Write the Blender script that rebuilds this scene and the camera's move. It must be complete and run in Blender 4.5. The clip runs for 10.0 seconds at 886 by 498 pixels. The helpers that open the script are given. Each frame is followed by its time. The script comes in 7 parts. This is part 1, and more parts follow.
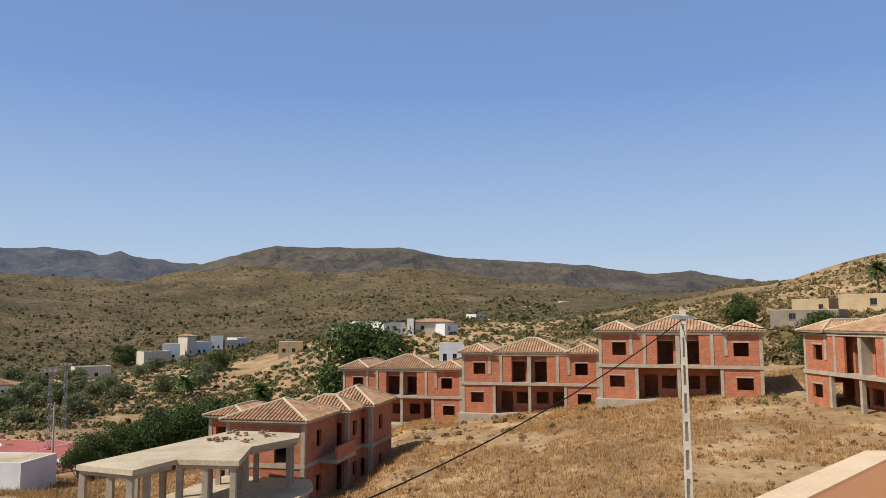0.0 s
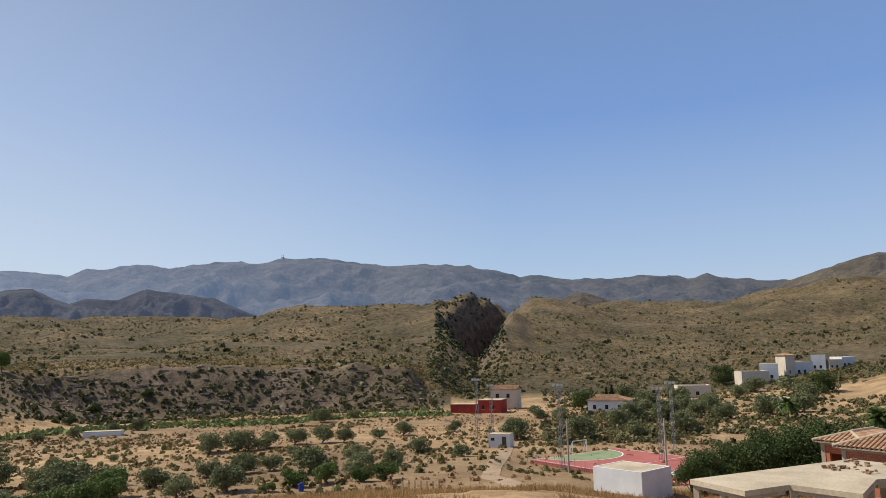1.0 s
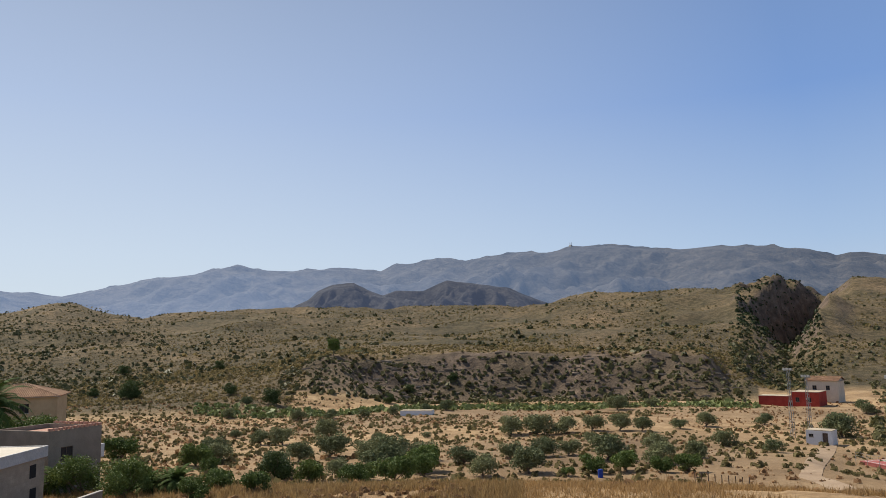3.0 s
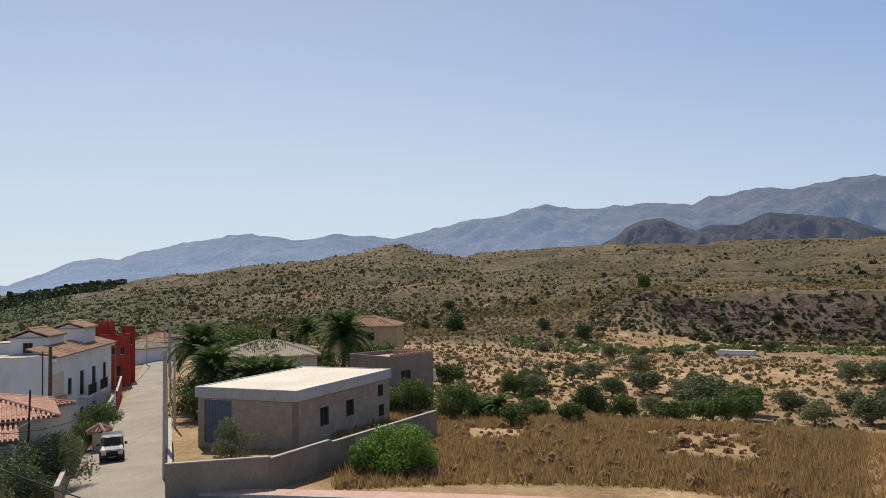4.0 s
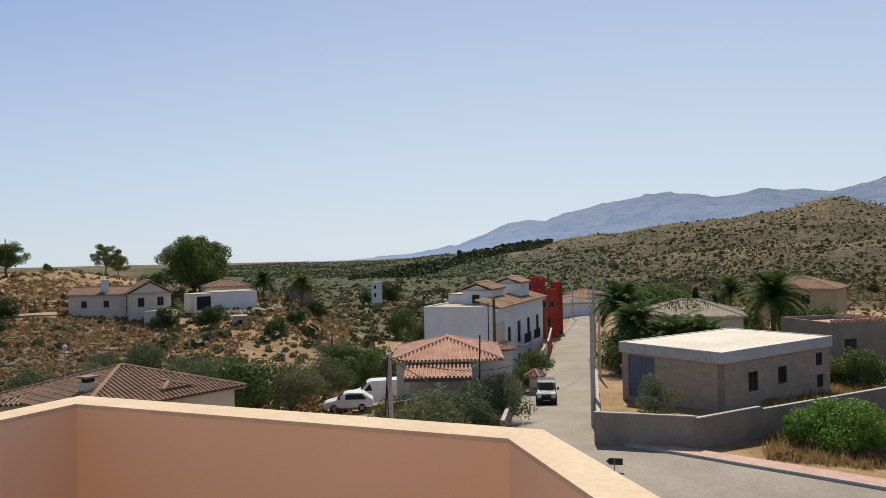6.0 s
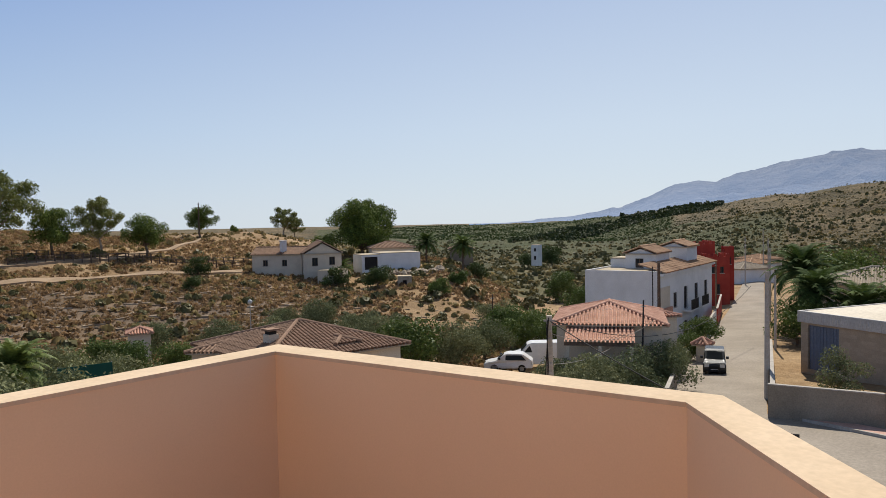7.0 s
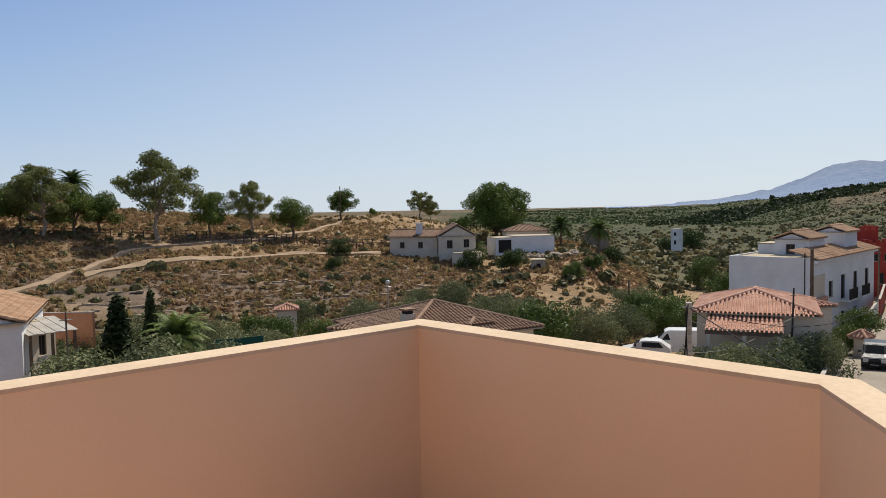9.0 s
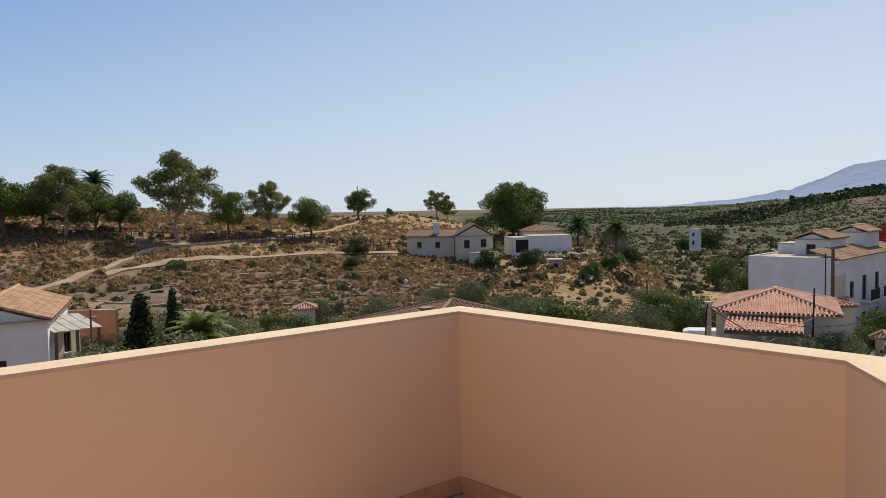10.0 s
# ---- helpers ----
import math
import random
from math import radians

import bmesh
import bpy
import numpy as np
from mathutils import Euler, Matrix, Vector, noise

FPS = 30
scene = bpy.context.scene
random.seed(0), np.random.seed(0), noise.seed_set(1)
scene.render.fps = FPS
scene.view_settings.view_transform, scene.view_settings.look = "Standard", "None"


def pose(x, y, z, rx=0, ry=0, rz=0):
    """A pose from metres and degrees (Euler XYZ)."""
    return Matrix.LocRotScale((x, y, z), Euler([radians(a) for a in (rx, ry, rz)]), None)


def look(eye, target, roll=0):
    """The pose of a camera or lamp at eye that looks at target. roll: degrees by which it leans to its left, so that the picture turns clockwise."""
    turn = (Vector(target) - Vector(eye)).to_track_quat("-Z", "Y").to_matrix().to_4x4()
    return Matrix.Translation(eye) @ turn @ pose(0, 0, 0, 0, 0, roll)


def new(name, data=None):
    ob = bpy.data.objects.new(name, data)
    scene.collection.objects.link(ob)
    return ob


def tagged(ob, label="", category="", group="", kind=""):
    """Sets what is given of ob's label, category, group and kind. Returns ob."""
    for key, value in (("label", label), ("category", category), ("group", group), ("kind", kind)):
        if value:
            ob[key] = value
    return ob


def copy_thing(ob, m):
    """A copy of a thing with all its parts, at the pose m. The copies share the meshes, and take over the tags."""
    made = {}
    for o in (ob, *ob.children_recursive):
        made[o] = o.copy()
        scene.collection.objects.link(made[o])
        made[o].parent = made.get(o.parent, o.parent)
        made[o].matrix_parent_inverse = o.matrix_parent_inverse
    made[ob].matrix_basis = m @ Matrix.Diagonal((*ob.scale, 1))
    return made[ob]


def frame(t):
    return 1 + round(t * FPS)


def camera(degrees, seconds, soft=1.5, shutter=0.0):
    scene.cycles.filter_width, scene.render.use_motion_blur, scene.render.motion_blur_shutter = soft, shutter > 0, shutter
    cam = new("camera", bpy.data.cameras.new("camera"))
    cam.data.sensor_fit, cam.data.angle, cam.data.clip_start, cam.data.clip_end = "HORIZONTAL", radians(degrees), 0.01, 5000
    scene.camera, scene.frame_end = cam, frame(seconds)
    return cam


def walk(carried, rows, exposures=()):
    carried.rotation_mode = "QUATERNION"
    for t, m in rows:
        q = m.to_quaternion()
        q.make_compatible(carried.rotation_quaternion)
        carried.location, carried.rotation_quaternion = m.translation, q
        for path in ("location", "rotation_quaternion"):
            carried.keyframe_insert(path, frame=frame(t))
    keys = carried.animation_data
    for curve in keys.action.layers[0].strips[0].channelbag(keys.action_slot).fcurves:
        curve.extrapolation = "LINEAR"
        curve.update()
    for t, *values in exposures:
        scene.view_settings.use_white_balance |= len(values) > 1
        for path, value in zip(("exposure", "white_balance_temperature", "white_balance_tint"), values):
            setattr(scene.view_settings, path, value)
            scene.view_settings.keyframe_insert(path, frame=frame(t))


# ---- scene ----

EYE = 9.5          # eye level above the street corner, metres
cam = camera(61.8, 10.0, soft=0.5)


def at_eye(t, yaw, pitch, roll, x=0.0, y=0.0, z=0.0):
    return (t, pose(x, y, EYE + z, 90 + pitch, roll, yaw))


walk(cam, [
    at_eye(0.0, 0.00, 5.56, 0.31, 0.240, -0.280, 0.080), at_eye(0.1, -2.80, 6.40, 0.28, 0.220, -0.250, 0.070), at_eye(0.2, -2.95, 7.65, 0.24, 0.200, -0.200, 0.060), at_eye(0.3, -1.45, 8.00, 0.21, 0.170, -0.170, 0.050),
    at_eye(0.4, 4.60, 7.90, 0.50, 0.140, -0.130, 0.040), at_eye(0.5, 11.41, 7.83, 0.78, 0.120, -0.100, 0.030), at_eye(0.6, 18.34, 7.85, 0.84, 0.100, -0.080, 0.020), at_eye(0.7, 24.98, 7.81, 1.00, 0.080, -0.060, 0.020),
    at_eye(0.8, 31.11, 7.74, 1.06, 0.060, -0.050, 0.010), at_eye(0.9, 37.60, 7.75, 1.25, 0.050, -0.040, 0.010), at_eye(1.0, 43.46, 7.77, 1.44, 0.040, -0.030, 0.010), at_eye(1.1, 44.90, 7.78, 1.44, 0.030, -0.020, 0.010),
    at_eye(1.5, 49.28, 7.79, 1.42, 0.000, 0.000, 0.000), at_eye(2.0, 54.95, 7.81, 1.45, -0.030, 0.010, 0.000), at_eye(2.5, 60.32, 7.77, 1.41, -0.050, 0.020, 0.000), at_eye(3.0, 65.64, 7.30, 1.32, -0.070, 0.030, 0.000),
    at_eye(3.2, 69.56, 6.68, 1.30, -0.075, 0.035, 0.000), at_eye(4.3, 94.48, 2.02, 1.23, -0.090, 0.045, 0.000), at_eye(4.5, 96.74, 1.73, 1.21, -0.085, 0.045, 0.000), at_eye(5.0, 103.48, 1.27, 1.18, -0.020, 0.000, 0.000),
    at_eye(5.5, 112.03, 1.04, 1.21, 0.000, -0.055, -0.012), at_eye(6.0, 120.70, 0.46, 1.20, -0.030, -0.120, -0.035), at_eye(6.2, 123.80, -0.03, 1.15, -0.010, -0.125, -0.035), at_eye(7.3, 135.35, -2.72, 1.14, 0.070, -0.130, -0.036),
    at_eye(7.5, 136.63, -2.92, 1.12, 0.090, -0.126, -0.036), at_eye(8.0, 139.27, -3.16, 1.12, 0.125, -0.080, -0.031), at_eye(8.5, 141.56, -3.22, 1.12, 0.159, -0.034, -0.028),
    at_eye(9.0, 143.36, -3.29, 1.10, 0.180, 0.000, -0.035), at_eye(9.5, 144.48, -3.32, 1.08, 0.210, 0.037, -0.046), at_eye(10.0, 144.63, -3.26, 1.08, 0.400, 0.092, -0.073),
])

# ---- light ----
SUN_AZ, SUN_EL = 115.0, 51.0
scene.view_settings.exposure = 0.12
world = bpy.data.worlds.new("sky")
scene.world = world
world.use_nodes = True
wn = world.node_tree
sky = wn.nodes.new("ShaderNodeTexSky")
sky.sky_type, sky.sun_disc = "NISHITA", False
sky.sun_elevation, sky.sun_rotation = radians(SUN_EL), radians(-SUN_AZ)
sky.altitude, sky.air_density, sky.dust_density, sky.ozone_density = 100, 1.0, 0.4, 1.7
# summer haze whitens the clear sky towards the horizon all round
geo, sep, band = wn.nodes.new("ShaderNodeTexCoord"), wn.nodes.new("ShaderNodeSeparateXYZ"), wn.nodes.new("ShaderNodeValToRGB")
wn.links.new(geo.outputs["Generated"], sep.inputs[0])
wn.links.new(sep.outputs[2], band.inputs[0])
for e, (p, c) in zip((band.color_ramp.elements[0], band.color_ramp.elements[1], band.color_ramp.elements.new(0.12), band.color_ramp.elements.new(0.30)),
                     ((0.0, (5.0, 5.65, 6.25)), (1.0, (1.9, 2.7, 4.5)), (0.12, (4.6, 5.35, 6.3)), (0.30, (3.55, 4.35, 5.85)))):
    e.position, e.color = p, (*c, 1)
haze = wn.nodes.new("ShaderNodeMix")
haze.data_type = "RGBA"
# the haze scatters most towards the sun
sunward, side = wn.nodes.new("ShaderNodeVectorMath"), wn.nodes.new("ShaderNodeMapRange")
sunward.operation = "DOT_PRODUCT"
sunward.inputs[1].default_value = (-math.sin(radians(SUN_AZ - 8)), math.cos(radians(SUN_AZ - 8)), 0)
wn.links.new(geo.outputs["Generated"], sunward.inputs[0])
for k, v in ((1, 0.36), (2, 0.98), (3, 0.0), (4, 1.0)):
    side.inputs[k].default_value = v
wn.links.new(sunward.outputs["Value"], side.inputs[0])
clear, air = wn.nodes.new("ShaderNodeValToRGB"), wn.nodes.new("ShaderNodeMix")
wn.links.new(sep.outputs[2], clear.inputs[0])
for e, (p, c) in zip((clear.color_ramp.elements[0], clear.color_ramp.elements[1], clear.color_ramp.elements.new(0.12), clear.color_ramp.elements.new(0.30)),
                     ((0.0, (4.4, 5.05, 5.8)), (1.0, (1.05, 1.9, 4.3)), (0.12, (3.0, 4.1, 5.8)), (0.30, (1.5, 2.6, 5.1)))):
    e.position, e.color = p, (*c, 1)
air.data_type = "RGBA"
wn.links.new(side.outputs[0], air.inputs[0])
wn.links.new(clear.outputs[0], air.inputs[6])
wn.links.new(band.outputs[0], air.inputs[7])
haze.inputs[0].default_value = 0.93
wn.links.new(sky.outputs[0], haze.inputs[6])
wn.links.new(air.outputs[2], haze.inputs[7])
wn.links.new(haze.outputs[2], wn.nodes["Background"].inputs[0])
wn.nodes["Background"].inputs[1].default_value = 0.118
sun = new("sun", bpy.data.lights.new("sun", "SUN"))
sun.data.energy, sun.data.angle, sun.data.color = 4.7, radians(0.53), (1.0, 0.93, 0.82)
sun.matrix_world = look((-60, -40, 90), (-60 + math.sin(radians(SUN_AZ)) * 10, -40 - math.cos(radians(SUN_AZ)) * 10, 90 - 10 * math.tan(radians(SUN_EL))))


# ---- materials ----
def ramp(nt, fac, stops):
    r = nt.nodes.new("ShaderNodeValToRGB")
    while len(r.color_ramp.elements) < len(stops):
        r.color_ramp.elements.new(0.5)
    for e, (p, c) in zip(r.color_ramp.elements, stops):
        e.position, e.color = p, (*c, 1)
    nt.links.new(fac, r.inputs[0])
    return r.outputs[0]


def noise_tex(nt, scale, detail=4, rough=0.6, co="Object", stretch=None):
    n = nt.nodes.new("ShaderNodeTexNoise")
    n.inputs["Scale"].default_value, n.inputs["Detail"].default_value, n.inputs["Roughness"].default_value = scale, detail, rough
    c = nt.nodes.new("ShaderNodeTexCoord")
    out = c.outputs[co]
    if stretch:
        m = nt.nodes.new("ShaderNodeMapping")
        m.inputs["Scale"].default_value = stretch
        nt.links.new(out, m.inputs[0])
        out = m.outputs[0]
    nt.links.new(out, n.inputs["Vector"])
    return n.outputs[0]


def mixed(nt, a, b, fac, mode="MIX"):
    m = nt.nodes.new("ShaderNodeMix")
    m.data_type, m.blend_type = "RGBA", mode
    for v, s in ((fac, m.inputs[0]), (a, m.inputs[6]), (b, m.inputs[7])):
        if isinstance(v, (int, float)):
            s.default_value = v
        elif isinstance(v, tuple):
            s.default_value = (*v, 1)
        else:
            nt.links.new(v, s)
    return m.outputs[2]


def bump(nt, height, strength, dist, bsdf):
    b = nt.nodes.new("ShaderNodeBump")
    b.inputs["Strength"].default_value, b.inputs["Distance"].default_value = strength, dist
    nt.links.new(height, b.inputs["Height"])
    nt.links.new(b.outputs[0], bsdf.inputs["Normal"])


def base_mat(name, rough=0.9, metal=0.0):
    m = bpy.data.materials.new(name)
    m.use_nodes = True
    b = m.node_tree.nodes["Principled BSDF"]
    b.inputs["Roughness"].default_value, b.inputs["Metallic"].default_value = rough, metal
    b.inputs["Specular IOR Level"].default_value = 0.25
    return m, m.node_tree, b


def worn(name, dark, light, scale=1.5, rough=0.9, grain=30.0, relief=0.4, dist=0.01, vary=0.0, metal=0.0, speck=0.7):
    """A surface of two tones in broad stains, with fine grain and relief; vary: how far single pieces differ."""
    m, nt, b = base_mat(name, rough, metal)
    broad, fine = noise_tex(nt, scale, 6, 0.65), noise_tex(nt, grain, 3, 0.6)
    c = ramp(nt, broad, [(0.35, dark), (0.65, light)])
    c = mixed(nt, c, ramp(nt, fine, [(0.3, (0.72, 0.72, 0.72)), (0.7, (1.1, 1.1, 1.1))]), speck, "MULTIPLY")
    if vary:
        o = nt.nodes.new("ShaderNodeObjectInfo")
        c = mixed(nt, c, ramp(nt, o.outputs["Random"], [(0, (1 - vary,) * 3), (1, (1 + vary,) * 3)]), 1.0, "MULTIPLY")
    nt.links.new(c, b.inputs["Base Color"])
    bump(nt, fine, relief, dist, b)
    return m


def leaf_mat(name, dark, light, shine=0.55, thin=0.17):
    m, nt, b = base_mat(name, shine)
    b.inputs["Specular IOR Level"].default_value = 0.15
    g = nt.nodes.new("ShaderNodeNewGeometry")
    o = nt.nodes.new("ShaderNodeObjectInfo")
    c = ramp(nt, g.outputs["Random Per Island"], [(0.0, dark), (1.0, light)])
    c = mixed(nt, c, ramp(nt, o.outputs["Random"], [(0, (0.75, 0.8, 0.75)), (1, (1.2, 1.15, 1.1))]), 1.0, "MULTIPLY")
    nt.links.new(c, b.inputs["Base Color"])
    t = nt.nodes.new("ShaderNodeBsdfTranslucent")
    nt.links.new(c, t.inputs[0])
    mx = nt.nodes.new("ShaderNodeMixShader")
    mx.inputs[0].default_value = thin
    nt.links.new(b.outputs[0], mx.inputs[1])
    nt.links.new(t.outputs[0], mx.inputs[2])
    nt.links.new(mx.outputs[0], nt.nodes["Material Output"].inputs[0])
    return m


def masonry(name, c1, c2, mortar, bw, bh, gap, noise_dark=0.75):
    """Coursed blocks on upright walls of any heading."""
    m, nt, b = base_mat(name, 0.92)
    tc = nt.nodes.new("ShaderNodeTexCoord")
    sep, com, add = nt.nodes.new("ShaderNodeSeparateXYZ"), nt.nodes.new("ShaderNodeCombineXYZ"), nt.nodes.new("ShaderNodeMath")
    nt.links.new(tc.outputs["Object"], sep.inputs[0])
    nt.links.new(sep.outputs[0], add.inputs[0])
    nt.links.new(sep.outputs[1], add.inputs[1])
    nt.links.new(add.outputs[0], com.inputs[0])
    nt.links.new(sep.outputs[2], com.inputs[1])
    br = nt.nodes.new("ShaderNodeTexBrick")
    nt.links.new(com.outputs[0], br.inputs["Vector"])
    for k, v in (("Color1", (*c1, 1)), ("Color2", (*c2, 1)), ("Mortar", (*mortar, 1)), ("Scale", 1.0), ("Mortar Size", gap), ("Brick Width", bw), ("Row Height", bh)):
        br.inputs[k].default_value = v
    c = mixed(nt, br.outputs[0], ramp(nt, noise_tex(nt, 0.9, 6, 0.7), [(0.3, (noise_dark,) * 3), (0.7, (1.12, 1.08, 1.05))]), 1.0, "MULTIPLY")
    c = mixed(nt, c, ramp(nt, noise_tex(nt, 14, 3, 0.7), [(0.3, (0.8, 0.8, 0.8)), (0.7, (1.1, 1.1, 1.1))]), 0.8, "MULTIPLY")
    nt.links.new(c, b.inputs["Base Color"])
    bump(nt, br.outputs["Fac"], -0.5, 0.01, b)
    return m


def plain(name, colour, rough=0.5, metal=0.0):
    return worn(name, tuple(v * 0.9 for v in colour), colour, 2.0, rough, 40, 0.1, 0.002, 0.0, metal)


M_PLASTER = worn("apricot_plaster", (0.785, 0.553, 0.345), (0.825, 0.588, 0.37), 0.5, 0.93, 160, 0.08, 0.002, speck=0.12)
M_CAP = worn("pale_parapet_top", (0.58, 0.435, 0.285), (0.69, 0.535, 0.37), 1.6, 0.9, 40, 0.3, 0.003, speck=0.35)
M_TERRACE = worn("terracotta_floor", (0.55, 0.31, 0.18), (0.63, 0.38, 0.23), 2.0, 0.6, 30, 0.15, 0.003, 0.1)
M_BRICK = masonry("hollow_brick", (0.42, 0.125, 0.060), (0.52, 0.185, 0.095), (0.42, 0.24, 0.16), 0.30, 0.15, 0.014)
M_CONCRETE = worn("raw_concrete", (0.34, 0.28, 0.21), (0.46, 0.39, 0.30), 0.9, 0.92, 12, 0.4, 0.01)
M_SLAB = worn("weathered_concrete_slab", (0.40, 0.33, 0.23), (0.56, 0.47, 0.34), 0.35, 0.92, 6, 0.4, 0.01)
M_TILE = worn("clay_roof_tile", (0.30, 0.170, 0.098), (0.52, 0.325, 0.195), 1.2, 0.85, 7, 0.4, 0.01, 0.12)
M_TILE_RED = worn("red_clay_roof_tile", (0.42, 0.21, 0.14), (0.60, 0.35, 0.25), 1.4, 0.8, 6, 0.4, 0.01, 0.12)
M_TILE_OLD = worn("old_brown_roof_tile", (0.24, 0.15, 0.10), (0.36, 0.23, 0.155), 1.4, 0.88, 6, 0.5, 0.01, 0.12)
M_WHITE = worn("whitewashed_wall", (0.66, 0.66, 0.65), (0.78, 0.78, 0.77), 0.5, 0.85, 18, 0.2, 0.004)
M_CREAM = worn("cream_rendered_wall", (0.58, 0.50, 0.39), (0.70, 0.61, 0.48), 0.5, 0.9, 18, 0.2, 0.004)
M_OCHRE = worn("ochre_rendered_wall", (0.45, 0.33, 0.18), (0.56, 0.42, 0.25), 0.5, 0.9, 18, 0.2, 0.004)
M_SALMON = worn("salmon_painted_wall", (0.52, 0.22, 0.11), (0.60, 0.28, 0.15), 0.6, 0.88, 16, 0.2, 0.004)
M_TRACK = worn("beaten_earth", (0.28, 0.195, 0.122), (0.40, 0.29, 0.19), 0.3, 0.95, 5, 0.4, 0.02)
M_GREYRENDER = worn("grey_cement_render", (0.22, 0.185, 0.140), (0.31, 0.265, 0.205), 0.5, 0.94, 16, 0.3, 0.005)
M_RED = worn("red_painted_wall", (0.30, 0.035, 0.025), (0.40, 0.06, 0.04), 0.6, 0.85, 16, 0.2, 0.004)
M_ASPHALT = worn("sunbleached_asphalt", (0.26, 0.222, 0.178), (0.345, 0.297, 0.24), 0.25, 0.92, 8, 0.4, 0.006)
M_PAVE = worn("pink_paving", (0.46, 0.28, 0.22), (0.56, 0.36, 0.29), 1.2, 0.9, 12, 0.3, 0.006)
M_KERB = worn("kerb_concrete", (0.36, 0.33, 0.29), (0.48, 0.44, 0.39), 1.2, 0.9, 12, 0.3, 0.006)
M_ROOFSHEET = worn("cream_membrane_roof", (0.60, 0.53, 0.42), (0.72, 0.65, 0.53), 0.25, 0.8, 5, 0.2, 0.006)
M_FASCIA = worn("pale_metal_fascia", (0.48, 0.46, 0.43), (0.58, 0.56, 0.52), 0.8, 0.6, 9, 0.15, 0.004)
M_BLUE = worn("blue_steel_door", (0.13, 0.16, 0.21), (0.17, 0.20, 0.26), 0.8, 0.55, 9, 0.2, 0.004)
# near-black colour that paints in the shade inside openings
M_UNLIT = plain("unlit_room", (0.03, 0.027, 0.025), 0.9)
M_GLASS = plain("window_glass", (0.03, 0.035, 0.04), 0.12)
M_STEEL = worn("galvanised_steel", (0.30, 0.30, 0.29), (0.42, 0.42, 0.40), 3, 0.55, 30, 0.1, 0.002, 0, 0.6)
M_IRON = plain("dark_iron", (0.035, 0.032, 0.03), 0.6)
M_POLE = worn("pale_precast_concrete", (0.52, 0.47, 0.39), (0.66, 0.60, 0.50), 1.5, 0.9, 14, 0.3, 0.006)
M_WOOD = worn("tarred_wood_pole", (0.10, 0.07, 0.05), (0.17, 0.12, 0.085), 3, 0.9, 20, 0.4, 0.01)
M_CABLE = plain("black_cable", (0.015, 0.014, 0.013), 0.7)
M_PALECABLE = plain("grey_cable", (0.30, 0.27, 0.23), 0.7)
M_COURTRED = worn("red_court_paint", (0.34, 0.10, 0.085), (0.42, 0.14, 0.115), 0.3, 0.9, 10, 0.15, 0.004)
M_COURTGREEN = worn("green_court_paint", (0.20, 0.25, 0.13), (0.26, 0.31, 0.17), 0.3, 0.9, 10, 0.15, 0.004)
M_LINE = plain("white_line_paint", (0.75, 0.74, 0.70), 0.8)
M_BARK = worn("grey_brown_bark", (0.13, 0.09, 0.06), (0.22, 0.165, 0.115), 3, 0.95, 15, 0.7, 0.02)
M_PALEBARK = worn("pale_eucalyptus_bark", (0.30, 0.23, 0.17), (0.44, 0.36, 0.27), 2, 0.9, 12, 0.5, 0.02)
M_OLIVE = leaf_mat("olive_leaf", (0.112, 0.128, 0.059), (0.259, 0.271, 0.142), 0.75)
M_OLIVEDARK = leaf_mat("citrus_leaf", (0.045, 0.071, 0.020), (0.094, 0.126, 0.040))
M_GREEN = leaf_mat("fresh_leaf", (0.068, 0.103, 0.024), (0.157, 0.207, 0.058))
M_LIME = leaf_mat("bright_shrub_leaf", (0.090, 0.180, 0.024), (0.192, 0.312, 0.060))
M_PINE = leaf_mat("pine_needles", (0.049, 0.079, 0.017), (0.190, 0.252, 0.056))
M_EUC = leaf_mat("eucalyptus_leaf", (0.108, 0.131, 0.038), (0.254, 0.267, 0.091))
M_PALM = leaf_mat("palm_frond", (0.038, 0.068, 0.017), (0.109, 0.156, 0.043), 0.85)
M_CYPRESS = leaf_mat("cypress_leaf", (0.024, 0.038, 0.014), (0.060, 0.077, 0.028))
M_SCRUB = leaf_mat("hill_scrub_leaf", (0.141, 0.115, 0.050), (0.307, 0.239, 0.112), 0.8, thin=0.42)
M_REED = leaf_mat("reed_leaf", (0.110, 0.140, 0.045), (0.230, 0.260, 0.100))
M_DRYSCRUB = leaf_mat("dry_brown_scrub", (0.207, 0.120, 0.062), (0.470, 0.292, 0.160), 0.85, thin=0.42)
M_DARKSCRUB = leaf_mat("dark_scrub_leaf", (0.070, 0.071, 0.028), (0.166, 0.149, 0.064))
M_STRAW = leaf_mat("dry_grass_blade", (0.299, 0.178, 0.072), (0.545, 0.356, 0.173), 0.8, thin=0.42)
M_CAR_DARK = plain("dark_grey_car_paint", (0.035, 0.04, 0.045), 0.25)
M_CAR_WHITE = plain("white_car_paint", (0.72, 0.72, 0.71), 0.3)
M_TYRE = plain("tyre_rubber", (0.02, 0.02, 0.02), 0.85)
M_LAMPGLASS = plain("pale_lamp_glass", (0.6, 0.6, 0.58), 0.2)
M_STONE = worn("limestone_rubble", (0.28, 0.22, 0.16), (0.46, 0.38, 0.29), 1.0, 0.95, 9, 0.5, 0.02, 0.2)
M_SHELF = worn("brown_slope_rock", (0.20, 0.150, 0.10), (0.40, 0.31, 0.22), 1.0, 0.95, 9, 0.5, 0.02, 0.2)
M_BLUEPLASTIC = plain("blue_plastic", (0.03, 0.07, 0.35), 0.5)
M_NET = plain("green_shade_net", (0.02, 0.10, 0.07), 0.8)


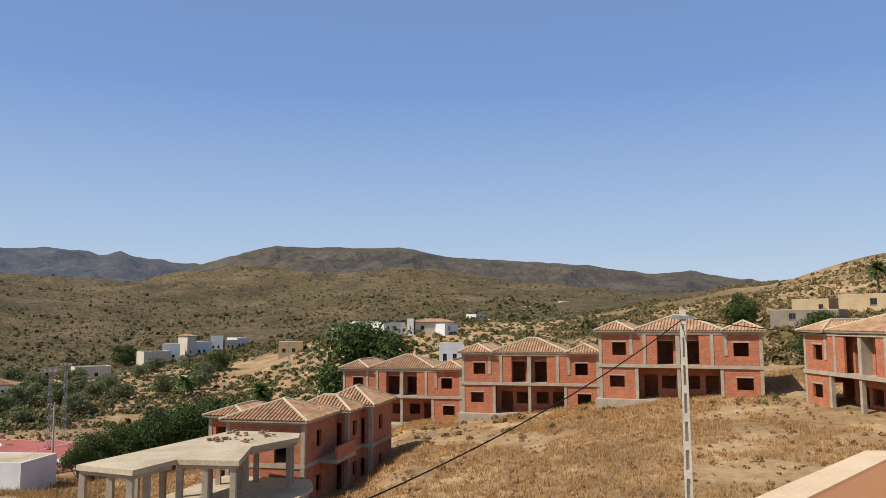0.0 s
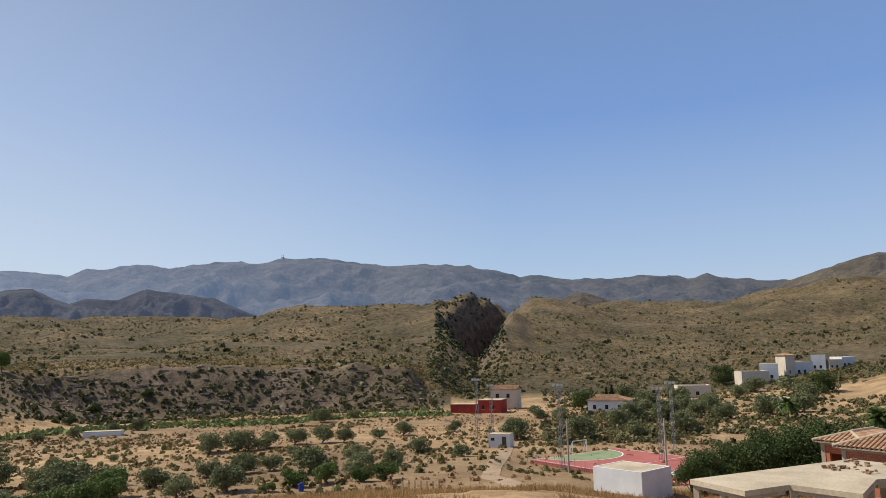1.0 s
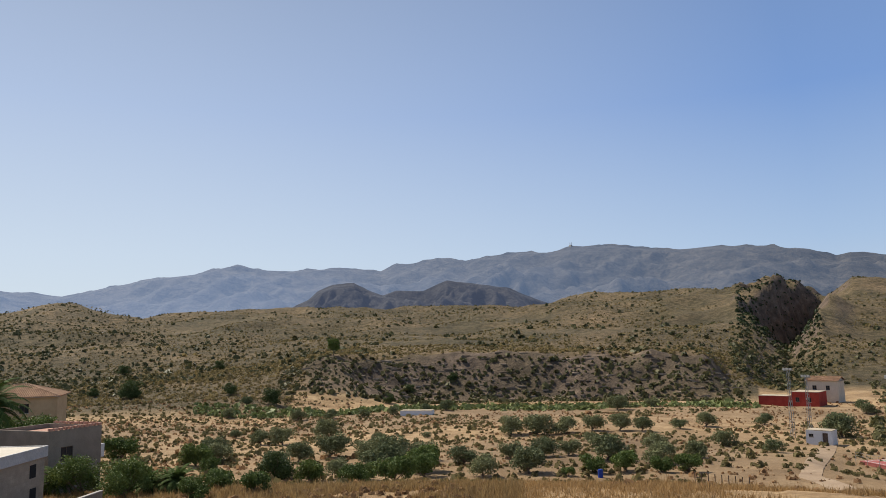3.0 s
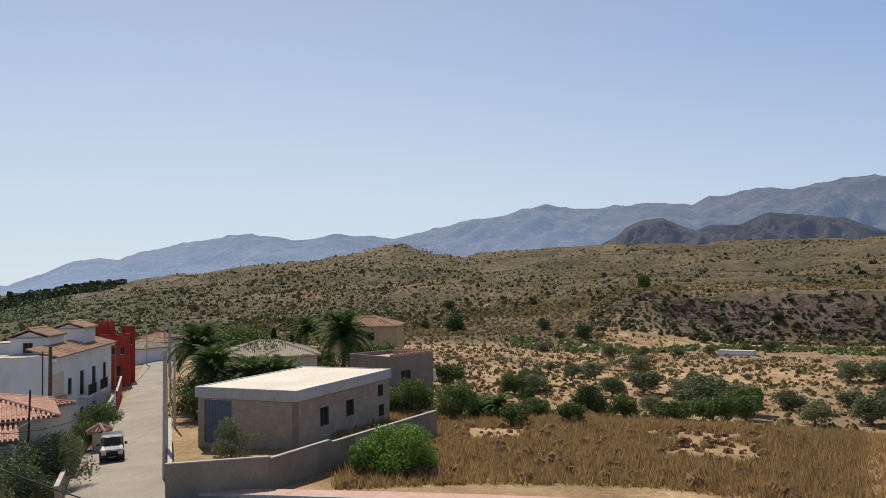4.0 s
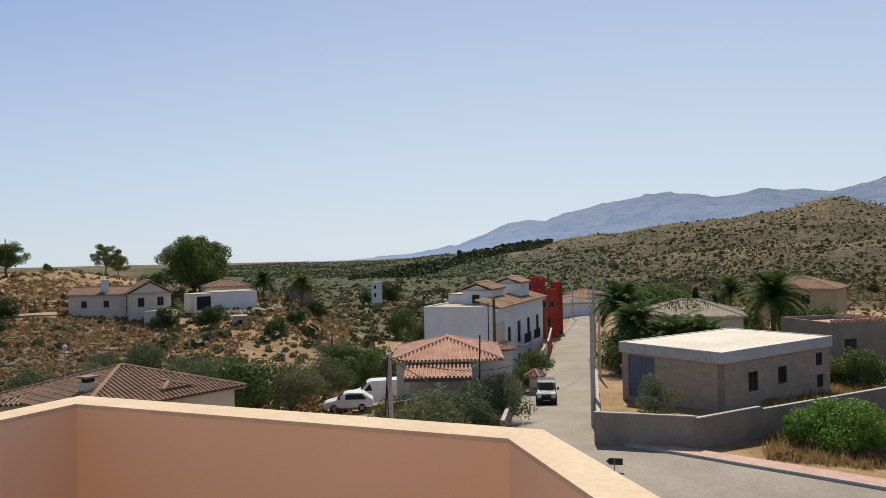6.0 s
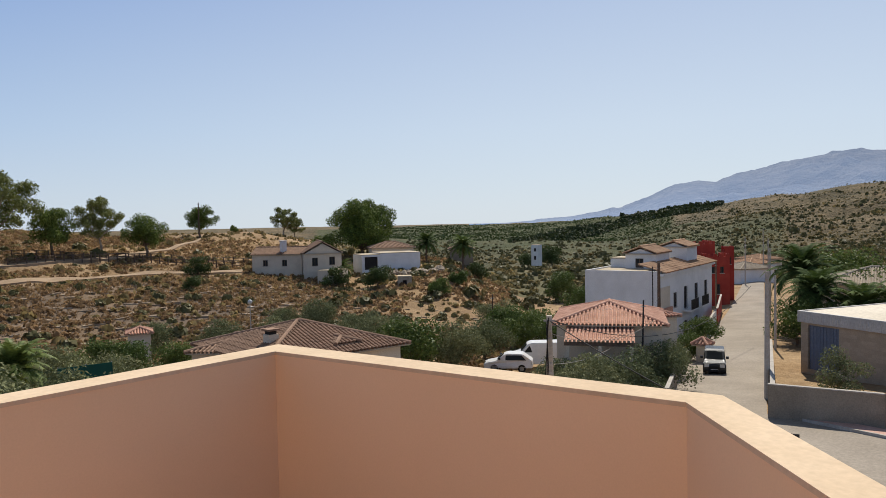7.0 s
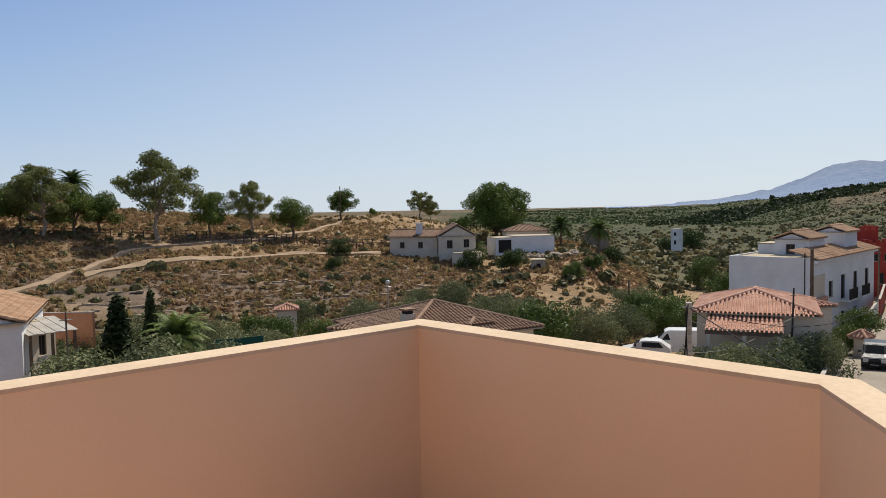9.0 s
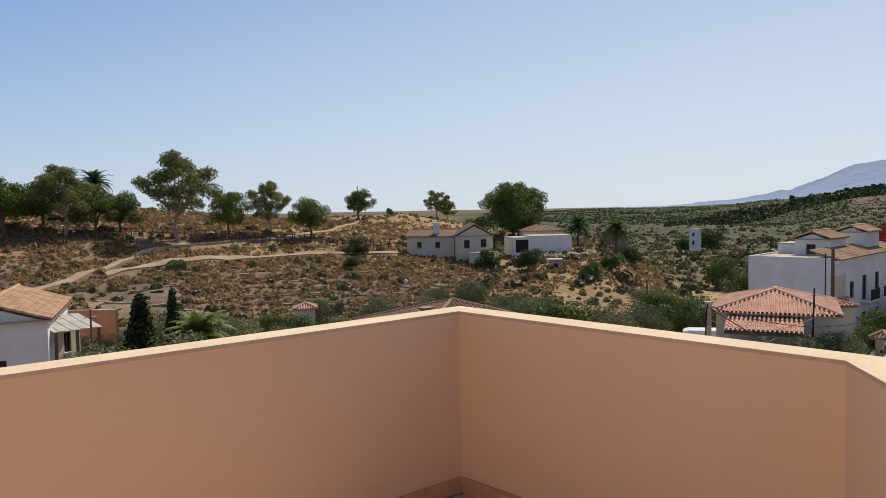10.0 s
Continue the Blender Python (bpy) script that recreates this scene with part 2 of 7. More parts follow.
# ---- helpers of the builder ----
def pol(az, r):
    """Plan place from a bearing (degrees, left of north) and a range from the terrace."""
    return -r * math.sin(radians(az)), r * math.cos(radians(az))


def thing(name, label, category, group="", m=None, kind=""):
    ob = new(name)
    ob.empty_display_size = 0.2
    tagged(ob, label, category, group, kind)
    if m is not None:
        ob.matrix_basis = m
    return ob


def part(name, bm, material, parent, label="", smooth=False):
    me = bpy.data.meshes.new(name)
    bm.normal_update()
    bm.to_mesh(me)
    bm.free()
    me.materials.append(material)
    if smooth:
        me.shade_smooth()
    ob = new(name, me)
    ob.parent = parent
    if label:
        tagged(ob, label)
    return ob


def raw(name, verts, faces, material, parent=None, smooth=False):
    me = bpy.data.meshes.new(name)
    me.from_pydata([tuple(v) for v in verts], [], [tuple(f) for f in faces])
    me.materials.append(material)
    if smooth:
        me.shade_smooth()
    ob = new(name, me)
    ob.parent = parent
    return ob


def box(bm, x0, x1, y0, y1, z0, z1, bevel=0.0):
    vs = [bm.verts.new(p) for p in ((x0, y0, z0), (x1, y0, z0), (x1, y1, z0), (x0, y1, z0), (x0, y0, z1), (x1, y0, z1), (x1, y1, z1), (x0, y1, z1))]
    fs = [bm.faces.new([vs[i] for i in f]) for f in ((3, 2, 1, 0), (4, 5, 6, 7), (0, 1, 5, 4), (1, 2, 6, 5), (2, 3, 7, 6), (3, 0, 4, 7))]
    if bevel:
        bmesh.ops.bevel(bm, geom=list({e for f in fs for e in f.edges}), offset=bevel, segments=2, affect="EDGES")
    return bm


def boxes(*spans):
    bm = bmesh.new()
    for s in spans:
        box(bm, *s)
    return bm


def beam(bm, a, b, w, w2=None, sides=6):
    """A tapered rod from a to b."""
    a, b = Vector(a), Vector(b)
    q = (b - a).to_track_quat("Z", "Y")
    rings = []
    for p, r in ((a, w), (b, w if w2 is None else w2)):
        rings.append([bm.verts.new(p + q @ Vector((r * math.cos(k * math.tau / sides + 0.5), r * math.sin(k * math.tau / sides + 0.5), 0))) for k in range(sides)])
    for k in range(sides):
        bm.faces.new((rings[0][k], rings[0][(k + 1) % sides], rings[1][(k + 1) % sides], rings[1][k]))
    bm.faces.new(rings[0][::-1])
    bm.faces.new(rings[1])
    return bm


def wall_bm(x0, x1, y0, y1, z0, z1, holes=()):
    """A wall along x with openings (xa, xb, za, zb) right through it."""
    bm = bmesh.new()
    xs = sorted({x0, x1, *[v for h in holes for v in h[:2]]})
    for a, b in zip(xs, xs[1:]):
        mid, low = (a + b) / 2, z0
        for h in sorted((h for h in holes if h[0] < mid < h[1]), key=lambda h: h[2]):
            if h[2] > low + 0.001:
                box(bm, a, b, y0, y1, low, h[2])
            low = h[3]
        if low < z1 - 0.001:
            box(bm, a, b, y0, y1, low, z1)
    bmesh.ops.remove_doubles(bm, verts=bm.verts, dist=0.0005)
    return bm


def turned(bm, deg, x=0, y=0, z=0):
    bmesh.ops.transform(bm, matrix=pose(x, y, z, 0, 0, deg), verts=bm.verts)
    return bm


def tile_slope(verts, faces, o, u, v, length, run, rise, left, right, pitch=0.24, bulge=0.07, courses=0.0):
    """Rows of barrel tiles on one slope. o: eave corner; u along the eave, v up the slope in plan; left and right: how far the hips cut in."""
    n = max(1, round(length / pitch))
    w = length / n
    for i in range(n):
        c = (i + 0.5) * w
        top = run
        if left > 0:
            top = min(top, c * run / left)
        if right > 0:
            top = min(top, (length - c) * run / right)
        if top < 0.05:
            continue
        steps = max(1, round(top / courses)) if courses else 1
        for s in range(steps):
            t0, t1 = top * s / steps, top * (s + 1) / steps
            lift = 0.02 if courses else 0.0
            b = len(verts)
            for t, l in ((t0, lift), (t1, 0.0)):
                z = rise * t / run + l
                for du, dz in ((-0.5, -0.03), (-0.36, -0.03), (-0.27, bulge), (0.0, bulge * 1.5), (0.27, bulge), (0.36, -0.03), (0.5, -0.03)):
                    verts.append(o + u * (c + du * w) + v * t + Vector((0, 0, z + dz)))
            faces += [(b + k, b + k + 1, b + k + 8, b + k + 7) for k in range(6)]


def hip_roof(parent, x0, x1, y0, y1, z, pitch_deg=20, over=0.45, mat=None, cap=None, gable=False, name="roof", tile=0.24, courses=0.0, soffit=True):
    """A hipped (or gabled) roof of barrel tiles with ridge and hip caps."""
    x0, x1, y0, y1 = x0 - over, x1 + over, y0 - over, y1 + over
    wx, wy = x1 - x0, y1 - y0
    along = wx >= wy
    half = min(wx, wy) / 2
    k = math.tan(radians(pitch_deg))
    rise = half * k
    vs, fs = [], []
    V3 = lambda a, b, c=0: Vector((a, b, c))
    hip = 0 if gable else half
    if along:
        tile_slope(vs, fs, V3(x0, y0, z), V3(1, 0), V3(0, 1), wx, half, rise, hip, hip, tile, courses=courses)
        tile_slope(vs, fs, V3(x1, y1, z), V3(-1, 0), V3(0, -1), wx, half, rise, hip, hip, tile, courses=courses)
        if not gable:
            tile_slope(vs, fs, V3(x0, y1, z), V3(0, -1), V3(1, 0), wy, half, rise, half, half, tile, courses=courses)
            tile_slope(vs, fs, V3(x1, y0, z), V3(0, 1), V3(-1, 0), wy, half, rise, half, half, tile, courses=courses)
        ra, rb = V3(x0 + hip, (y0 + y1) / 2, z + rise), V3(x1 - hip, (y0 + y1) / 2, z + rise)
    else:
        tile_slope(vs, fs, V3(x0, y1, z), V3(0, -1), V3(1, 0), wy, half, rise, hip, hip, tile, courses=courses)
        tile_slope(vs, fs, V3(x1, y0, z), V3(0, 1), V3(-1, 0), wy, half, rise, hip, hip, tile, courses=courses)
        if not gable:
            tile_slope(vs, fs, V3(x0, y0, z), V3(1, 0), V3(0, 1), wx, half, rise, half, half, tile, courses=courses)
            tile_slope(vs, fs, V3(x1, y1, z), V3(-1, 0), V3(0, -1), wx, half, rise, half, half, tile, courses=courses)
        ra, rb = V3((x0 + x1) / 2, y0 + hip, z + rise), V3((x0 + x1) / 2, y1 - hip, z + rise)
    roof = raw(name, vs, fs, mat or M_TILE, parent)
    bm = bmesh.new()
    up = Vector((0, 0, 0.06))
    if (ra - rb).length > 0.1:
        beam(bm, ra + up, rb + up, 0.13, sides=8)
    if not gable:
        near = lambda p: ra if (p - ra).length < (p - rb).length else rb
        for c in (V3(x0, y0, z), V3(x1, y0, z), V3(x0, y1, z), V3(x1, y1, z)):
            beam(bm, c + up, near(c) + up, 0.11, sides=8)
    part("ridge_cap", bm, cap or mat or M_TILE, roof)
    if soffit:
        part("soffit", boxes((x0 + 0.03, x1 - 0.03, y0 + 0.03, y1 - 0.03, z - 0.09, z - 0.01)), M_CONCRETE, roof)
    return roof


# ---- the land ----
PROFILES = {}


def profile(az, *steps):
    PROFILES[az] = steps


profile(-60, (0, 0), (30, 0.8), (80, 3), (140, 9), (260, 24), (500, 18))
profile(-31, (0, 0), (20, 0.6), (50, 1.6), (70, 2.9), (105, 6.5), (135, 9.6), (180, 15), (270, 30), (420, 20))
profile(-22, (0, 0), (20, 0.6), (50, 1.5), (76, 2.6), (110, 6), (150, 10), (250, 17), (360, 26), (600, 18))
profile(-17, (0, 0), (20, 0.6), (50, 1.4), (78, 2.2), (110, 3), (200, 10), (420, 25), (700, 20))
profile(-12, (0, 0), (20, 0.5), (50, 1.0), (80, 1.0), (110, 0), (250, 10), (520, 27), (900, 42))
profile(-7, (0, 0), (20, 0.4), (50, 0.2), (84, -0.2), (115, -2), (220, 5), (420, 18), (900, 51))
profile(2, (0, 0), (20, 0.2), (45, -0.8), (85, -1.9), (115, -5), (170, -3), (225, 5.6), (330, 9), (600, 32), (900, 75))
profile(8, (0, 0), (25, 0), (45, -2), (60, -3.6), (90, -6), (150, -6.5), (220, 2.5), (330, 4), (600, 30), (900, 68))
profile(15, (0, 0), (25, 0), (42, -3), (70, -5), (120, -8), (200, -8), (330, -1.4), (550, 16), (900, 80))
profile(22, (0, 0), (30, -0.5), (45, -3.2), (75, -5.5), (120, -7.5), (230, -9), (310, -6), (600, 20), (850, 58))
profile(30, (0, 0), (30, -0.5), (58, -1.6), (75, -5.2), (120, -7.5), (230, -9.5), (310, -8), (430, 3), (800, 54))
profile(36.5, (0, 0), (35, -0.5), (56, -0.8), (80, -5.2), (130, -7.5), (230, -9.5), (310, -8), (430, 10), (600, 49), (700, 50))
profile(38, (0, 0), (35, -0.5), (56, -0.8), (80, -5.2), (130, -7.5), (230, -9.5), (310, -8), (400, 8), (470, 29), (540, 36), (640, 37), (740, 37))
profile(38.7, (0, 0), (35, -0.5), (56, -0.8), (80, -5.3), (130, -7.5), (230, -9.5), (310, -8.5), (370, 2), (450, 24), (520, 24), (600, 18), (664, 20), (692, 40), (760, 41))
profile(39.4, (0, 0), (35, -0.5), (56, -0.8), (80, -5.3), (130, -7.5), (230, -9.5), (310, -9), (370, 0), (440, 16), (500, 11), (560, 5), (650, 5), (674, 44), (740, 46))
profile(40, (0, 0), (35, -0.5), (56, -0.8), (80, -5.3), (130, -7.5), (230, -9.5), (310, -9), (370, -2), (430, 9), (500, 2), (634, 4), (656, 47), (740, 49))
profile(40.8, (0, 0), (35, -0.5), (56, -0.8), (80, -5.4), (130, -7.5), (230, -9.5), (310, -9), (420, 0), (500, 0), (598, 2), (620, 50), (740, 51))
profile(41.5, (0, 0), (35, -0.5), (56, -0.8), (80, -5.4), (130, -7.5), (235, -9.6), (310, -9), (440, 6), (500, 0), (570, 4), (592, 48), (720, 50))
profile(42.3, (0, 0), (35, -0.5), (55, -0.8), (80, -5.4), (130, -7.5), (240, -9.7), (310, -8), (420, 8), (450, 16), (500, 8), (540, 8), (560, 43), (700, 49))
profile(43.1, (0, 0), (35, -0.5), (55, -0.8), (82, -5.6), (130, -7.5), (250, -9.8), (305, -6), (420, 12), (460, 23), (500, 17), (512, 19), (530, 36), (660, 45))
profile(43.9, (0, 0), (35, -0.5), (55, -0.8), (85, -6), (130, -7.5), (258, -10), (300, -3), (420, 14), (485, 28), (510, 33), (640, 45))
profile(44.8, (0, 0), (35, -0.5), (55, -0.8), (85, -6), (130, -7.5), (260, -10), (298, -2), (420, 14), (500, 30), (640, 45))
profile(46.5, (0, 0), (35, -0.5), (55, -0.8), (85, -6), (130, -7.5), (259, -10), (281, 5.3), (340, 5), (460, 21), (640, 50))
profile(52, (0, 0), (35, -0.4), (55, -0.8), (85, -6), (130, -7.5), (259, -9.8), (281, 5.3), (340, 6), (460, 19), (650, 47.5))
profile(60, (0, 0), (35, -0.3), (55, -0.8), (85, -6), (130, -7.5), (259, -10), (281, 5.3), (340, 7), (460, 18), (650, 42))
profile(68, (0, 0), (35, -0.2), (55, -0.7), (85, -5.8), (130, -7.5), (259, -10), (281, 5.3), (340, 8), (460, 16), (700, 40))
profile(74, (0, 0), (35, 0), (55, -0.6), (82, -5.4), (130, -7.5), (230, -10), (275, 5), (340, 7), (460, 17), (700, 42.5))
profile(80, (0, 0), (35, 0), (55, -0.6), (80, -4.4), (130, -7.2), (200, -9.2), (260, -3), (340, 2), (460, 14), (700, 41.5))
profile(87, (0, 0), (35, 0), (55, -0.6), (80, -3.6), (130, -6.2), (200, -7), (260, -4.5), (340, 0), (460, 13), (700, 39))
profile(93, (0, 0), (35, 0), (52, -0.8), (80, -2.6), (130, -4.5), (200, -6), (280, -5), (360, 1), (500, 18), (750, 49))
profile(99, (0, 0), (35, 0), (52, -1.0), (90, -2.8), (150, -5), (260, -6), (350, 0), (500, 16), (750, 40))
profile(105, (0, 0), (35, 0), (52, -1.2), (100, -3), (200, -6), (300, -6), (400, 0), (550, 14), (800, 36))
profile(110, (0, 0), (36, 0), (52, -1.3), (100, -2.4), (150, -2.8), (220, -5), (320, -8), (500, 6), (850, 27))
profile(114, (0, 0), (36, 0), (52, -1.4), (100, -3), (150, -4), (300, -9), (600, 4), (900, 23))
profile(120, (0, 0), (30, 0), (52, -2), (80, -4), (130, -6), (300, -9), (600, -9), (660, -7.5), (900, 9.2))
profile(127, (0, 0), (30, 0), (45, -1.5), (80, -4.5), (120, -6), (300, -9), (620, -9), (680, -6), (900, 4.6))
profile(133, (0, 0), (30, 0), (45, -1.6), (78, -4.0), (100, -3), (118, 1.2), (150, 1.6), (220, -6), (600, -8), (690, -5), (900, 2.8))
profile(140, (0, 0), (30, 0), (50, -2.6), (80, -4.0), (98, -1.4), (118, 0), (150, 2.6), (200, 4), (330, -6), (900, 0.5))
profile(148, (0, 0), (30, 0), (45, -2.4), (82, -2.9), (95, -1.4), (116, 0.8), (130, 1.5), (150, 4), (182, 7.8), (300, 0), (900, 0))
profile(157, (0, 0), (30, 0), (45, -2), (82, -2.6), (104, 1.0), (124, 2.0), (136, 4.3), (166, 7.6), (260, 4), (900, 0))
profile(165, (0, 0), (30, 0), (45, -1.5), (76, -2.4), (100, 1.0), (120, 3.0), (131, 4.5), (166, 9.5), (260, 8), (900, 2))
profile(170, (0, 0), (30, 0), (45, -1.2), (74, -2.2), (98, 0.4), (116, 2.2), (131, 5.2), (170, 12), (260, 10), (900, 2))
profile(176, (0, 0), (30, 0), (45, -0.8), (70, -1.8), (95, 0), (108, 1.2), (131, 5.6), (170, 13), (260, 12), (900, 3))
profile(205, (0, 0), (30, 0), (60, 0), (100, 3), (160, 10), (300, 14), (900, 6))
profile(300, (0, 0), (40, 0.8), (80, 3), (140, 9), (260, 20), (900, 10))

AZ = np.array(sorted(PROFILES))
STATIONS = np.concatenate([np.arange(0, 400, 2.0), np.arange(400, 800, 4.0), np.arange(800, 1400, 10.0), np.arange(1400, 5001, 100.0)])
TABLE = []
for a in AZ:
    steps = list(PROFILES[a])
    r_end, z_end = steps[-1]
    steps += [(r_end * 1.25, z_end * 0.8 - 2), (r_end * 1.9, z_end * 0.25 - 6), (2600, -12), (5000, -15)]
    TABLE.append(np.interp(STATIONS, [s[0] for s in steps], [s[1] for s in steps]))
TABLE = np.array(TABLE)
_k = np.array([1, 2, 3, 2, 1.0])
TABLE[:, 2:-2] = sum(w * TABLE[:, i:TABLE.shape[1] - 4 + i] for i, w in enumerate(_k)) / _k.sum()


def swell(x, y, cell, seed):
    """Smooth value noise of one wavelength on arrays, -1 to 1."""
    gx, gy = x / cell + seed * 17.3, y / cell - seed * 9.1
    ix, iy = np.floor(gx).astype(int), np.floor(gy).astype(int)
    fx, fy = gx - ix, gy - iy
    fx, fy = fx * fx * (3 - 2 * fx), fy * fy * (3 - 2 * fy)
    h = lambda i, j: (np.sin(i * 127.1 + j * 311.7 + seed * 74.7) * 43758.5453) % 1.0
    return 2 * ((h(ix, iy) * (1 - fx) + h(ix + 1, iy) * fx) * (1 - fy) + (h(ix, iy + 1) * (1 - fx) + h(ix + 1, iy + 1) * fx) * fy) - 1


PADS = [(-54.5, 99.0, 18.0, -7.75), (-39.2, 68.0, 5.0, -5.3)]   # levelled ground: x, y, radius, height


def ground_z(x, y):
    x, y = np.asarray(x, float), np.asarray(y, float)
    r = np.hypot(x, y)
    az = np.degrees(np.arctan2(-x, y))
    az = np.where(az < AZ[0], az + 360, az)
    i = np.clip(np.searchsorted(AZ, az, side="right") - 1, 0, len(AZ) - 1)
    j = (i + 1) % len(AZ)
    span = np.where(j == 0, 360 - (AZ[-1] - AZ[0]), AZ[j] - AZ[i])
    f = (az - AZ[i]) / span
    f = f * f * (3 - 2 * f) * 0.5 + f * 0.5
    s = np.clip(np.searchsorted(STATIONS, r, side="right") - 1, 0, len(STATIONS) - 2)
    g = np.clip((r - STATIONS[s]) / (STATIONS[s + 1] - STATIONS[s]), 0, 1)
    z = (TABLE[i, s] * (1 - g) + TABLE[i, s + 1] * g) * (1 - f) + (TABLE[j, s] * (1 - g) + TABLE[j, s + 1] * g) * f
    # gullies and knolls grow with the range
    wild = np.clip((r - 240) / 260, 0, 1)
    calm = 0.62 - 0.42 * np.clip((az - 104) / 10, 0, 1)
    z = z + calm * wild * (6.5 * (0.7 - 2 * np.abs(swell(x, y, 105, 1))) + 3.6 * (0.8 - 2 * np.abs(swell(x, y, 44, 2))) + 1.6 * swell(x, y, 18, 3)) * np.clip(r / 500, 0.5, 1.6)
    # crags in the gorge and along the eroded scarp
    crag = np.clip((az - 38.4) / 0.5, 0, 1) * np.clip((44.4 - az) / 0.5, 0, 1) * np.clip((r - 485) / 20, 0, 1) * np.clip((760 - r) / 40, 0, 1)
    z = z + crag * (4.2 * (0.6 - 2 * np.abs(swell(x, y, 19, 34))) + 2.4 * swell(x, y, 8, 35))
    scar = np.clip((az - 44.5) / 2, 0, 1) * np.clip((78 - az) / 3, 0, 1) * np.clip((r - 244) / 8, 0, 1) * np.clip((292 - r) / 8, 0, 1)
    z = z + scar * (1.8 * (0.5 - 2 * np.abs(swell(x, y, 15, 36))) + 0.8 * swell(x, y, 6, 37))
    rough = np.clip((r - 42) / 40, 0, 1) * np.where((az > 105) & (az < 117.5) & (r < 230), 0.0, 1.0)
    z = z + rough * (0.22 * swell(x, y, 7, 4) + 0.12 * swell(x, y, 3, 5))
    # ledges on the slope across the dry stream
    ledge = np.clip((az - 143) / 6, 0, 1) * np.clip((r - 78) / 8, 0, 1) * np.clip((150 - r) / 12, 0, 1)
    z = z + ledge * 0.8 * np.abs(((z * 0.9 + 0.6 * swell(x, y, 16, 6)) % 1.0) - 0.5)
    for px, py, pr, pz in PADS:
        k = np.clip((pr * 1.25 - np.hypot(x - px, y - py)) / (pr * 0.25), 0, 1)
        z = z * (1 - k) + pz * k
    return z


def gz(x, y):
    return float(ground_z(np.array([x]), np.array([y]))[0])


def build_ground():
    azs = np.concatenate([np.arange(-46, 38, 0.5), np.arange(38, 45, 0.18), np.arange(45, 182, 0.5), np.arange(182, 314, 3.0)])
    rs = [6.0]
    while rs[-1] < 4950:
        rs.append(rs[-1] + (1.8 if 248 < rs[-1] < 292 else min(rs[-1] * 0.028 + 0.12, 5.5 if rs[-1] < 720 else 1000)))
    rs = np.array(rs)
    A, R = np.meshgrid(np.radians(azs), rs)
    X, Y = -R * np.sin(A), R * np.cos(A)
    Z = ground_z(X, Y)
    n, m = A.shape
    verts = np.stack([X.ravel(), Y.ravel(), Z.ravel()], 1)
    faces = [(i * m + j, i * m + (j + 1) % m, (i + 1) * m + (j + 1) % m, (i + 1) * m + j) for i in range(n - 1) for j in range(m)]
    faces = [f[::-1] for f in faces] + [tuple(range(m))]
    me = bpy.data.meshes.new("ground")
    me.from_pydata(verts.tolist(), [], faces)
    me.shade_smooth()
    # plant cover: 0 bare tilled soil, 0.5 dry straw, 1 hillside scrub
    r, az = R.ravel(), np.degrees(A.ravel())
    cover = np.full(r.shape, 0.5)
    valley = (az > 24) & (az < 104) & (r > 66) & (r < 236)
    cover = np.where(valley, 0.16 + 0.3 * swell(X.ravel(), Y.ravel(), 40, 8), cover)
    cover = np.where((az > 8) & (az <= 24) & (r > 95) & (r < 260), 0.3, cover)
    hill = np.clip((r - np.where(az > 77, 165, np.where(az > 43, 205, 236))) / 60, 0, 1)
    cover = np.maximum(cover * (1 - hill), hill)
    slope = np.hypot(np.gradient(Z, axis=0) / np.gradient(R, axis=0), np.gradient(Z, axis=1) / (np.gradient(A, axis=1) * R)).ravel()
    rock = np.clip((slope - 0.62) / 0.3, 0, 1) * (r > 300) * (r < 1200)
    face = np.clip((az - 44) / 2, 0, 1) * np.clip((78 - az) / 3, 0, 1) * np.clip((r - 243) / 8, 0, 1) * np.clip((288 - r) / 5, 0, 1)
    rock = np.maximum(rock, face * np.clip(0.75 + 0.5 * swell(X.ravel(), Y.ravel(), 12, 33), 0, 1))
    face = np.clip((az - 142) / 5, 0, 1) * np.clip((r - 72) / 8, 0, 1) * np.clip((122 - r) / 10, 0, 1)
    rock = np.maximum(rock, face * np.clip(0.75 + 0.4 * swell(X.ravel(), Y.ravel(), 9, 38), 0, 1))
    me.attributes.new("rock", "FLOAT", "POINT").data.foreach_set("value", rock.astype(np.float32))
    shelf = np.clip((az - 43) / 2, 0, 1) * np.clip((77 - az) / 3, 0, 1) * np.clip((r - 281) / 3, 0, 1) * np.clip((352 - r) / 40, 0, 1)
    cover = cover * (1 - shelf) + 0.86 * shelf
    bank = (az > 124) & (az < 182) & (r > 60) & (r < 260)
    cover = np.where(bank, 0.12 + 0.24 * swell(X.ravel(), Y.ravel(), 22, 9), cover)
    cover = np.where((az > 100) & (az <= 124) & (r > 45) & (r < 200), 0.3, cover)
    cover = np.where((az < -9) & (r > 92) & (r < 300), 0.72 + 0.25 * swell(X.ravel(), Y.ravel(), 22, 9), cover)
    me.attributes.new("cover", "FLOAT", "POINT").data.foreach_set("value", np.clip(cover, 0, 1).astype(np.float32))
    green = np.where((az > 116) & (az < 143) & (r > 600) & (r < 1000), 1.0, 0.0) + np.where((az > 108) & (az < 143) & (r > 150) & (r <= 600), 0.80 + 0.35 * swell(X.ravel(), Y.ravel(), 60, 7), 0.0)
    me.attributes.new("green", "FLOAT", "POINT").data.foreach_set("value", np.clip(green, 0, 1).astype(np.float32))
    m_, nt, b = base_mat("dry_land", 0.97)
    at = nt.nodes.new("ShaderNodeAttribute")
    at.attribute_name = "cover"
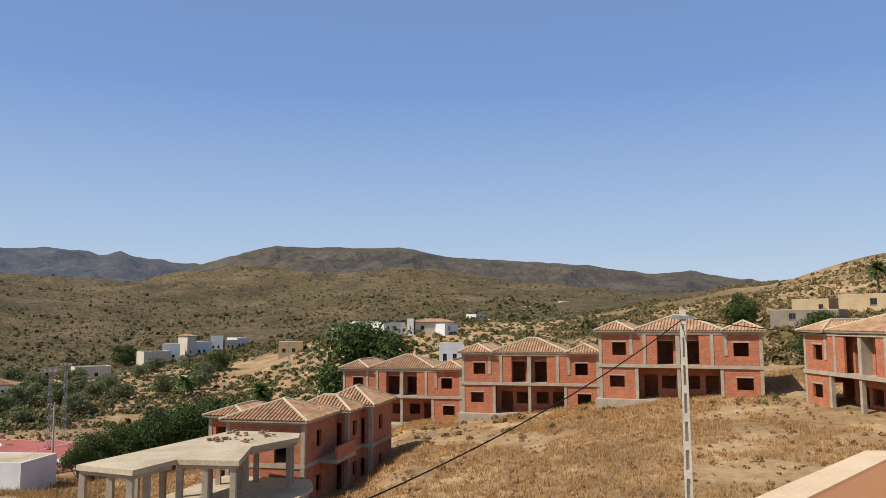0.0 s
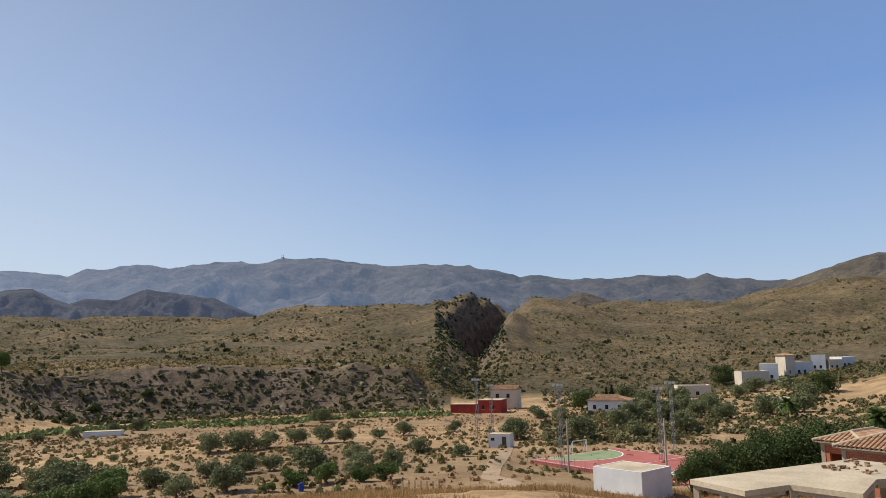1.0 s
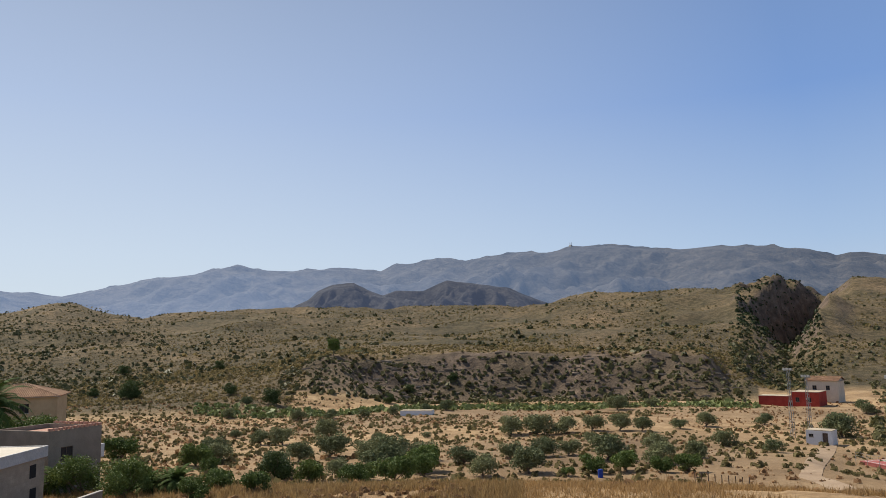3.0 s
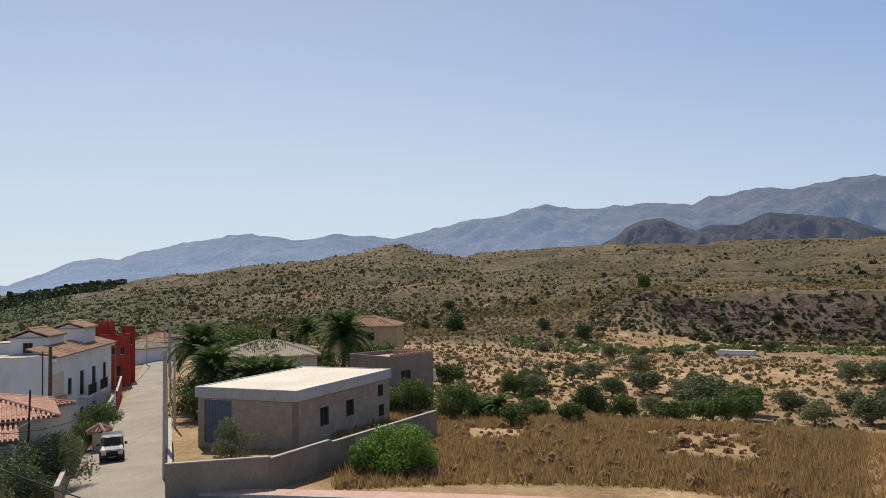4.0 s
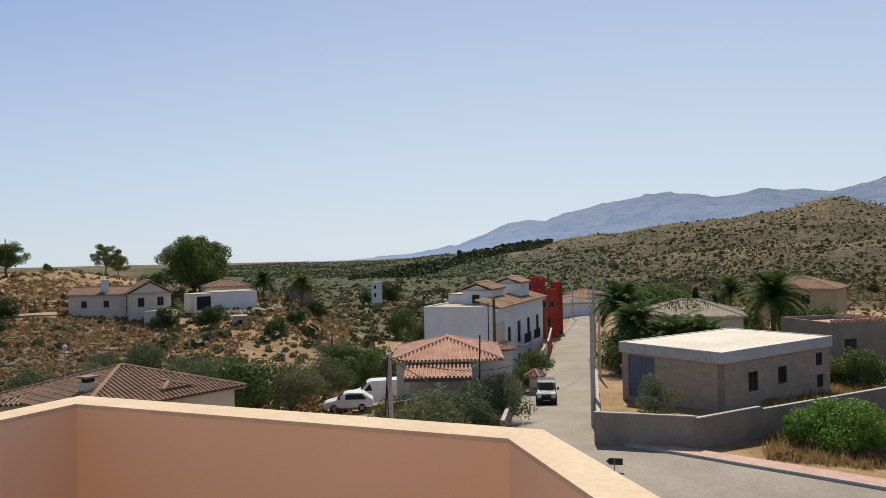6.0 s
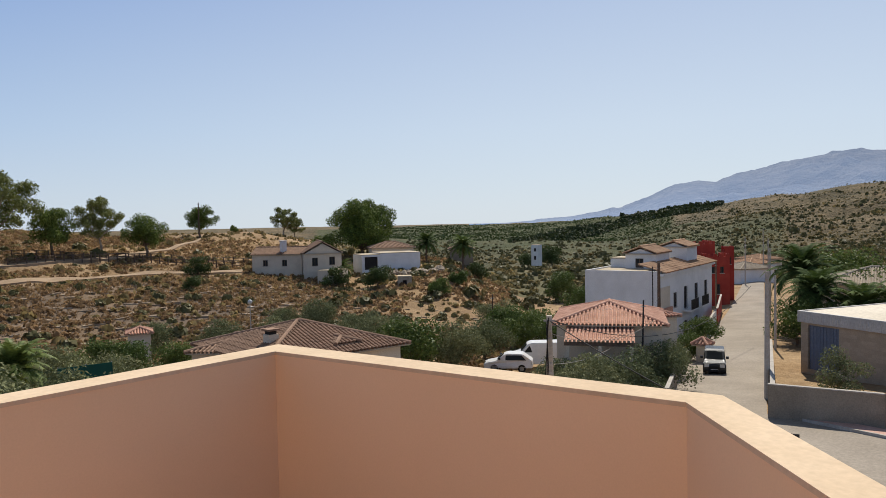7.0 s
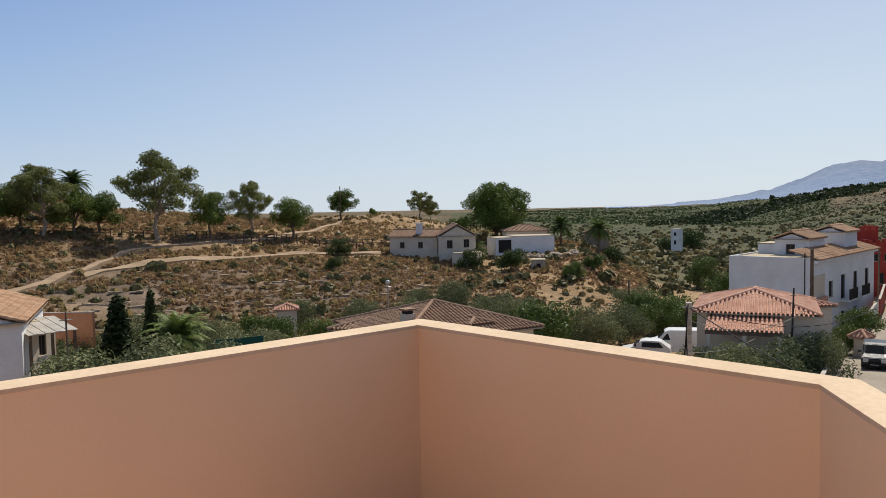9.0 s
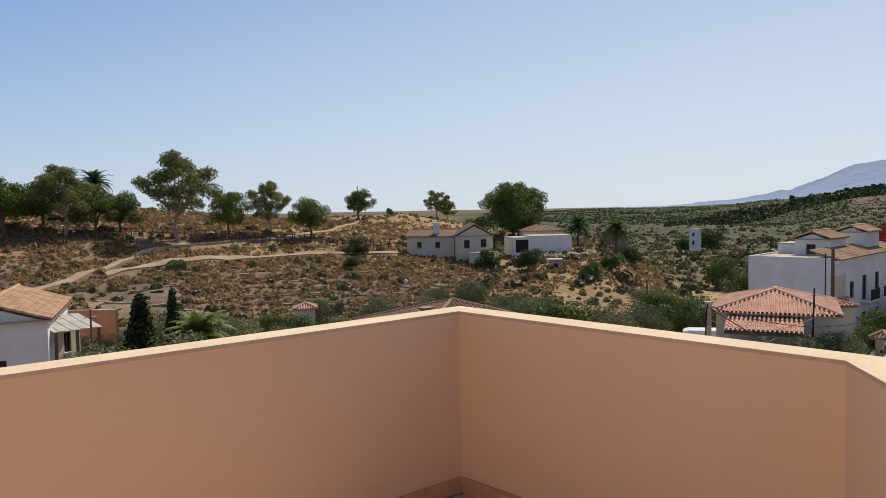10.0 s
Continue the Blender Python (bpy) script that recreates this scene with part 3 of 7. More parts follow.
    soil = ramp(nt, noise_tex(nt, 0.06, 8, 0.7), [(0.3, (0.145, 0.094, 0.052)), (0.5, (0.25, 0.168, 0.095)), (0.72, (0.39, 0.275, 0.16))])
    straw = ramp(nt, noise_tex(nt, 0.16, 9, 0.72), [(0.3, (0.20, 0.124, 0.064)), (0.48, (0.37, 0.243, 0.125)), (0.66, (0.60, 0.42, 0.235))])
    hillc = ramp(nt, noise_tex(nt, 0.022, 10, 0.72), [(0.3, (0.102, 0.085, 0.050)), (0.48, (0.156, 0.126, 0.075)), (0.62, (0.222, 0.172, 0.104)), (0.78, (0.34, 0.252, 0.165))])
    hillc = mixed(nt, hillc, ramp(nt, noise_tex(nt, 0.016, 7, 0.7), [(0.40, (0.78, 0.78, 0.72)), (0.62, (1.2, 1.1, 1.06))]), 1.0, "MULTIPLY")
    hillc = mixed(nt, hillc, ramp(nt, noise_tex(nt, 0.30, 7, 0.78), [(0.42, (0.42, 0.44, 0.36)), (0.58, (1.15, 1.12, 1.08))]), 0.85, "MULTIPLY")
    w1, w2 = nt.nodes.new("ShaderNodeMapRange"), nt.nodes.new("ShaderNodeMapRange")
    w2.inputs[1].default_value, w1.inputs[2].default_value, w2.inputs[1].default_value = 0.5, 0.5, 0.5
    nt.links.new(at.outputs["Fac"], w1.inputs[0])
    nt.links.new(at.outputs["Fac"], w2.inputs[0])
    c = mixed(nt, mixed(nt, soil, straw, w1.outputs[0]), hillc, w2.outputs[0])
    gr = nt.nodes.new("ShaderNodeAttribute")
    gr.attribute_name = "green"
    c = mixed(nt, c, ramp(nt, noise_tex(nt, 0.05, 6, 0.7), [(0.35, (0.048, 0.060, 0.022)), (0.65, (0.092, 0.096, 0.040))]), gr.outputs["Fac"])
    rk = nt.nodes.new("ShaderNodeAttribute")
    rk.attribute_name = "rock"
    c = mixed(nt, c, ramp(nt, noise_tex(nt, 0.12, 8, 0.75), [(0.35, (0.080, 0.060, 0.046)), (0.52, (0.175, 0.128, 0.092)), (0.7, (0.32, 0.235, 0.168))]), rk.outputs["Fac"])
    fine = noise_tex(nt, 2.2, 8, 0.75)
    c = mixed(nt, c, ramp(nt, fine, [(0.3, (0.62, 0.62, 0.60)), (0.7, (1.18, 1.16, 1.12))]), 0.8, "MULTIPLY")
    nt.links.new(c, b.inputs["Base Color"])
    coarse = nt.nodes.new("ShaderNodeBump")
    coarse.inputs["Distance"].default_value = 5.0
    nt.links.new(w2.outputs[0], coarse.inputs["Strength"])
    nt.links.new(noise_tex(nt, 0.06, 10, 0.68), coarse.inputs["Height"])
    close = nt.nodes.new("ShaderNodeBump")
    close.inputs["Strength"].default_value, close.inputs["Distance"].default_value = 0.8, 0.25
    nt.links.new(fine, close.inputs["Height"])
    nt.links.new(coarse.outputs[0], close.inputs["Normal"])
    nt.links.new(close.outputs[0], b.inputs["Normal"])
    me.materials.append(m_)
    tagged(new("ground", me), "dry Mediterranean land with straw grass, tilled soil and scrub hills", "ground", kind="structure")


build_ground()


def far_range(name, label, skyline, rng, depth, foot, colour, haze_glow, seed, air=((0, 1.0), (180, 1.0)), rough=1.0):
    """A distant mountain range with spurs and gullies, seen through kilometres of air, whose haze is painted in as
    emission; air: how strong that glow is by bearing.
    """
    azs = np.arange(skyline[0][0], skyline[-1][0] + 0.01, 0.1)
    el = np.tan(np.radians(np.interp(azs, [s[0] for s in skyline], [s[1] for s in skyline])))
    rows = np.linspace(0, 1, 64)
    verts, faces, thick = [], [], []
    along = azs * rng / 57.3
    top = EYE + rng * el
    for t in rows:
        r = rng - depth * (1 - t)
        x, y = -r * np.sin(np.radians(azs)), r * np.cos(np.radians(azs))
        far = 0 * azs + r
        ridged = lambda cell, k: 1 - 2.2 * np.abs(swell(along + 0.6 * far, 0.8 * far - 0.3 * along, cell, seed + k))
        relief = 0.30 * ridged(depth * 0.34, 0) + 0.20 * ridged(depth * 0.15, 1) + 0.11 * ridged(depth * 0.07, 2) + 0.06 * swell(along, far, depth * 0.03, seed + 3) + 0.03 * swell(along, far, depth * 0.014, seed + 9)
        rise = t ** 0.9 + rough * relief * 0.95 * (1 - t) ** 0.6 * t ** 0.5
        z = EYE + r * (el * np.minimum(rise, 0.9 + 0.085 * t) + (foot - EYE) / rng * (1 - t)) if t < 1 else top
        if t > 0.985:
            z = z + rng * (0.0017 * (0.6 - 2 * np.abs(swell(along, 0 * azs, 130, seed + 8))) + 0.0012 * swell(along, 0 * azs, 42, seed + 3) + 0.0005 * swell(along, 0 * azs, 15, seed + 4))
        verts += list(zip(x, y, z))
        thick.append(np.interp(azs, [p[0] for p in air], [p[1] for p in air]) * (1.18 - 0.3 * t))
    n = len(azs)
    for k in range(len(rows) - 1):
        faces += [(k * n + i, k * n + i + 1, (k + 1) * n + i + 1, (k + 1) * n + i) for i in range(n - 1)]
    m_, nt, b = base_mat(name + "_rock", 0.97)
    c = ramp(nt, noise_tex(nt, 0.006, 9, 0.72), [(0.36, tuple(v * 0.5 for v in colour)), (0.64, tuple(v * 1.5 for v in colour))])
    c = mixed(nt, c, ramp(nt, noise_tex(nt, 0.035, 6, 0.75), [(0.38, (0.6, 0.62, 0.6)), (0.62, (1.15, 1.1, 1.05))]), 0.9, "MULTIPLY")
    nt.links.new(c, b.inputs["Base Color"])
    bump(nt, noise_tex(nt, 0.007, 9, 0.66), 1.0, 55.0, b)
    # the haze is a bluish self-glow of the slopes; no air is rendered
    b.inputs["Emission Color"].default_value = (*haze_glow, 1)
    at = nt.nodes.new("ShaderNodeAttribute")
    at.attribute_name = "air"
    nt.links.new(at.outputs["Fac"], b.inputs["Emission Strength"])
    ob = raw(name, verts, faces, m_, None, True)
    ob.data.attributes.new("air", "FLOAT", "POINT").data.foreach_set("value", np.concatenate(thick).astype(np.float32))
    return tagged(ob, label, "mountains", kind="structure")


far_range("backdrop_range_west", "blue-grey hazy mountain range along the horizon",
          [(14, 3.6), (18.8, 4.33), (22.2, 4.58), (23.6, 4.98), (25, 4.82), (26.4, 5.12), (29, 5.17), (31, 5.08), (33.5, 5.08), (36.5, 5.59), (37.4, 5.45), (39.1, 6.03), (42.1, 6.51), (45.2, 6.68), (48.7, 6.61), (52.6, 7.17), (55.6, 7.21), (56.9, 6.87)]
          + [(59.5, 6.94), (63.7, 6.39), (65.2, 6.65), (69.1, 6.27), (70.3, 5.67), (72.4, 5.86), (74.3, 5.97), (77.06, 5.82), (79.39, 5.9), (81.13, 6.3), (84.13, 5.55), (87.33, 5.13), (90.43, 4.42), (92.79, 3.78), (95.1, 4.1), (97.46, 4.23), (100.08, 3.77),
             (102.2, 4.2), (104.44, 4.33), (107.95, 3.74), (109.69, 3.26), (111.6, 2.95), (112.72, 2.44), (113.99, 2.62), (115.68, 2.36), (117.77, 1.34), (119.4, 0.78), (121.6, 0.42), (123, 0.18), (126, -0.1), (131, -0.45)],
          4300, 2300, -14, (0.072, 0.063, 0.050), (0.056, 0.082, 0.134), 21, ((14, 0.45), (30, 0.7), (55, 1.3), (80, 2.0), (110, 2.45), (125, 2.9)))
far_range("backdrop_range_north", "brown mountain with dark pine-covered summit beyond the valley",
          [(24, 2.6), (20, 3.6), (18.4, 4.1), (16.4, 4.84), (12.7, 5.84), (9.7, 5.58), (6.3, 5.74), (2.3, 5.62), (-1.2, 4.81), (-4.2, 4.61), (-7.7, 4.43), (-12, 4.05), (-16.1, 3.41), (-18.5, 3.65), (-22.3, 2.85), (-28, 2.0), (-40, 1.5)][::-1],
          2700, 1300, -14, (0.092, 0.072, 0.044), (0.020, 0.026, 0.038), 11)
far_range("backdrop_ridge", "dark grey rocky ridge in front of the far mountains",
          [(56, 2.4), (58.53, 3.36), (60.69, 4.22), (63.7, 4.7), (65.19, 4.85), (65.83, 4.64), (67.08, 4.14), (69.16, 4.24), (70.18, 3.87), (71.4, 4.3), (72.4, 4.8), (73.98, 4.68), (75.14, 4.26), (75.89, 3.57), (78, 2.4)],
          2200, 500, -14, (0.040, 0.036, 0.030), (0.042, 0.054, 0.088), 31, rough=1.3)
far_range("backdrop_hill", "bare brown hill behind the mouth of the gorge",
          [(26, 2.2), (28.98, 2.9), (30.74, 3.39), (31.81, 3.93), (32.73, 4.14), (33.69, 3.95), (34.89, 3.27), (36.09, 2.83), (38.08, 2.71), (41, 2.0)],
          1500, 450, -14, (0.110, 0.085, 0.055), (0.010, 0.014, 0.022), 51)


# ---- plants ----
def tube_path(bm, pts, radii, sides=7):
    rings = []
    for i, p in enumerate(pts):
        d = Vector(pts[min(i + 1, len(pts) - 1)]) - Vector(pts[max(i - 1, 0)])
        q = d.to_track_quat("Z", "Y")
        rings.append([bm.verts.new(Vector(p) + q @ Vector((radii[i] * math.cos(k * math.tau / sides), radii[i] * math.sin(k * math.tau / sides), 0))) for k in range(sides)])
    for a, b in zip(rings, rings[1:]):
        for k in range(sides):
            bm.faces.new((a[k], a[(k + 1) % sides], b[(k + 1) % sides], b[k]))
    bm.faces.new(rings[0][::-1])
    bm.faces.new(rings[-1])


def leaves(lumps, count, size, rnd, flat=0.0, long=1.6):
    """Leaf sprays spread over the shells of several lumps (centre, radii)."""
    verts, faces = [], []
    vol = [l[1][0] * l[1][2] for l in lumps]
    for (c, rad), v in zip(lumps, vol):
        for _ in range(max(6, int(count * v / sum(vol)))):
            d = Vector((rnd.gauss(0, 1), rnd.gauss(0, 1), rnd.gauss(0.15, 1))).normalized()
            p = Vector(c) + Vector((d.x * rad[0], d.y * rad[1], d.z * rad[2])) * (rnd.random() ** 0.35) * rnd.uniform(0.85, 1.12)
            s = size * rnd.uniform(0.6, 1.35)
            n = (d * (1 - flat) + Vector((rnd.gauss(0, 0.7), rnd.gauss(0, 0.7), rnd.gauss(0.3 + flat, 0.6)))).normalized()
            q = n.to_track_quat("Z", "Y") @ Euler((0, 0, rnd.uniform(0, 6.28))).to_quaternion()
            b = len(verts)
            w = s / long
            for u, t, z in ((-0.25 * w, -0.55 * s, 0), (0.55 * w, -0.15 * s, 0.1 * s), (0.1 * w, 0.6 * s, -0.1 * s), (-0.55 * w, 0.1 * s, 0.08 * s)):
                verts.append(p + q @ Vector((u, t, z)))
            faces.append((b, b + 1, b + 2, b + 3))
    return verts, faces


def broad_tree(name, label, category, h, w, mat, bark, seed, count=900, leaf=0.32, trunk=0.25, lumps=11, flat=0.0, group="", base=0.3, trunk_r=0.13, lump=(0.17, 0.26)):
    rnd = random.Random(seed)
    ob = thing(name, label, category, group)
    bm = bmesh.new()
    th = h * base
    tube_path(bm, [(0, 0, -0.3), (0.04 * w, 0.02 * w, th * 0.6), (0.02 * w, -0.03 * w, th * 1.3 + 0.2)], [trunk_r * 1.3, trunk_r, trunk_r * 0.75])
    balls = []
    for k in range(lumps):
        a = k * 2.4 + rnd.uniform(-0.5, 0.5)
        rr = w * 0.36 * math.sqrt((k + 0.5) / lumps) * rnd.uniform(0.8, 1.25)
        dome = math.sqrt(max(0.0, 1 - (rr / (0.5 * w)) ** 2))
        s = w * rnd.uniform(*lump)
        zz = th * 0.8 + (h - th * 0.8) * (0.14 + 0.74 * rnd.random() ** 0.8 * dome)
        c = (rr * math.cos(a), rr * math.sin(a), zz)
        balls.append((c, (s, s, min(s * rnd.uniform(0.7, 1.0), max(0.2 * s, h - zz), max(0.25 * s, zz - th * 0.3)))))
        if k % 2 == 0:
            tube_path(bm, [(0.02 * w, -0.03 * w, th * 1.1), (c[0] * 0.5, c[1] * 0.5, (th + zz) / 2), (c[0] * 0.9, c[1] * 0.9, zz)], [trunk_r * 0.45, trunk_r * 0.28, trunk_r * 0.1], 5)
    part("trunk", bm, bark, ob)
    v, f = leaves(balls, count, leaf, rnd, flat, 2.0)
    raw("crown", v, f, mat, ob)
    return ob


def palm_tree(name, label, h, frond, seed, count=34, group="", trunk_r=0.2, mat=None):
    rnd = random.Random(seed)
    ob = thing(name, label, "palm tree", group)
    bm = bmesh.new()
    n = 9
    tube_path(bm, [(0.05 * math.sin(i), 0.04 * math.cos(i * 1.7), -0.3 + (h + 0.3) * i / n) for i in range(n + 1)], [trunk_r * (1.25 if i % 2 else 1.0) * (1.15 - 0.25 * i / n) for i in range(n + 1)], 9)
    part("trunk", bm, M_BARK, ob)
    verts, faces = [], []
    for k in range(count):
        a = k * 2.399 + rnd.uniform(-0.2, 0.2)
        lift = 1.45 - 1.75 * (k / count) + rnd.uniform(-0.15, 0.15)
        L = frond * rnd.uniform(0.8, 1.1)
        p, ang = Vector((0, 0, h)), lift
        seg = 7
        pts = []
        for i in range(seg + 1):
            pts.append(p.copy())
            p = p + Vector((math.cos(a) * math.cos(ang), math.sin(a) * math.cos(ang), math.sin(ang))) * (L / seg)
            ang -= 0.10 + 0.045 * i
        side = Vector((-math.sin(a), math.cos(a), 0))
        for i in range(1, seg + 1):
            w = frond * (0.17 * math.sin(math.pi * (i / (seg + 0.8))) + 0.03)
            for sgn in (-1, 1):
                for j in range(5):
                    q0 = pts[i - 1].lerp(pts[i], j / 5)
                    d = (pts[i] - pts[i - 1])
                    b = len(verts)
                    droop = Vector((0, 0, -0.35 * w))
                    verts += [q0, q0 + d * 0.24, q0 + side * sgn * w + d * 0.85 + droop]
                    faces.append((b, b + 1, b + 2))
    raw("crown", verts, faces, mat or M_PALM, ob)
    return ob


def cypress(seed, h):
    rnd = random.Random(seed)
    ob = thing("cypress_tree", "slim dark green cypress standing among garden shrubs", "cypress tree")
    bm = bmesh.new()
    tube_path(bm, [(0, 0, -0.3), (0, 0, h * 0.5)], [0.15, 0.08])
    part("trunk", bm, M_BARK, ob)
    v, f = leaves([((0, 0, h * (0.12 + 0.8 * k / 8)), (0.16 * h * (1 - 0.09 * k), 0.16 * h * (1 - 0.09 * k), h * 0.1)) for k in range(9)], 4200, 0.15, rnd)
    raw("crown", v, f, M_CYPRESS, ob)
    return ob


def setp(ob, x, y, s=1.0, turn=0.0, dz=0.0, sz=None):
    ob.matrix_basis = pose(x, y, gz(x, y) + dz, 0, 0, turn) @ Matrix.Diagonal((s, s, sz or s, 1))
    return ob


def plant(protos, az, r, s=1.0, rnd=None, sz=None, dz=0.0):
    """Puts a prototype, or a copy of it, at a bearing and range."""
    rnd = rnd or random
    x, y = pol(az, r)
    p = rnd.choice(protos)
    m = pose(x, y, gz(x, y) + dz, 0, 0, rnd.uniform(0, 360)) @ Matrix.Diagonal((s, s, sz or s, 1))
    if p.get("used"):
        return copy_thing(p, m @ Matrix.Diagonal((1 / p.scale.x, 1 / p.scale.y, 1 / p.scale.z, 1)))
    p.matrix_basis = m
    p["used"] = 1
    return p


def scatter(name, label, spots, mat, seed, leafy=7, kind="stuff", lean=1.0, leaf=1.0):
    """Many small shrubs in one mesh: each a tuft of leaf sprays. spots: x, y, size."""
    rnd = np.random.RandomState(seed)
    sp = np.array(spots)
    n = len(sp)
    z = ground_z(sp[:, 0], sp[:, 1])
    k = leafy
    d = rnd.normal(size=(n, k, 3))
    d[..., 2] = np.abs(d[..., 2]) * 0.9 + 0.1
    d /= np.linalg.norm(d, axis=2, keepdims=True)
    s = sp[:, 2][:, None, None]
    c = np.concatenate([sp[:, :2], z[:, None]], 1)[:, None, :] + d * s * np.array([0.42, 0.42, 0.36 * lean]) * rnd.uniform(0.5, 1.0, (n, k, 1))
    a = rnd.normal(size=(n, k, 3))
    u = np.cross(d, a)
    u /= np.linalg.norm(u, axis=2, keepdims=True)
    v = np.cross(d, u) * 0.75 + np.array([0, 0, 0.35])
    h = s * leaf * rnd.uniform(0.28, 0.5, (n, k, 1))
    quad = np.stack([c - u * h - v * h * 0.8, c + u * h - v * h * 0.6, c + u * h * 0.7 + v * h + d * h * 0.3, c - u * h * 0.8 + v * h * 0.8], 2)
    me = bpy.data.meshes.new(name)
    q = quad.reshape(-1, 3)
    me.vertices.add(len(q))
    me.vertices.foreach_set("co", q.ravel())
    nf = len(q) // 4
    me.loops.add(len(q))
    me.loops.foreach_set("vertex_index", np.arange(len(q)))
    me.polygons.add(nf)
    me.polygons.foreach_set("loop_start", np.arange(0, len(q), 4))
    me.update(calc_edges=True)
    me.materials.append(mat)
    return tagged(new(name, me), label, "shrubs", kind=kind)


def field(n, az, r, size, seed, keep=None):
    """Random spots in a sector, even in area."""
    rnd = np.random.RandomState(seed)
    a = rnd.uniform(az[0], az[1], n)
    rr = np.sqrt(rnd.uniform(r[0] ** 2, r[1] ** 2, n)) if r[1] < 260 else r[0] * (r[1] / r[0]) ** rnd.uniform(0, 1, n)
    s = rnd.uniform(size[0], size[1], n) * np.exp(rnd.normal(0, 0.25, n))
    x, y = -rr * np.sin(np.radians(a)), rr * np.cos(np.radians(a))
    ok = np.ones(n, bool) if keep is None else keep(a, rr, x, y)
    return np.stack([x, y, s], 1)[ok]


# ---- the terrace the camera stands on ----
DECK = EYE - 1.58
TOP = EYE - 0.62
OUTLINE = [(-1.89, -3.01), (-2.15, -1.15), (2.55, 3.61), (5.6, 3.4), (5.6, -2.38)]   # inner faces, clockwise from the far corner


def offset_outline(pts, d):
    out = []
    n = len(pts)
    for i in range(n):
        p0, p1, p2 = (Vector((*pts[(i + k) % n], 0)) for k in (-1, 0, 1))
        e1, e2 = (p1 - p0).normalized(), (p2 - p1).normalized()
        n1, n2 = Vector((-e1.y, e1.x, 0)), Vector((-e2.y, e2.x, 0))
        b = (n1 + n2).normalized()
        out.append(p1 + b * d / max(0.3, b.dot(n1)))
    return [(v.x, v.y) for v in out]


def ring_wall(pts_in, pts_out, i, z0, z1, soft=0.0):
    n = len(pts_in)
    a, b, c, d = pts_in[i], pts_in[(i + 1) % n], pts_out[(i + 1) % n], pts_out[i]
    bm = bmesh.new()
    lo = [bm.verts.new((*p, z0)) for p in (a, b, c, d)]
    hi = [bm.verts.new((*p, z1)) for p in (a, b, c, d)]
    bm.faces.new(lo[::-1])
    bm.faces.new(hi)
    for k in range(4):
        bm.faces.new((lo[k], lo[(k + 1) % 4], hi[(k + 1) % 4], hi[k]))
    bmesh.ops.recalc_face_normals(bm, faces=bm.faces)
    if soft:
        es = [e for e in bm.edges if abs(e.verts[0].co.z - z1) < 1e-5 and abs(e.verts[1].co.z - z1) < 1e-5
              and abs((e.verts[0].co - e.verts[1].co).length - (hi[0].co - hi[3].co).length) > 0.02]
        bmesh.ops.bevel(bm, geom=es, offset=soft, segments=2, affect="EDGES")
    return bm


def build_terrace():
    out = offset_outline(OUTLINE, 0.144)
    capo, capi = offset_outline(OUTLINE, 0.146), offset_outline(OUTLINE, -0.003)
    wall = thing("parapet", "apricot plastered terrace parapet with pale weathered top", "parapet", kind="structure")
    for i in range(5):
        part("wall", ring_wall(OUTLINE, out, i, DECK - 0.2, TOP - 0.016), M_PLASTER, wall)
        part("coping", ring_wall(capi, capo, i, TOP - 0.016, TOP), M_CAP, wall, "pale sun-bleached coping")
    skirt_o = offset_outline(OUTLINE, -0.002)
    skirt_i = offset_outline(OUTLINE, -0.014)
    for i in range(5):
        part("skirting_tile", ring_wall(skirt_i, skirt_o, i, DECK, DECK + 0.08), M_TERRACE, wall, "terracotta skirting tiles")
    body = thing("building", "apricot rendered house under the terrace", "house", kind="structure")
    n = 5
    bm = bmesh.new()
    o2 = offset_outline(OUTLINE, 0.138)
    lo, hi = [bm.verts.new((*p, -1.0)) for p in o2], [bm.verts.new((*p, DECK - 0.2)) for p in o2]
    bm.faces.new(hi[::-1])
    for k in range(n):
        bm.faces.new((lo[k], lo[(k + 1) % n], hi[(k + 1) % n], hi[k]))
    bmesh.ops.recalc_face_normals(bm, faces=bm.faces)
    part("wall", bm, M_PLASTER, body)
    # unseen wall, added so its sunlit side throws warm light on the parapet
    back = thing("stair_tower", "unseen apricot wall added behind the terrace to bounce sunlight", "wall", kind="structure")
    part("wall", boxes((5.75, 8.0, -2.4, 3.5, DECK - 0.2, DECK + 3.0)), M_PLASTER, back)
    floor = thing("floor", "terracotta tiled terrace floor", "floor", kind="structure")
    bm = bmesh.new()
    bm.faces.new([bm.verts.new((*p, DECK - 0.012)) for p in OUTLINE[::-1]])
    part("grout_bed", bm, M_KERB, floor)
    t = 0.33
    me = None
    for i in range(-10, 18):
        for j in range(-12, 13):
            x, y = i * t, j * t
            cx, cy = x + t / 2, y + t / 2
            left = -1.89 - 0.14 * (cy + 3.01)
            if cx < left - 0.02 or cx > 5.5 or cy < -3.01 + 0.084 * (cx + 1.89) - 0.02 or cy > 3.5 or cy + 1.15 > (cx + 2.15) * 1.013 - 0.02:
                continue
            if me is None:
                bm = boxes((0.004, t - 0.004, 0.004, t - 0.004, -0.012, 0.0))
                ob = part("tile", bm, M_TERRACE, floor)
                me = ob.data
            else:
                ob = new("tile", me)
                ob.parent = floor
            ob.location = (x, y, DECK)


build_terrace()


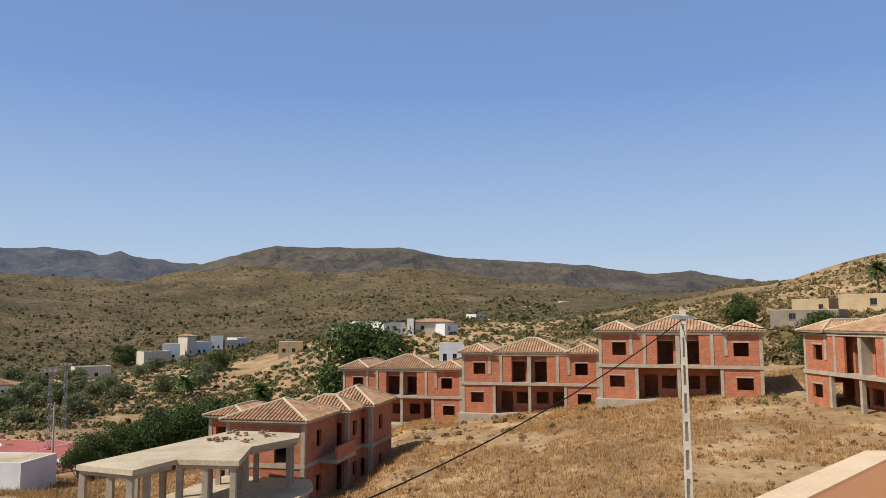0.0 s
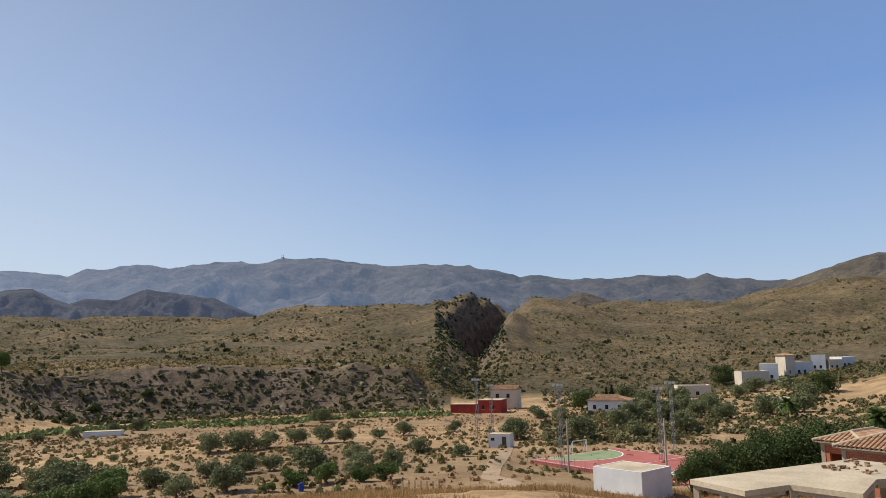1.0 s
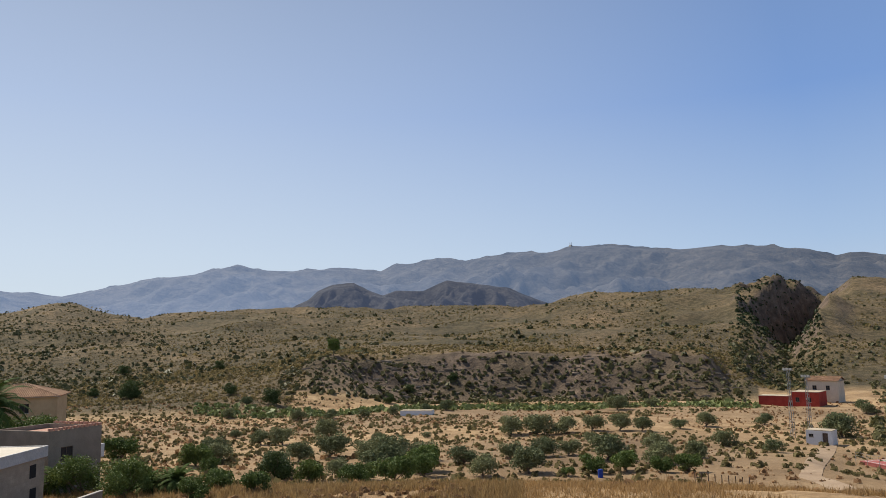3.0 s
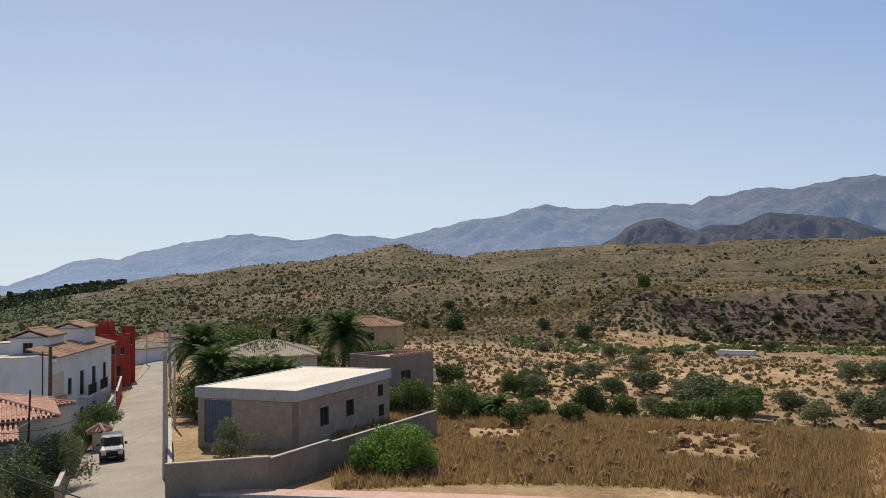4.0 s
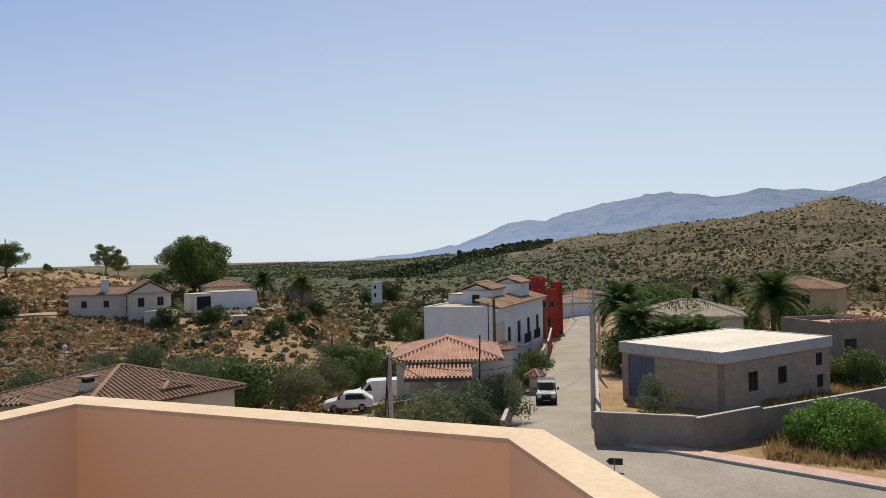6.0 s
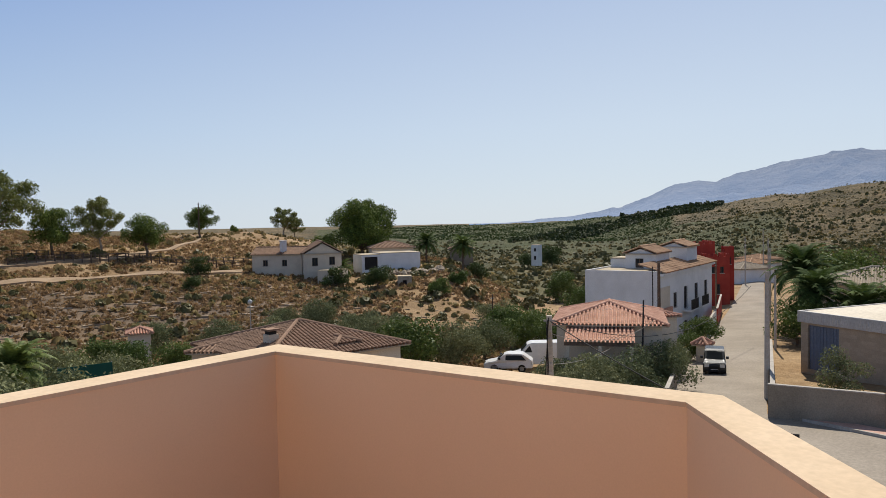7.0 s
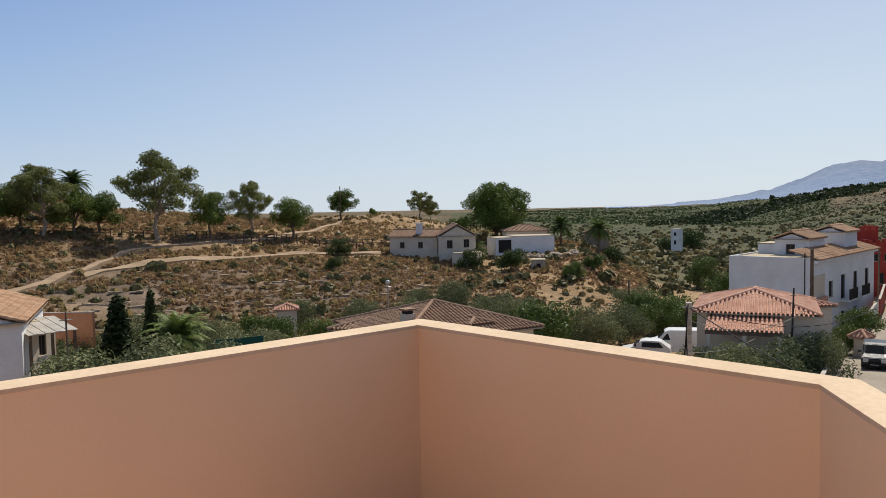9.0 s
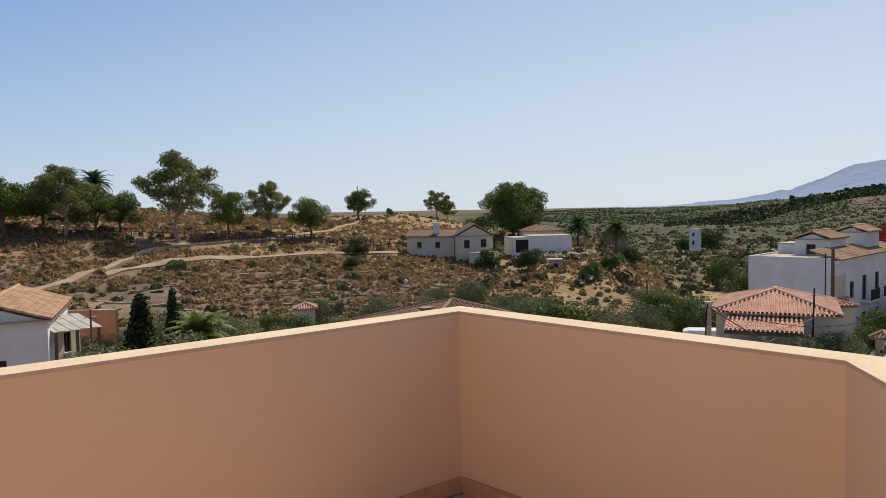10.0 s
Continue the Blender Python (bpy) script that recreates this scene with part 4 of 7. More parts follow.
# ---- roads ----
def strip(name, label, left, right, lift, mat, cat="road", n=30, kind="structure", sub=6, parent=None):
    """A band of ground between two plan lines, laid over the land."""
    def along(line, t):
        seg = [math.dist(a, b) for a, b in zip(line, line[1:])]
        d = t * sum(seg)
        for (a, b), s in zip(zip(line, line[1:]), seg):
            if d <= s or (a, b) == (line[-2], line[-1]):
                f = d / s
                return a[0] + (b[0] - a[0]) * f, a[1] + (b[1] - a[1]) * f
            d -= s
    P = np.array([[np.array(along(left, i / n)) * (1 - j / sub) + np.array(along(right, i / n)) * j / sub for j in range(sub + 1)] for i in range(n + 1)])
    Z = ground_z(P[..., 0], P[..., 1]) + lift
    v = np.concatenate([P, Z[..., None]], 2).reshape(-1, 3)
    low = v.copy()
    low[:, 2] -= 0.5
    m = sub + 1
    f = [(i * m + j, i * m + j + 1, (i + 1) * m + j + 1, (i + 1) * m + j) for i in range(n) for j in range(sub)]
    k = len(v)
    f += [(i * m, (i + 1) * m, k + (i + 1) * m, k + i * m) for i in range(n)] + [(i * m + sub, k + i * m + sub, k + (i + 1) * m + sub, (i + 1) * m + sub) for i in range(n)]
    f += [(j, k + j, k + j + 1, j + 1) for j in range(sub)]
    ob = raw(name, v.tolist() + low.tolist(), f, mat, parent)
    bm = bmesh.new()
    bm.from_mesh(ob.data)
    bmesh.ops.recalc_face_normals(bm, faces=bm.faces)
    bm.to_mesh(ob.data)
    bm.free()
    return tagged(ob, label, cat, kind=kind) if label else ob


strip("road", "sun-bleached asphalt street running straight away between houses", [(-31, -15.6), (-35, -17.8), (-49, -23.3), (-94, -38), (-141, -54), (-200, -76)],
      [(-31, -11.0), (-35.3, -12.6), (-49, -17.5), (-94.2, -33.6), (-141, -50.4), (-200, -72)], 0.07, M_ASPHALT, n=70)
strip("road", "sun-bleached asphalt cross street below the terrace", [(-36.9, -30), (-36.4, -12.7), (-34.2, -5.2), (-31.6, 6.7), (-27, 24), (-24, 36)],
      [(-27, -30), (-27.5, -12.7), (-26, -5.2), (-24, 6.7), (-20, 24), (-17, 36)], 0.075, M_ASPHALT, n=40)
strip("pavement", "narrow pink tiled pavement with a concrete kerb", [(-37.5, -13.2), (-35.5, -5.2), (-32.8, 6.7), (-28.2, 24), (-25.2, 36)],
      [(-36.4, -12.9), (-34.35, -5.2), (-31.75, 6.7), (-27.1, 24), (-24.1, 36)], 0.2, M_PAVE, "pavement", n=40, sub=2)
strip("kerb", "weathered concrete kerb", [(-36.4, -12.9), (-34.35, -5.2), (-31.75, 6.7), (-27.1, 24), (-24.1, 36)],
      [(-36.25, -12.8), (-34.2, -5.2), (-31.6, 6.7), (-26.95, 24), (-23.95, 36)], 0.205, M_KERB, "kerb", n=40, sub=1)


# ---- unfinished brick houses ----
W_H, D_H = 14.8, 9.0


def brick_house(label, group):
    """Two storeys of hollow brick in a concrete frame, three tiled hips, open doorways and windows. Front along x at y = 0, looking to -y."""
    ob = thing("brick_house", label, "unfinished house", group)
    g, s, e = 3.0, 3.3, 6.15
    part("base_slab", boxes((-0.3, W_H + 0.3, -0.9, D_H + 0.3, -1.8, 0.0)), M_CONCRETE, ob, "pale concrete base")
    part("floor_slab", boxes((-0.12, W_H + 0.12, -0.14, D_H + 0.12, g, s)), M_CONCRETE, ob)
    # ground floor: wings with a window each, and a deep porch between
    for x0, x1, h in ((0, 3.5, (1.0, 2.4, 1.1, 2.2)), (11.3, W_H, (12.5, 13.9, 1.1, 2.2))):
        part("wall", wall_bm(x0, x1, 0, 0.24, 0, g, [h]), M_BRICK, ob)
    part("wall", wall_bm(3.5, 11.3, 2.0, 2.24, 0, g, [(4.0, 5.3, 0.02, 2.2), (5.7, 7.0, 0.9, 2.15), (7.9, 9.2, 0.9, 2.15), (9.7, 10.9, 0.02, 2.2)]), M_BRICK, ob)
    # upper floor
    part("wall", wall_bm(0, 4.3, 0, 0.24, s, e, [(1.3, 2.6, s + 0.85, s + 2.1)]), M_BRICK, ob)
    part("wall", wall_bm(10.5, W_H, 0, 0.24, s, e, [(12.3, 13.6, s + 0.85, s + 2.1)]), M_BRICK, ob)
    part("wall", wall_bm(4.3, 10.5, 0.9, 1.14, s, e, [(5.5, 6.9, s + 0.02, s + 2.2), (7.9, 9.3, s + 0.02, s + 2.2)]), M_BRICK, ob)
    part("wall", wall_bm(4.3, 5.5, 0.02, 0.2, s, e), M_BRICK, ob)
    part("wall", wall_bm(9.3, 10.5, 0.02, 0.2, s, e), M_BRICK, ob)
    part("balcony_wall", boxes((7.2, 7.6, 0.02, 0.9, s, e)), M_CONCRETE, ob)
    for x in (0, W_H):
        for z0, z1 in ((0, g), (s, e)):
            bm = wall_bm(0.24, D_H - 0.24, -0.12, 0.12, z0, z1, [(2.0, 3.2, z0 + 0.9, z0 + 2.15), (5.6, 6.8, z0 + 0.9, z0 + 2.15)])
            part("side_wall", turned(bm, 90, x + (0.12 if x == 0 else -0.12), 0, 0), M_BRICK, ob)
    for z0, z1 in ((0, g), (s, e)):
        part("back_wall", wall_bm(0, W_H, D_H - 0.24, D_H, z0, z1, [(1.5, 2.8, z0 + 0.9, z0 + 2.1), (5.0, 6.4, z0 + 0.9, z0 + 2.1), (8.6, 10, z0 + 0.9, z0 + 2.1), (12, 13.2, z0 + 0.9, z0 + 2.1)]), M_BRICK, ob)
    part("inner_wall", boxes((7.3, 7.5, 2.3, D_H - 0.3, 0.02, g), (7.3, 7.5, 1.2, D_H - 0.3, s, e), (3.6, 3.75, 2.3, D_H - 0.3, 0, g), (0.3, W_H - 0.3, 4.4, 4.6, 0, g), (0.3, W_H - 0.3, 4.4, 4.6, s, e)), M_BRICK, ob)
    for x, z0, z1 in ((0.0, 0, e), (3.42, 0, g), (7.28, 0, g), (11.1, 0, g), (W_H - 0.3, 0, e), (2.95, s + 0.9, e), (4.2, s, e), (10.3, s, e), (11.5, s + 0.9, e)):
        part("column", boxes((x, x + 0.3, -0.05, 0.27, z0, z1)), M_CONCRETE, ob)
    for h in ((0.9, 2.5, 2.2), (12.4, 14.0, 2.2), (1.2, 2.7, s + 2.1), (12.2, 13.7, s + 2.1), (5.4, 7.0, s + 2.2), (7.8, 9.4, s + 2.2)):
        y = 0.87 if 5 < h[0] < 9 else -0.03
        part("lintel", boxes((h[0], h[1], y, y + 0.12, h[2], h[2] + 0.14)), M_CONCRETE, ob)
    part("eaves_beam", boxes((-0.05, W_H + 0.05, -0.06, D_H + 0.06, e, e + 0.28)), M_CONCRETE, ob)
    hip_roof(ob, 0, 3.1, -0.1, D_H, e + 0.33, 24, 0.4, cap=M_SLAB, tile=0.3)
    hip_roof(ob, 11.7, W_H, -0.1, D_H, e + 0.33, 24, 0.4, cap=M_SLAB, tile=0.3)
    hip_roof(ob, 3.6, 11.2, 0.2, 6.8, e + 0.36, 21, 0.4, cap=M_SLAB, tile=0.3)
    part("flat_roof", boxes((3.5, 11.3, 7.2, D_H, e + 0.28, e + 0.45)), M_SLAB, ob)
    return ob


def facing(ax, ay, bx, by, z):
    """The pose of a house whose front runs from a to b."""
    return pose(ax, ay, z, 0, 0, math.degrees(math.atan2(by - ay, bx - ax)))


BH = brick_house("unfinished two-storey red brick house with concrete frame and tiled hip roofs", "unfinished brick houses")
_a, _b = pol(-1.6, 82), pol(-12.0, 80)
BH.matrix_basis = facing(*_a, *_b, -0.35)
_a, _b = pol(-12.0, 74.5), pol(-22.6, 73.5)
copy_thing(BH, facing(*_a, *_b, 2.05))
_a, _b = pol(7.5, 92), pol(-1.5, 88)
copy_thing(BH, facing(*_a, *_b, -2.55))
_a, _b = pol(-26.1, 70), pol(-34.0, 57)
copy_thing(BH, facing(*_a, *_b, 2.1))


# ---- the flat-roofed unfinished wing ----
def stepped_house():
    """Staggered two-storey blocks of hollow brick, each under its own tiled hip."""
    ob = thing("brick_house", "unfinished stepped red brick house with several tiled hip roofs", "unfinished house", "unfinished brick houses", facing(-18.4, 55.3, -7.1, 52.7, -3.75))
    g, e = 2.95, 6.0
    for x0, x1, y0, y1, up, deg in ((2.9, 9.0, 0.0, 6.4, 0.0, 19), (5.6, 9.9, 6.4, 9.6, 0.0, 27), (6.3, 10.8, 9.6, 15.2, 0.12, 26), (0.0, 2.9, 2.6, 8.6, -0.1, 17)):
        w, d, e1 = x1 - x0, y1 - y0, e + up
        part("base_slab", boxes((x0 - 0.2, x1 + 0.2, y0 - 0.2, y1, -2.2, 0.0)), M_CONCRETE, ob)
        for z0, z1 in ((0, g), (g + 0.3, e1)):
            part("wall", wall_bm(x0, x1, y0, y0 + 0.24, z0, z1, [(x0 + w * 0.2, x0 + w * 0.2 + 1.1, z0 + 0.9, z0 + 2.1), (x0 + w * 0.62, x0 + w * 0.62 + 1.1, z0 + 0.05, z0 + 2.1)]), M_BRICK, ob)
            part("side_wall", turned(wall_bm(0.24, d, -0.24, 0, z0, z1, [(d * 0.35, d * 0.35 + 1.0, z0 + 0.9, z0 + 2.1)]), 90, x1 - 0.24, y0), M_BRICK, ob)
            part("side_wall", turned(wall_bm(0.24, d, -0.24, 0, z0, z1), 90, x0, y0), M_BRICK, ob)
        part("back_wall", boxes((x0 + 0.24, x1 - 0.24, y1 - 0.24, y1, 0, e1)), M_BRICK, ob)
        part("floor_slab", boxes((x0 - 0.06, x1 + 0.06, y0 - 0.06, y1 - 0.01, g, g + 0.3)), M_CONCRETE, ob)
        for x in (x0 - 0.03, x1 - 0.27):
            part("column", boxes((x, x + 0.3, y0 - 0.04, y0 + 0.28, 0, g), (x, x + 0.3, y0 - 0.04, y0 + 0.28, g + 0.3, e1)), M_CONCRETE, ob)
        part("eaves_beam", boxes((x0 - 0.04, x1 + 0.04, y0 - 0.04, y1 - 0.01, e1, e1 + 0.22)), M_CONCRETE, ob)
        hip_roof(ob, x0, x1, y0, y1, e1 + 0.27, deg, 0.4, cap=M_SLAB, tile=0.3, courses=0.5)
    part("balcony_slab", boxes((9.0, 10.6, 2.4, 6.3, g, g + 0.28)), M_CONCRETE, ob)
    part("balcony_wall", boxes((10.4, 10.6, 2.4, 6.3, g + 0.28, g + 1.2)), M_BRICK, ob)
    return ob


stepped_house()


def prism(pts, z0, z1):
    bm = bmesh.new()
    lo, hi = [bm.verts.new((*p, z0)) for p in pts], [bm.verts.new((*p, z1)) for p in pts]
    bm.faces.new(lo[::-1])
    bm.faces.new(hi)
    for k in range(len(pts)):
        bm.faces.new((lo[k], lo[(k + 1) % len(pts)], hi[(k + 1) % len(pts)], hi[k]))
    bmesh.ops.recalc_face_normals(bm, faces=bm.faces)
    return bm


def open_frame():
    ob = thing("concrete_frame", "unfinished open concrete frame with a flat weathered slab on square columns", "unfinished building")
    top = [(-19.5, 40.4), (-15.8, 38.8), (-14.6, 41.8), (-11.0, 41.3), (-11.5, 45.9), (-9.3, 49.4), (-9.6, 51.4), (-14.6, 52.8)]
    part("roof_slab", prism(top, 1.72, 2.0), M_SLAB, ob, "pale flat roof slab")
    part("floor_slab", prism([(-20.3, 39.6), (-10.2, 37.0), (-8.4, 50.0), (-9.0, 52.4), (-15.4, 53.9)], -1.55, -1.3), M_SLAB, ob)
    part("foundation", prism([(-20.0, 40.0), (-10.4, 37.5), (-8.7, 50.0), (-9.2, 52.2), (-15.3, 53.6)], -6.0, -1.57), M_CONCRETE, ob)
    cols = [(-19.2, 40.6), (-17.4, 39.9), (-16.1, 39.3), (-15.6, 40.2), (-14.5, 42.1), (-13.0, 41.9), (-11.4, 41.7), (-11.8, 45.8), (-9.9, 49.3), (-10.1, 51.1),
            (-17.7, 44.0), (-16.4, 47.4), (-15.0, 51.0), (-14.2, 46.5), (-13.2, 49.6), (-12.6, 51.6), (-16.0, 43.6)]
    for x, y in cols:
        part("column", boxes((x - 0.16, x + 0.16, y - 0.16, y + 0.16, -1.3, 1.72)), M_CONCRETE, ob)
    for (x0, y0), (x1, y1) in zip(top, top[1:]):
        d = Vector((x1 - x0, y1 - y0, 0))
        bm = bmesh.new()
        box(bm, 0.2, d.length - 0.2, 0.14, 0.36, 1.5, 1.72)
        part("edge_beam", turned(bm, math.degrees(math.atan2(d.y, d.x)), x0, y0), M_CONCRETE, ob)
    rnd = random.Random(4)
    for x, y in ((-14.6, 48.5), (-14.1, 48.0), (-13.7, 48.7), (-13.4, 50.4), (-12.2, 47.9), (-11.3, 49.8), (-14.3, 51.6), (-12.2, 51.4)):
        st = thing("brick_pile", "small heap of loose broken bricks on a concrete slab", "brick pile", "brick heaps", pose(x, y, 2.0, 0, 0, rnd.uniform(0, 180)))
        for k in range(7):
            bm = boxes((-0.13, 0.13, -0.08, 0.08, 0, 0.09))
            bmesh.ops.transform(bm, matrix=pose(rnd.uniform(-0.4, 0.4), rnd.uniform(-0.25, 0.25), 0.09 * (k % 2), 0, 0, rnd.uniform(0, 180)), verts=bm.verts)
            part("brick", bm, M_TILE_OLD, st)


open_frame()


# ---- rendered and painted houses ----
def window(parent, x0, x1, z0, z1, y, bars=False, frame_mat=None, back=0.22, glass=None):
    """A framed pane set back in an opening of a front wall at y."""
    fm = frame_mat or M_WOOD
    t = 0.06
    mid = (x0 + x1) / 2
    w = part("window", boxes((x0, x0 + t, y + 0.07, y + 0.15, z0, z1), (x1 - t, x1, y + 0.07, y + 0.15, z0, z1), (x0 + t, x1 - t, y + 0.07, y + 0.15, z0, z0 + t), (x0 + t, x1 - t, y + 0.07, y + 0.15, z1 - t, z1), (mid - 0.03, mid + 0.03, y + 0.08, y + 0.15, z0 + t, z1 - t)), fm, parent)
    part("pane", boxes((x0 + 0.03, x1 - 0.03, y + 0.11, y + 0.13, z0 + 0.03, z1 - 0.03)), glass or M_GLASS, w)
    part("sill", boxes((x0 - 0.08, x1 + 0.08, y - 0.06, y + 0.1, z0 - 0.07, z0 - 0.002)), M_KERB, w)
    if bars:
        bm = bmesh.new()
        for k in range(5):
            xx = x0 + (x1 - x0) * (k + 0.5) / 5
            beam(bm, (xx, y - 0.04, z0), (xx, y - 0.04, z1), 0.012, sides=5)
        part("grille", bm, M_IRON, w)
    return w


def house(name, label, category, a, b, depth, base, h, mat, roof="flat", wins=(), side=(), doors=(), tile=None, pitch=18, over=0.4, frame_mat=None, group="", parapet=0.0, bars=False, sink=1.5, left=(), courses=0.0, tile_w=0.24, roof_mat=None):
    """A walled box with real openings: wins on the front, side on the wall to the right, left on the wall to the left."""
    ob = thing(name, label, category, group, facing(*a, *b, base))
    W = math.dist(a, b)
    part("wall", wall_bm(0, W, 0, 0.25, -sink, h, [*wins, *doors]), mat, ob)
    part("wall", wall_bm(0, W, depth - 0.25, depth, -sink, h), mat, ob)
    for x, holes in ((0.0, left), (W - 0.25, side)):
        part("wall", turned(wall_bm(0.25, depth - 0.25, -0.25, 0, -sink, h, holes), 90, x, 0), mat, ob)
    part("inner_floor", boxes((0.25, W - 0.25, 0.25, depth - 0.25, -0.1, 0.0)), M_CONCRETE, ob)
    for x0, x1, z0, z1 in wins:
        window(ob, x0, x1, z0, z1, 0, bars, frame_mat)
    for holes, deg, ox in ((side, 90, W), (left, -90, 0)):
        for x0, x1, z0, z1 in holes:
            w = window(ob, 0, x1 - x0, z0, z1, 0, bars, frame_mat)
            w.matrix_basis = pose(ox, x0 if deg == 90 else x1, 0, 0, 0, deg)
    for x0, x1, z0, z1 in doors:
        part("door", boxes((x0 + 0.02, x1 - 0.02, 0.14, 0.19, z0 + 0.01, z1 - 0.02)), frame_mat or M_WOOD, ob)
    if roof == "flat":
        part("roof", boxes((0.02, W - 0.02, 0.02, depth - 0.02, h, h + 0.12)), roof_mat or M_SLAB, ob)
        if parapet:
            part("roof_parapet", boxes((0, W, 0, 0.18, h, h + parapet)), mat, ob)
            part("roof_parapet", boxes((0, 0.18, 0.18, depth, h, h + parapet)), mat, ob)
            part("roof_parapet", boxes((W - 0.18, W, 0.18, depth, h, h + parapet)), mat, ob)
            part("roof_parapet", boxes((0.18, W - 0.18, depth - 0.18, depth, h, h + parapet)), mat, ob)
    else:
        hip_roof(ob, 0, W, 0, depth, h + 0.1, pitch, over, tile or M_TILE, gable=roof == "gable", courses=courses, tile=tile_w)
        if roof == "gable":
            along = W + 0 >= depth
            k = math.tan(radians(pitch))
            rise = (min(W, depth) / 2) * k
            for o in ((0, 0.25), (W - 0.25, W)) if along else ((0, 0.25), (depth - 0.25, depth)):
                bm = bmesh.new()
                tri = [(o[0], 0, h), (o[0], depth, h), (o[0], depth / 2, h + rise)] if along else [(0, o[0], h), (W, o[0], h), (W / 2, o[0], h + rise)]
                tri2 = [(o[1], *t[1:]) if along else (t[0], o[1], t[2]) for t in tri]
                lo, hi = [bm.verts.new(t) for t in tri], [bm.verts.new(t) for t in tri2]
                bm.faces.new(lo)
                bm.faces.new(hi[::-1])
                for q in range(3):
                    bm.faces.new((lo[q], hi[q], hi[(q + 1) % 3], lo[(q + 1) % 3]))
                bmesh.ops.recalc_face_normals(bm, faces=bm.faces)
                part("gable_wall", bm, mat, ob)
    return ob


# warehouse
def warehouse():
    a, b = (-53.0, -16.6), (-49.6, -9.1)
    W, D = math.dist(a, b), 13.2
    ob = thing("warehouse", "grey block-built warehouse with a pale flat roof and blue steel door", "warehouse", "", facing(*a, *b, -1.0))
    H = 3.25
    part("wall", wall_bm(0, W, 0, 0.25, -0.6, H, [(0.55, 2.95, 0.02, 3.0)]), M_BLOCK, ob)
    part("wall", turned(wall_bm(0.25, D - 0.25, -0.25, 0, -0.6, H, [(2.9, 4.0, 1.0, 2.3), (6.4, 7.5, 1.1, 2.3)]), 90, W - 0.25, 0), M_BLOCK, ob)
    part("wall", turned(wall_bm(0.25, D - 0.25, -0.25, 0, -0.6, H), 90, 0, 0), M_BLOCK, ob)
    part("wall", wall_bm(0, W, D - 0.25, D, -0.6, H), M_BLOCK, ob)
    part("pier", boxes((W - 0.3, W + 0.02, -0.02, 0.27, -0.6, H)), M_GREYRENDER, ob)
    for x0, x1, z0, z1 in ((2.9, 4.0, 1.0, 2.3), (6.4, 7.5, 1.1, 2.3)):
        w = window(ob, 0, x1 - x0, z0, z1, 0, True, M_WOOD)
        w.matrix_basis = pose(W, x0, 0, 0, 0, 90)
    # two small windows, their unlit inside drawn as black panels on the wall
    for y0, z0 in ((11.3, 1.9), (11.4, 0.3)):
        bm = boxes((W - 0.02, W + 0.012, y0, y0 + 0.8, z0, z0 + 0.9))
        part("shutter", bm, M_UNLIT, ob)
    door = part("door", boxes((0.6, 2.9, 0.12, 0.17, 0.0, 2.98)), M_BLUE, ob, "blue steel sliding door")
    for k in range(9):
        part("rib", boxes((0.65 + k * 0.25, 0.69 + k * 0.25, 0.09, 0.12, 0.05, 2.95)), M_BLUE, door)
    part("fascia", boxes((-0.15, W + 0.15, -0.15, 0.05, H - 0.1, H + 0.65)), M_FASCIA, ob, "ribbed pale metal fascia")
    part("fascia", boxes((W + 0.0, W + 0.15, 0.05, D + 0.15, H - 0.1, H + 0.65)), M_FASCIA, ob)
    part("fascia", boxes((-0.15, 0.0, 0.05, D + 0.15, H - 0.1, H + 0.65)), M_FASCIA, ob)
    part("fascia", boxes((0.0, W, D, D + 0.15, H - 0.1, H + 0.65)), M_FASCIA, ob)
    bm = bmesh.new()
    for k in range(60):
        x = -0.1 + k * (W + 0.2) / 60
        box(bm, x, x + 0.05, -0.175, -0.15, H - 0.08, H + 0.62)
    part("fascia_rib", bm, M_FASCIA, ob)
    part("roof", boxes((0.0, W, 0.05, D, H + 0.5, H + 0.6)), M_ROOFSHEET, ob, "cream membrane roof")
    return ob


M_BLOCK = masonry("grey_block_wall", (0.39, 0.315, 0.225), (0.45, 0.365, 0.265), (0.39, 0.315, 0.23), 0.5, 0.25, 0.010, 0.8)
warehouse()


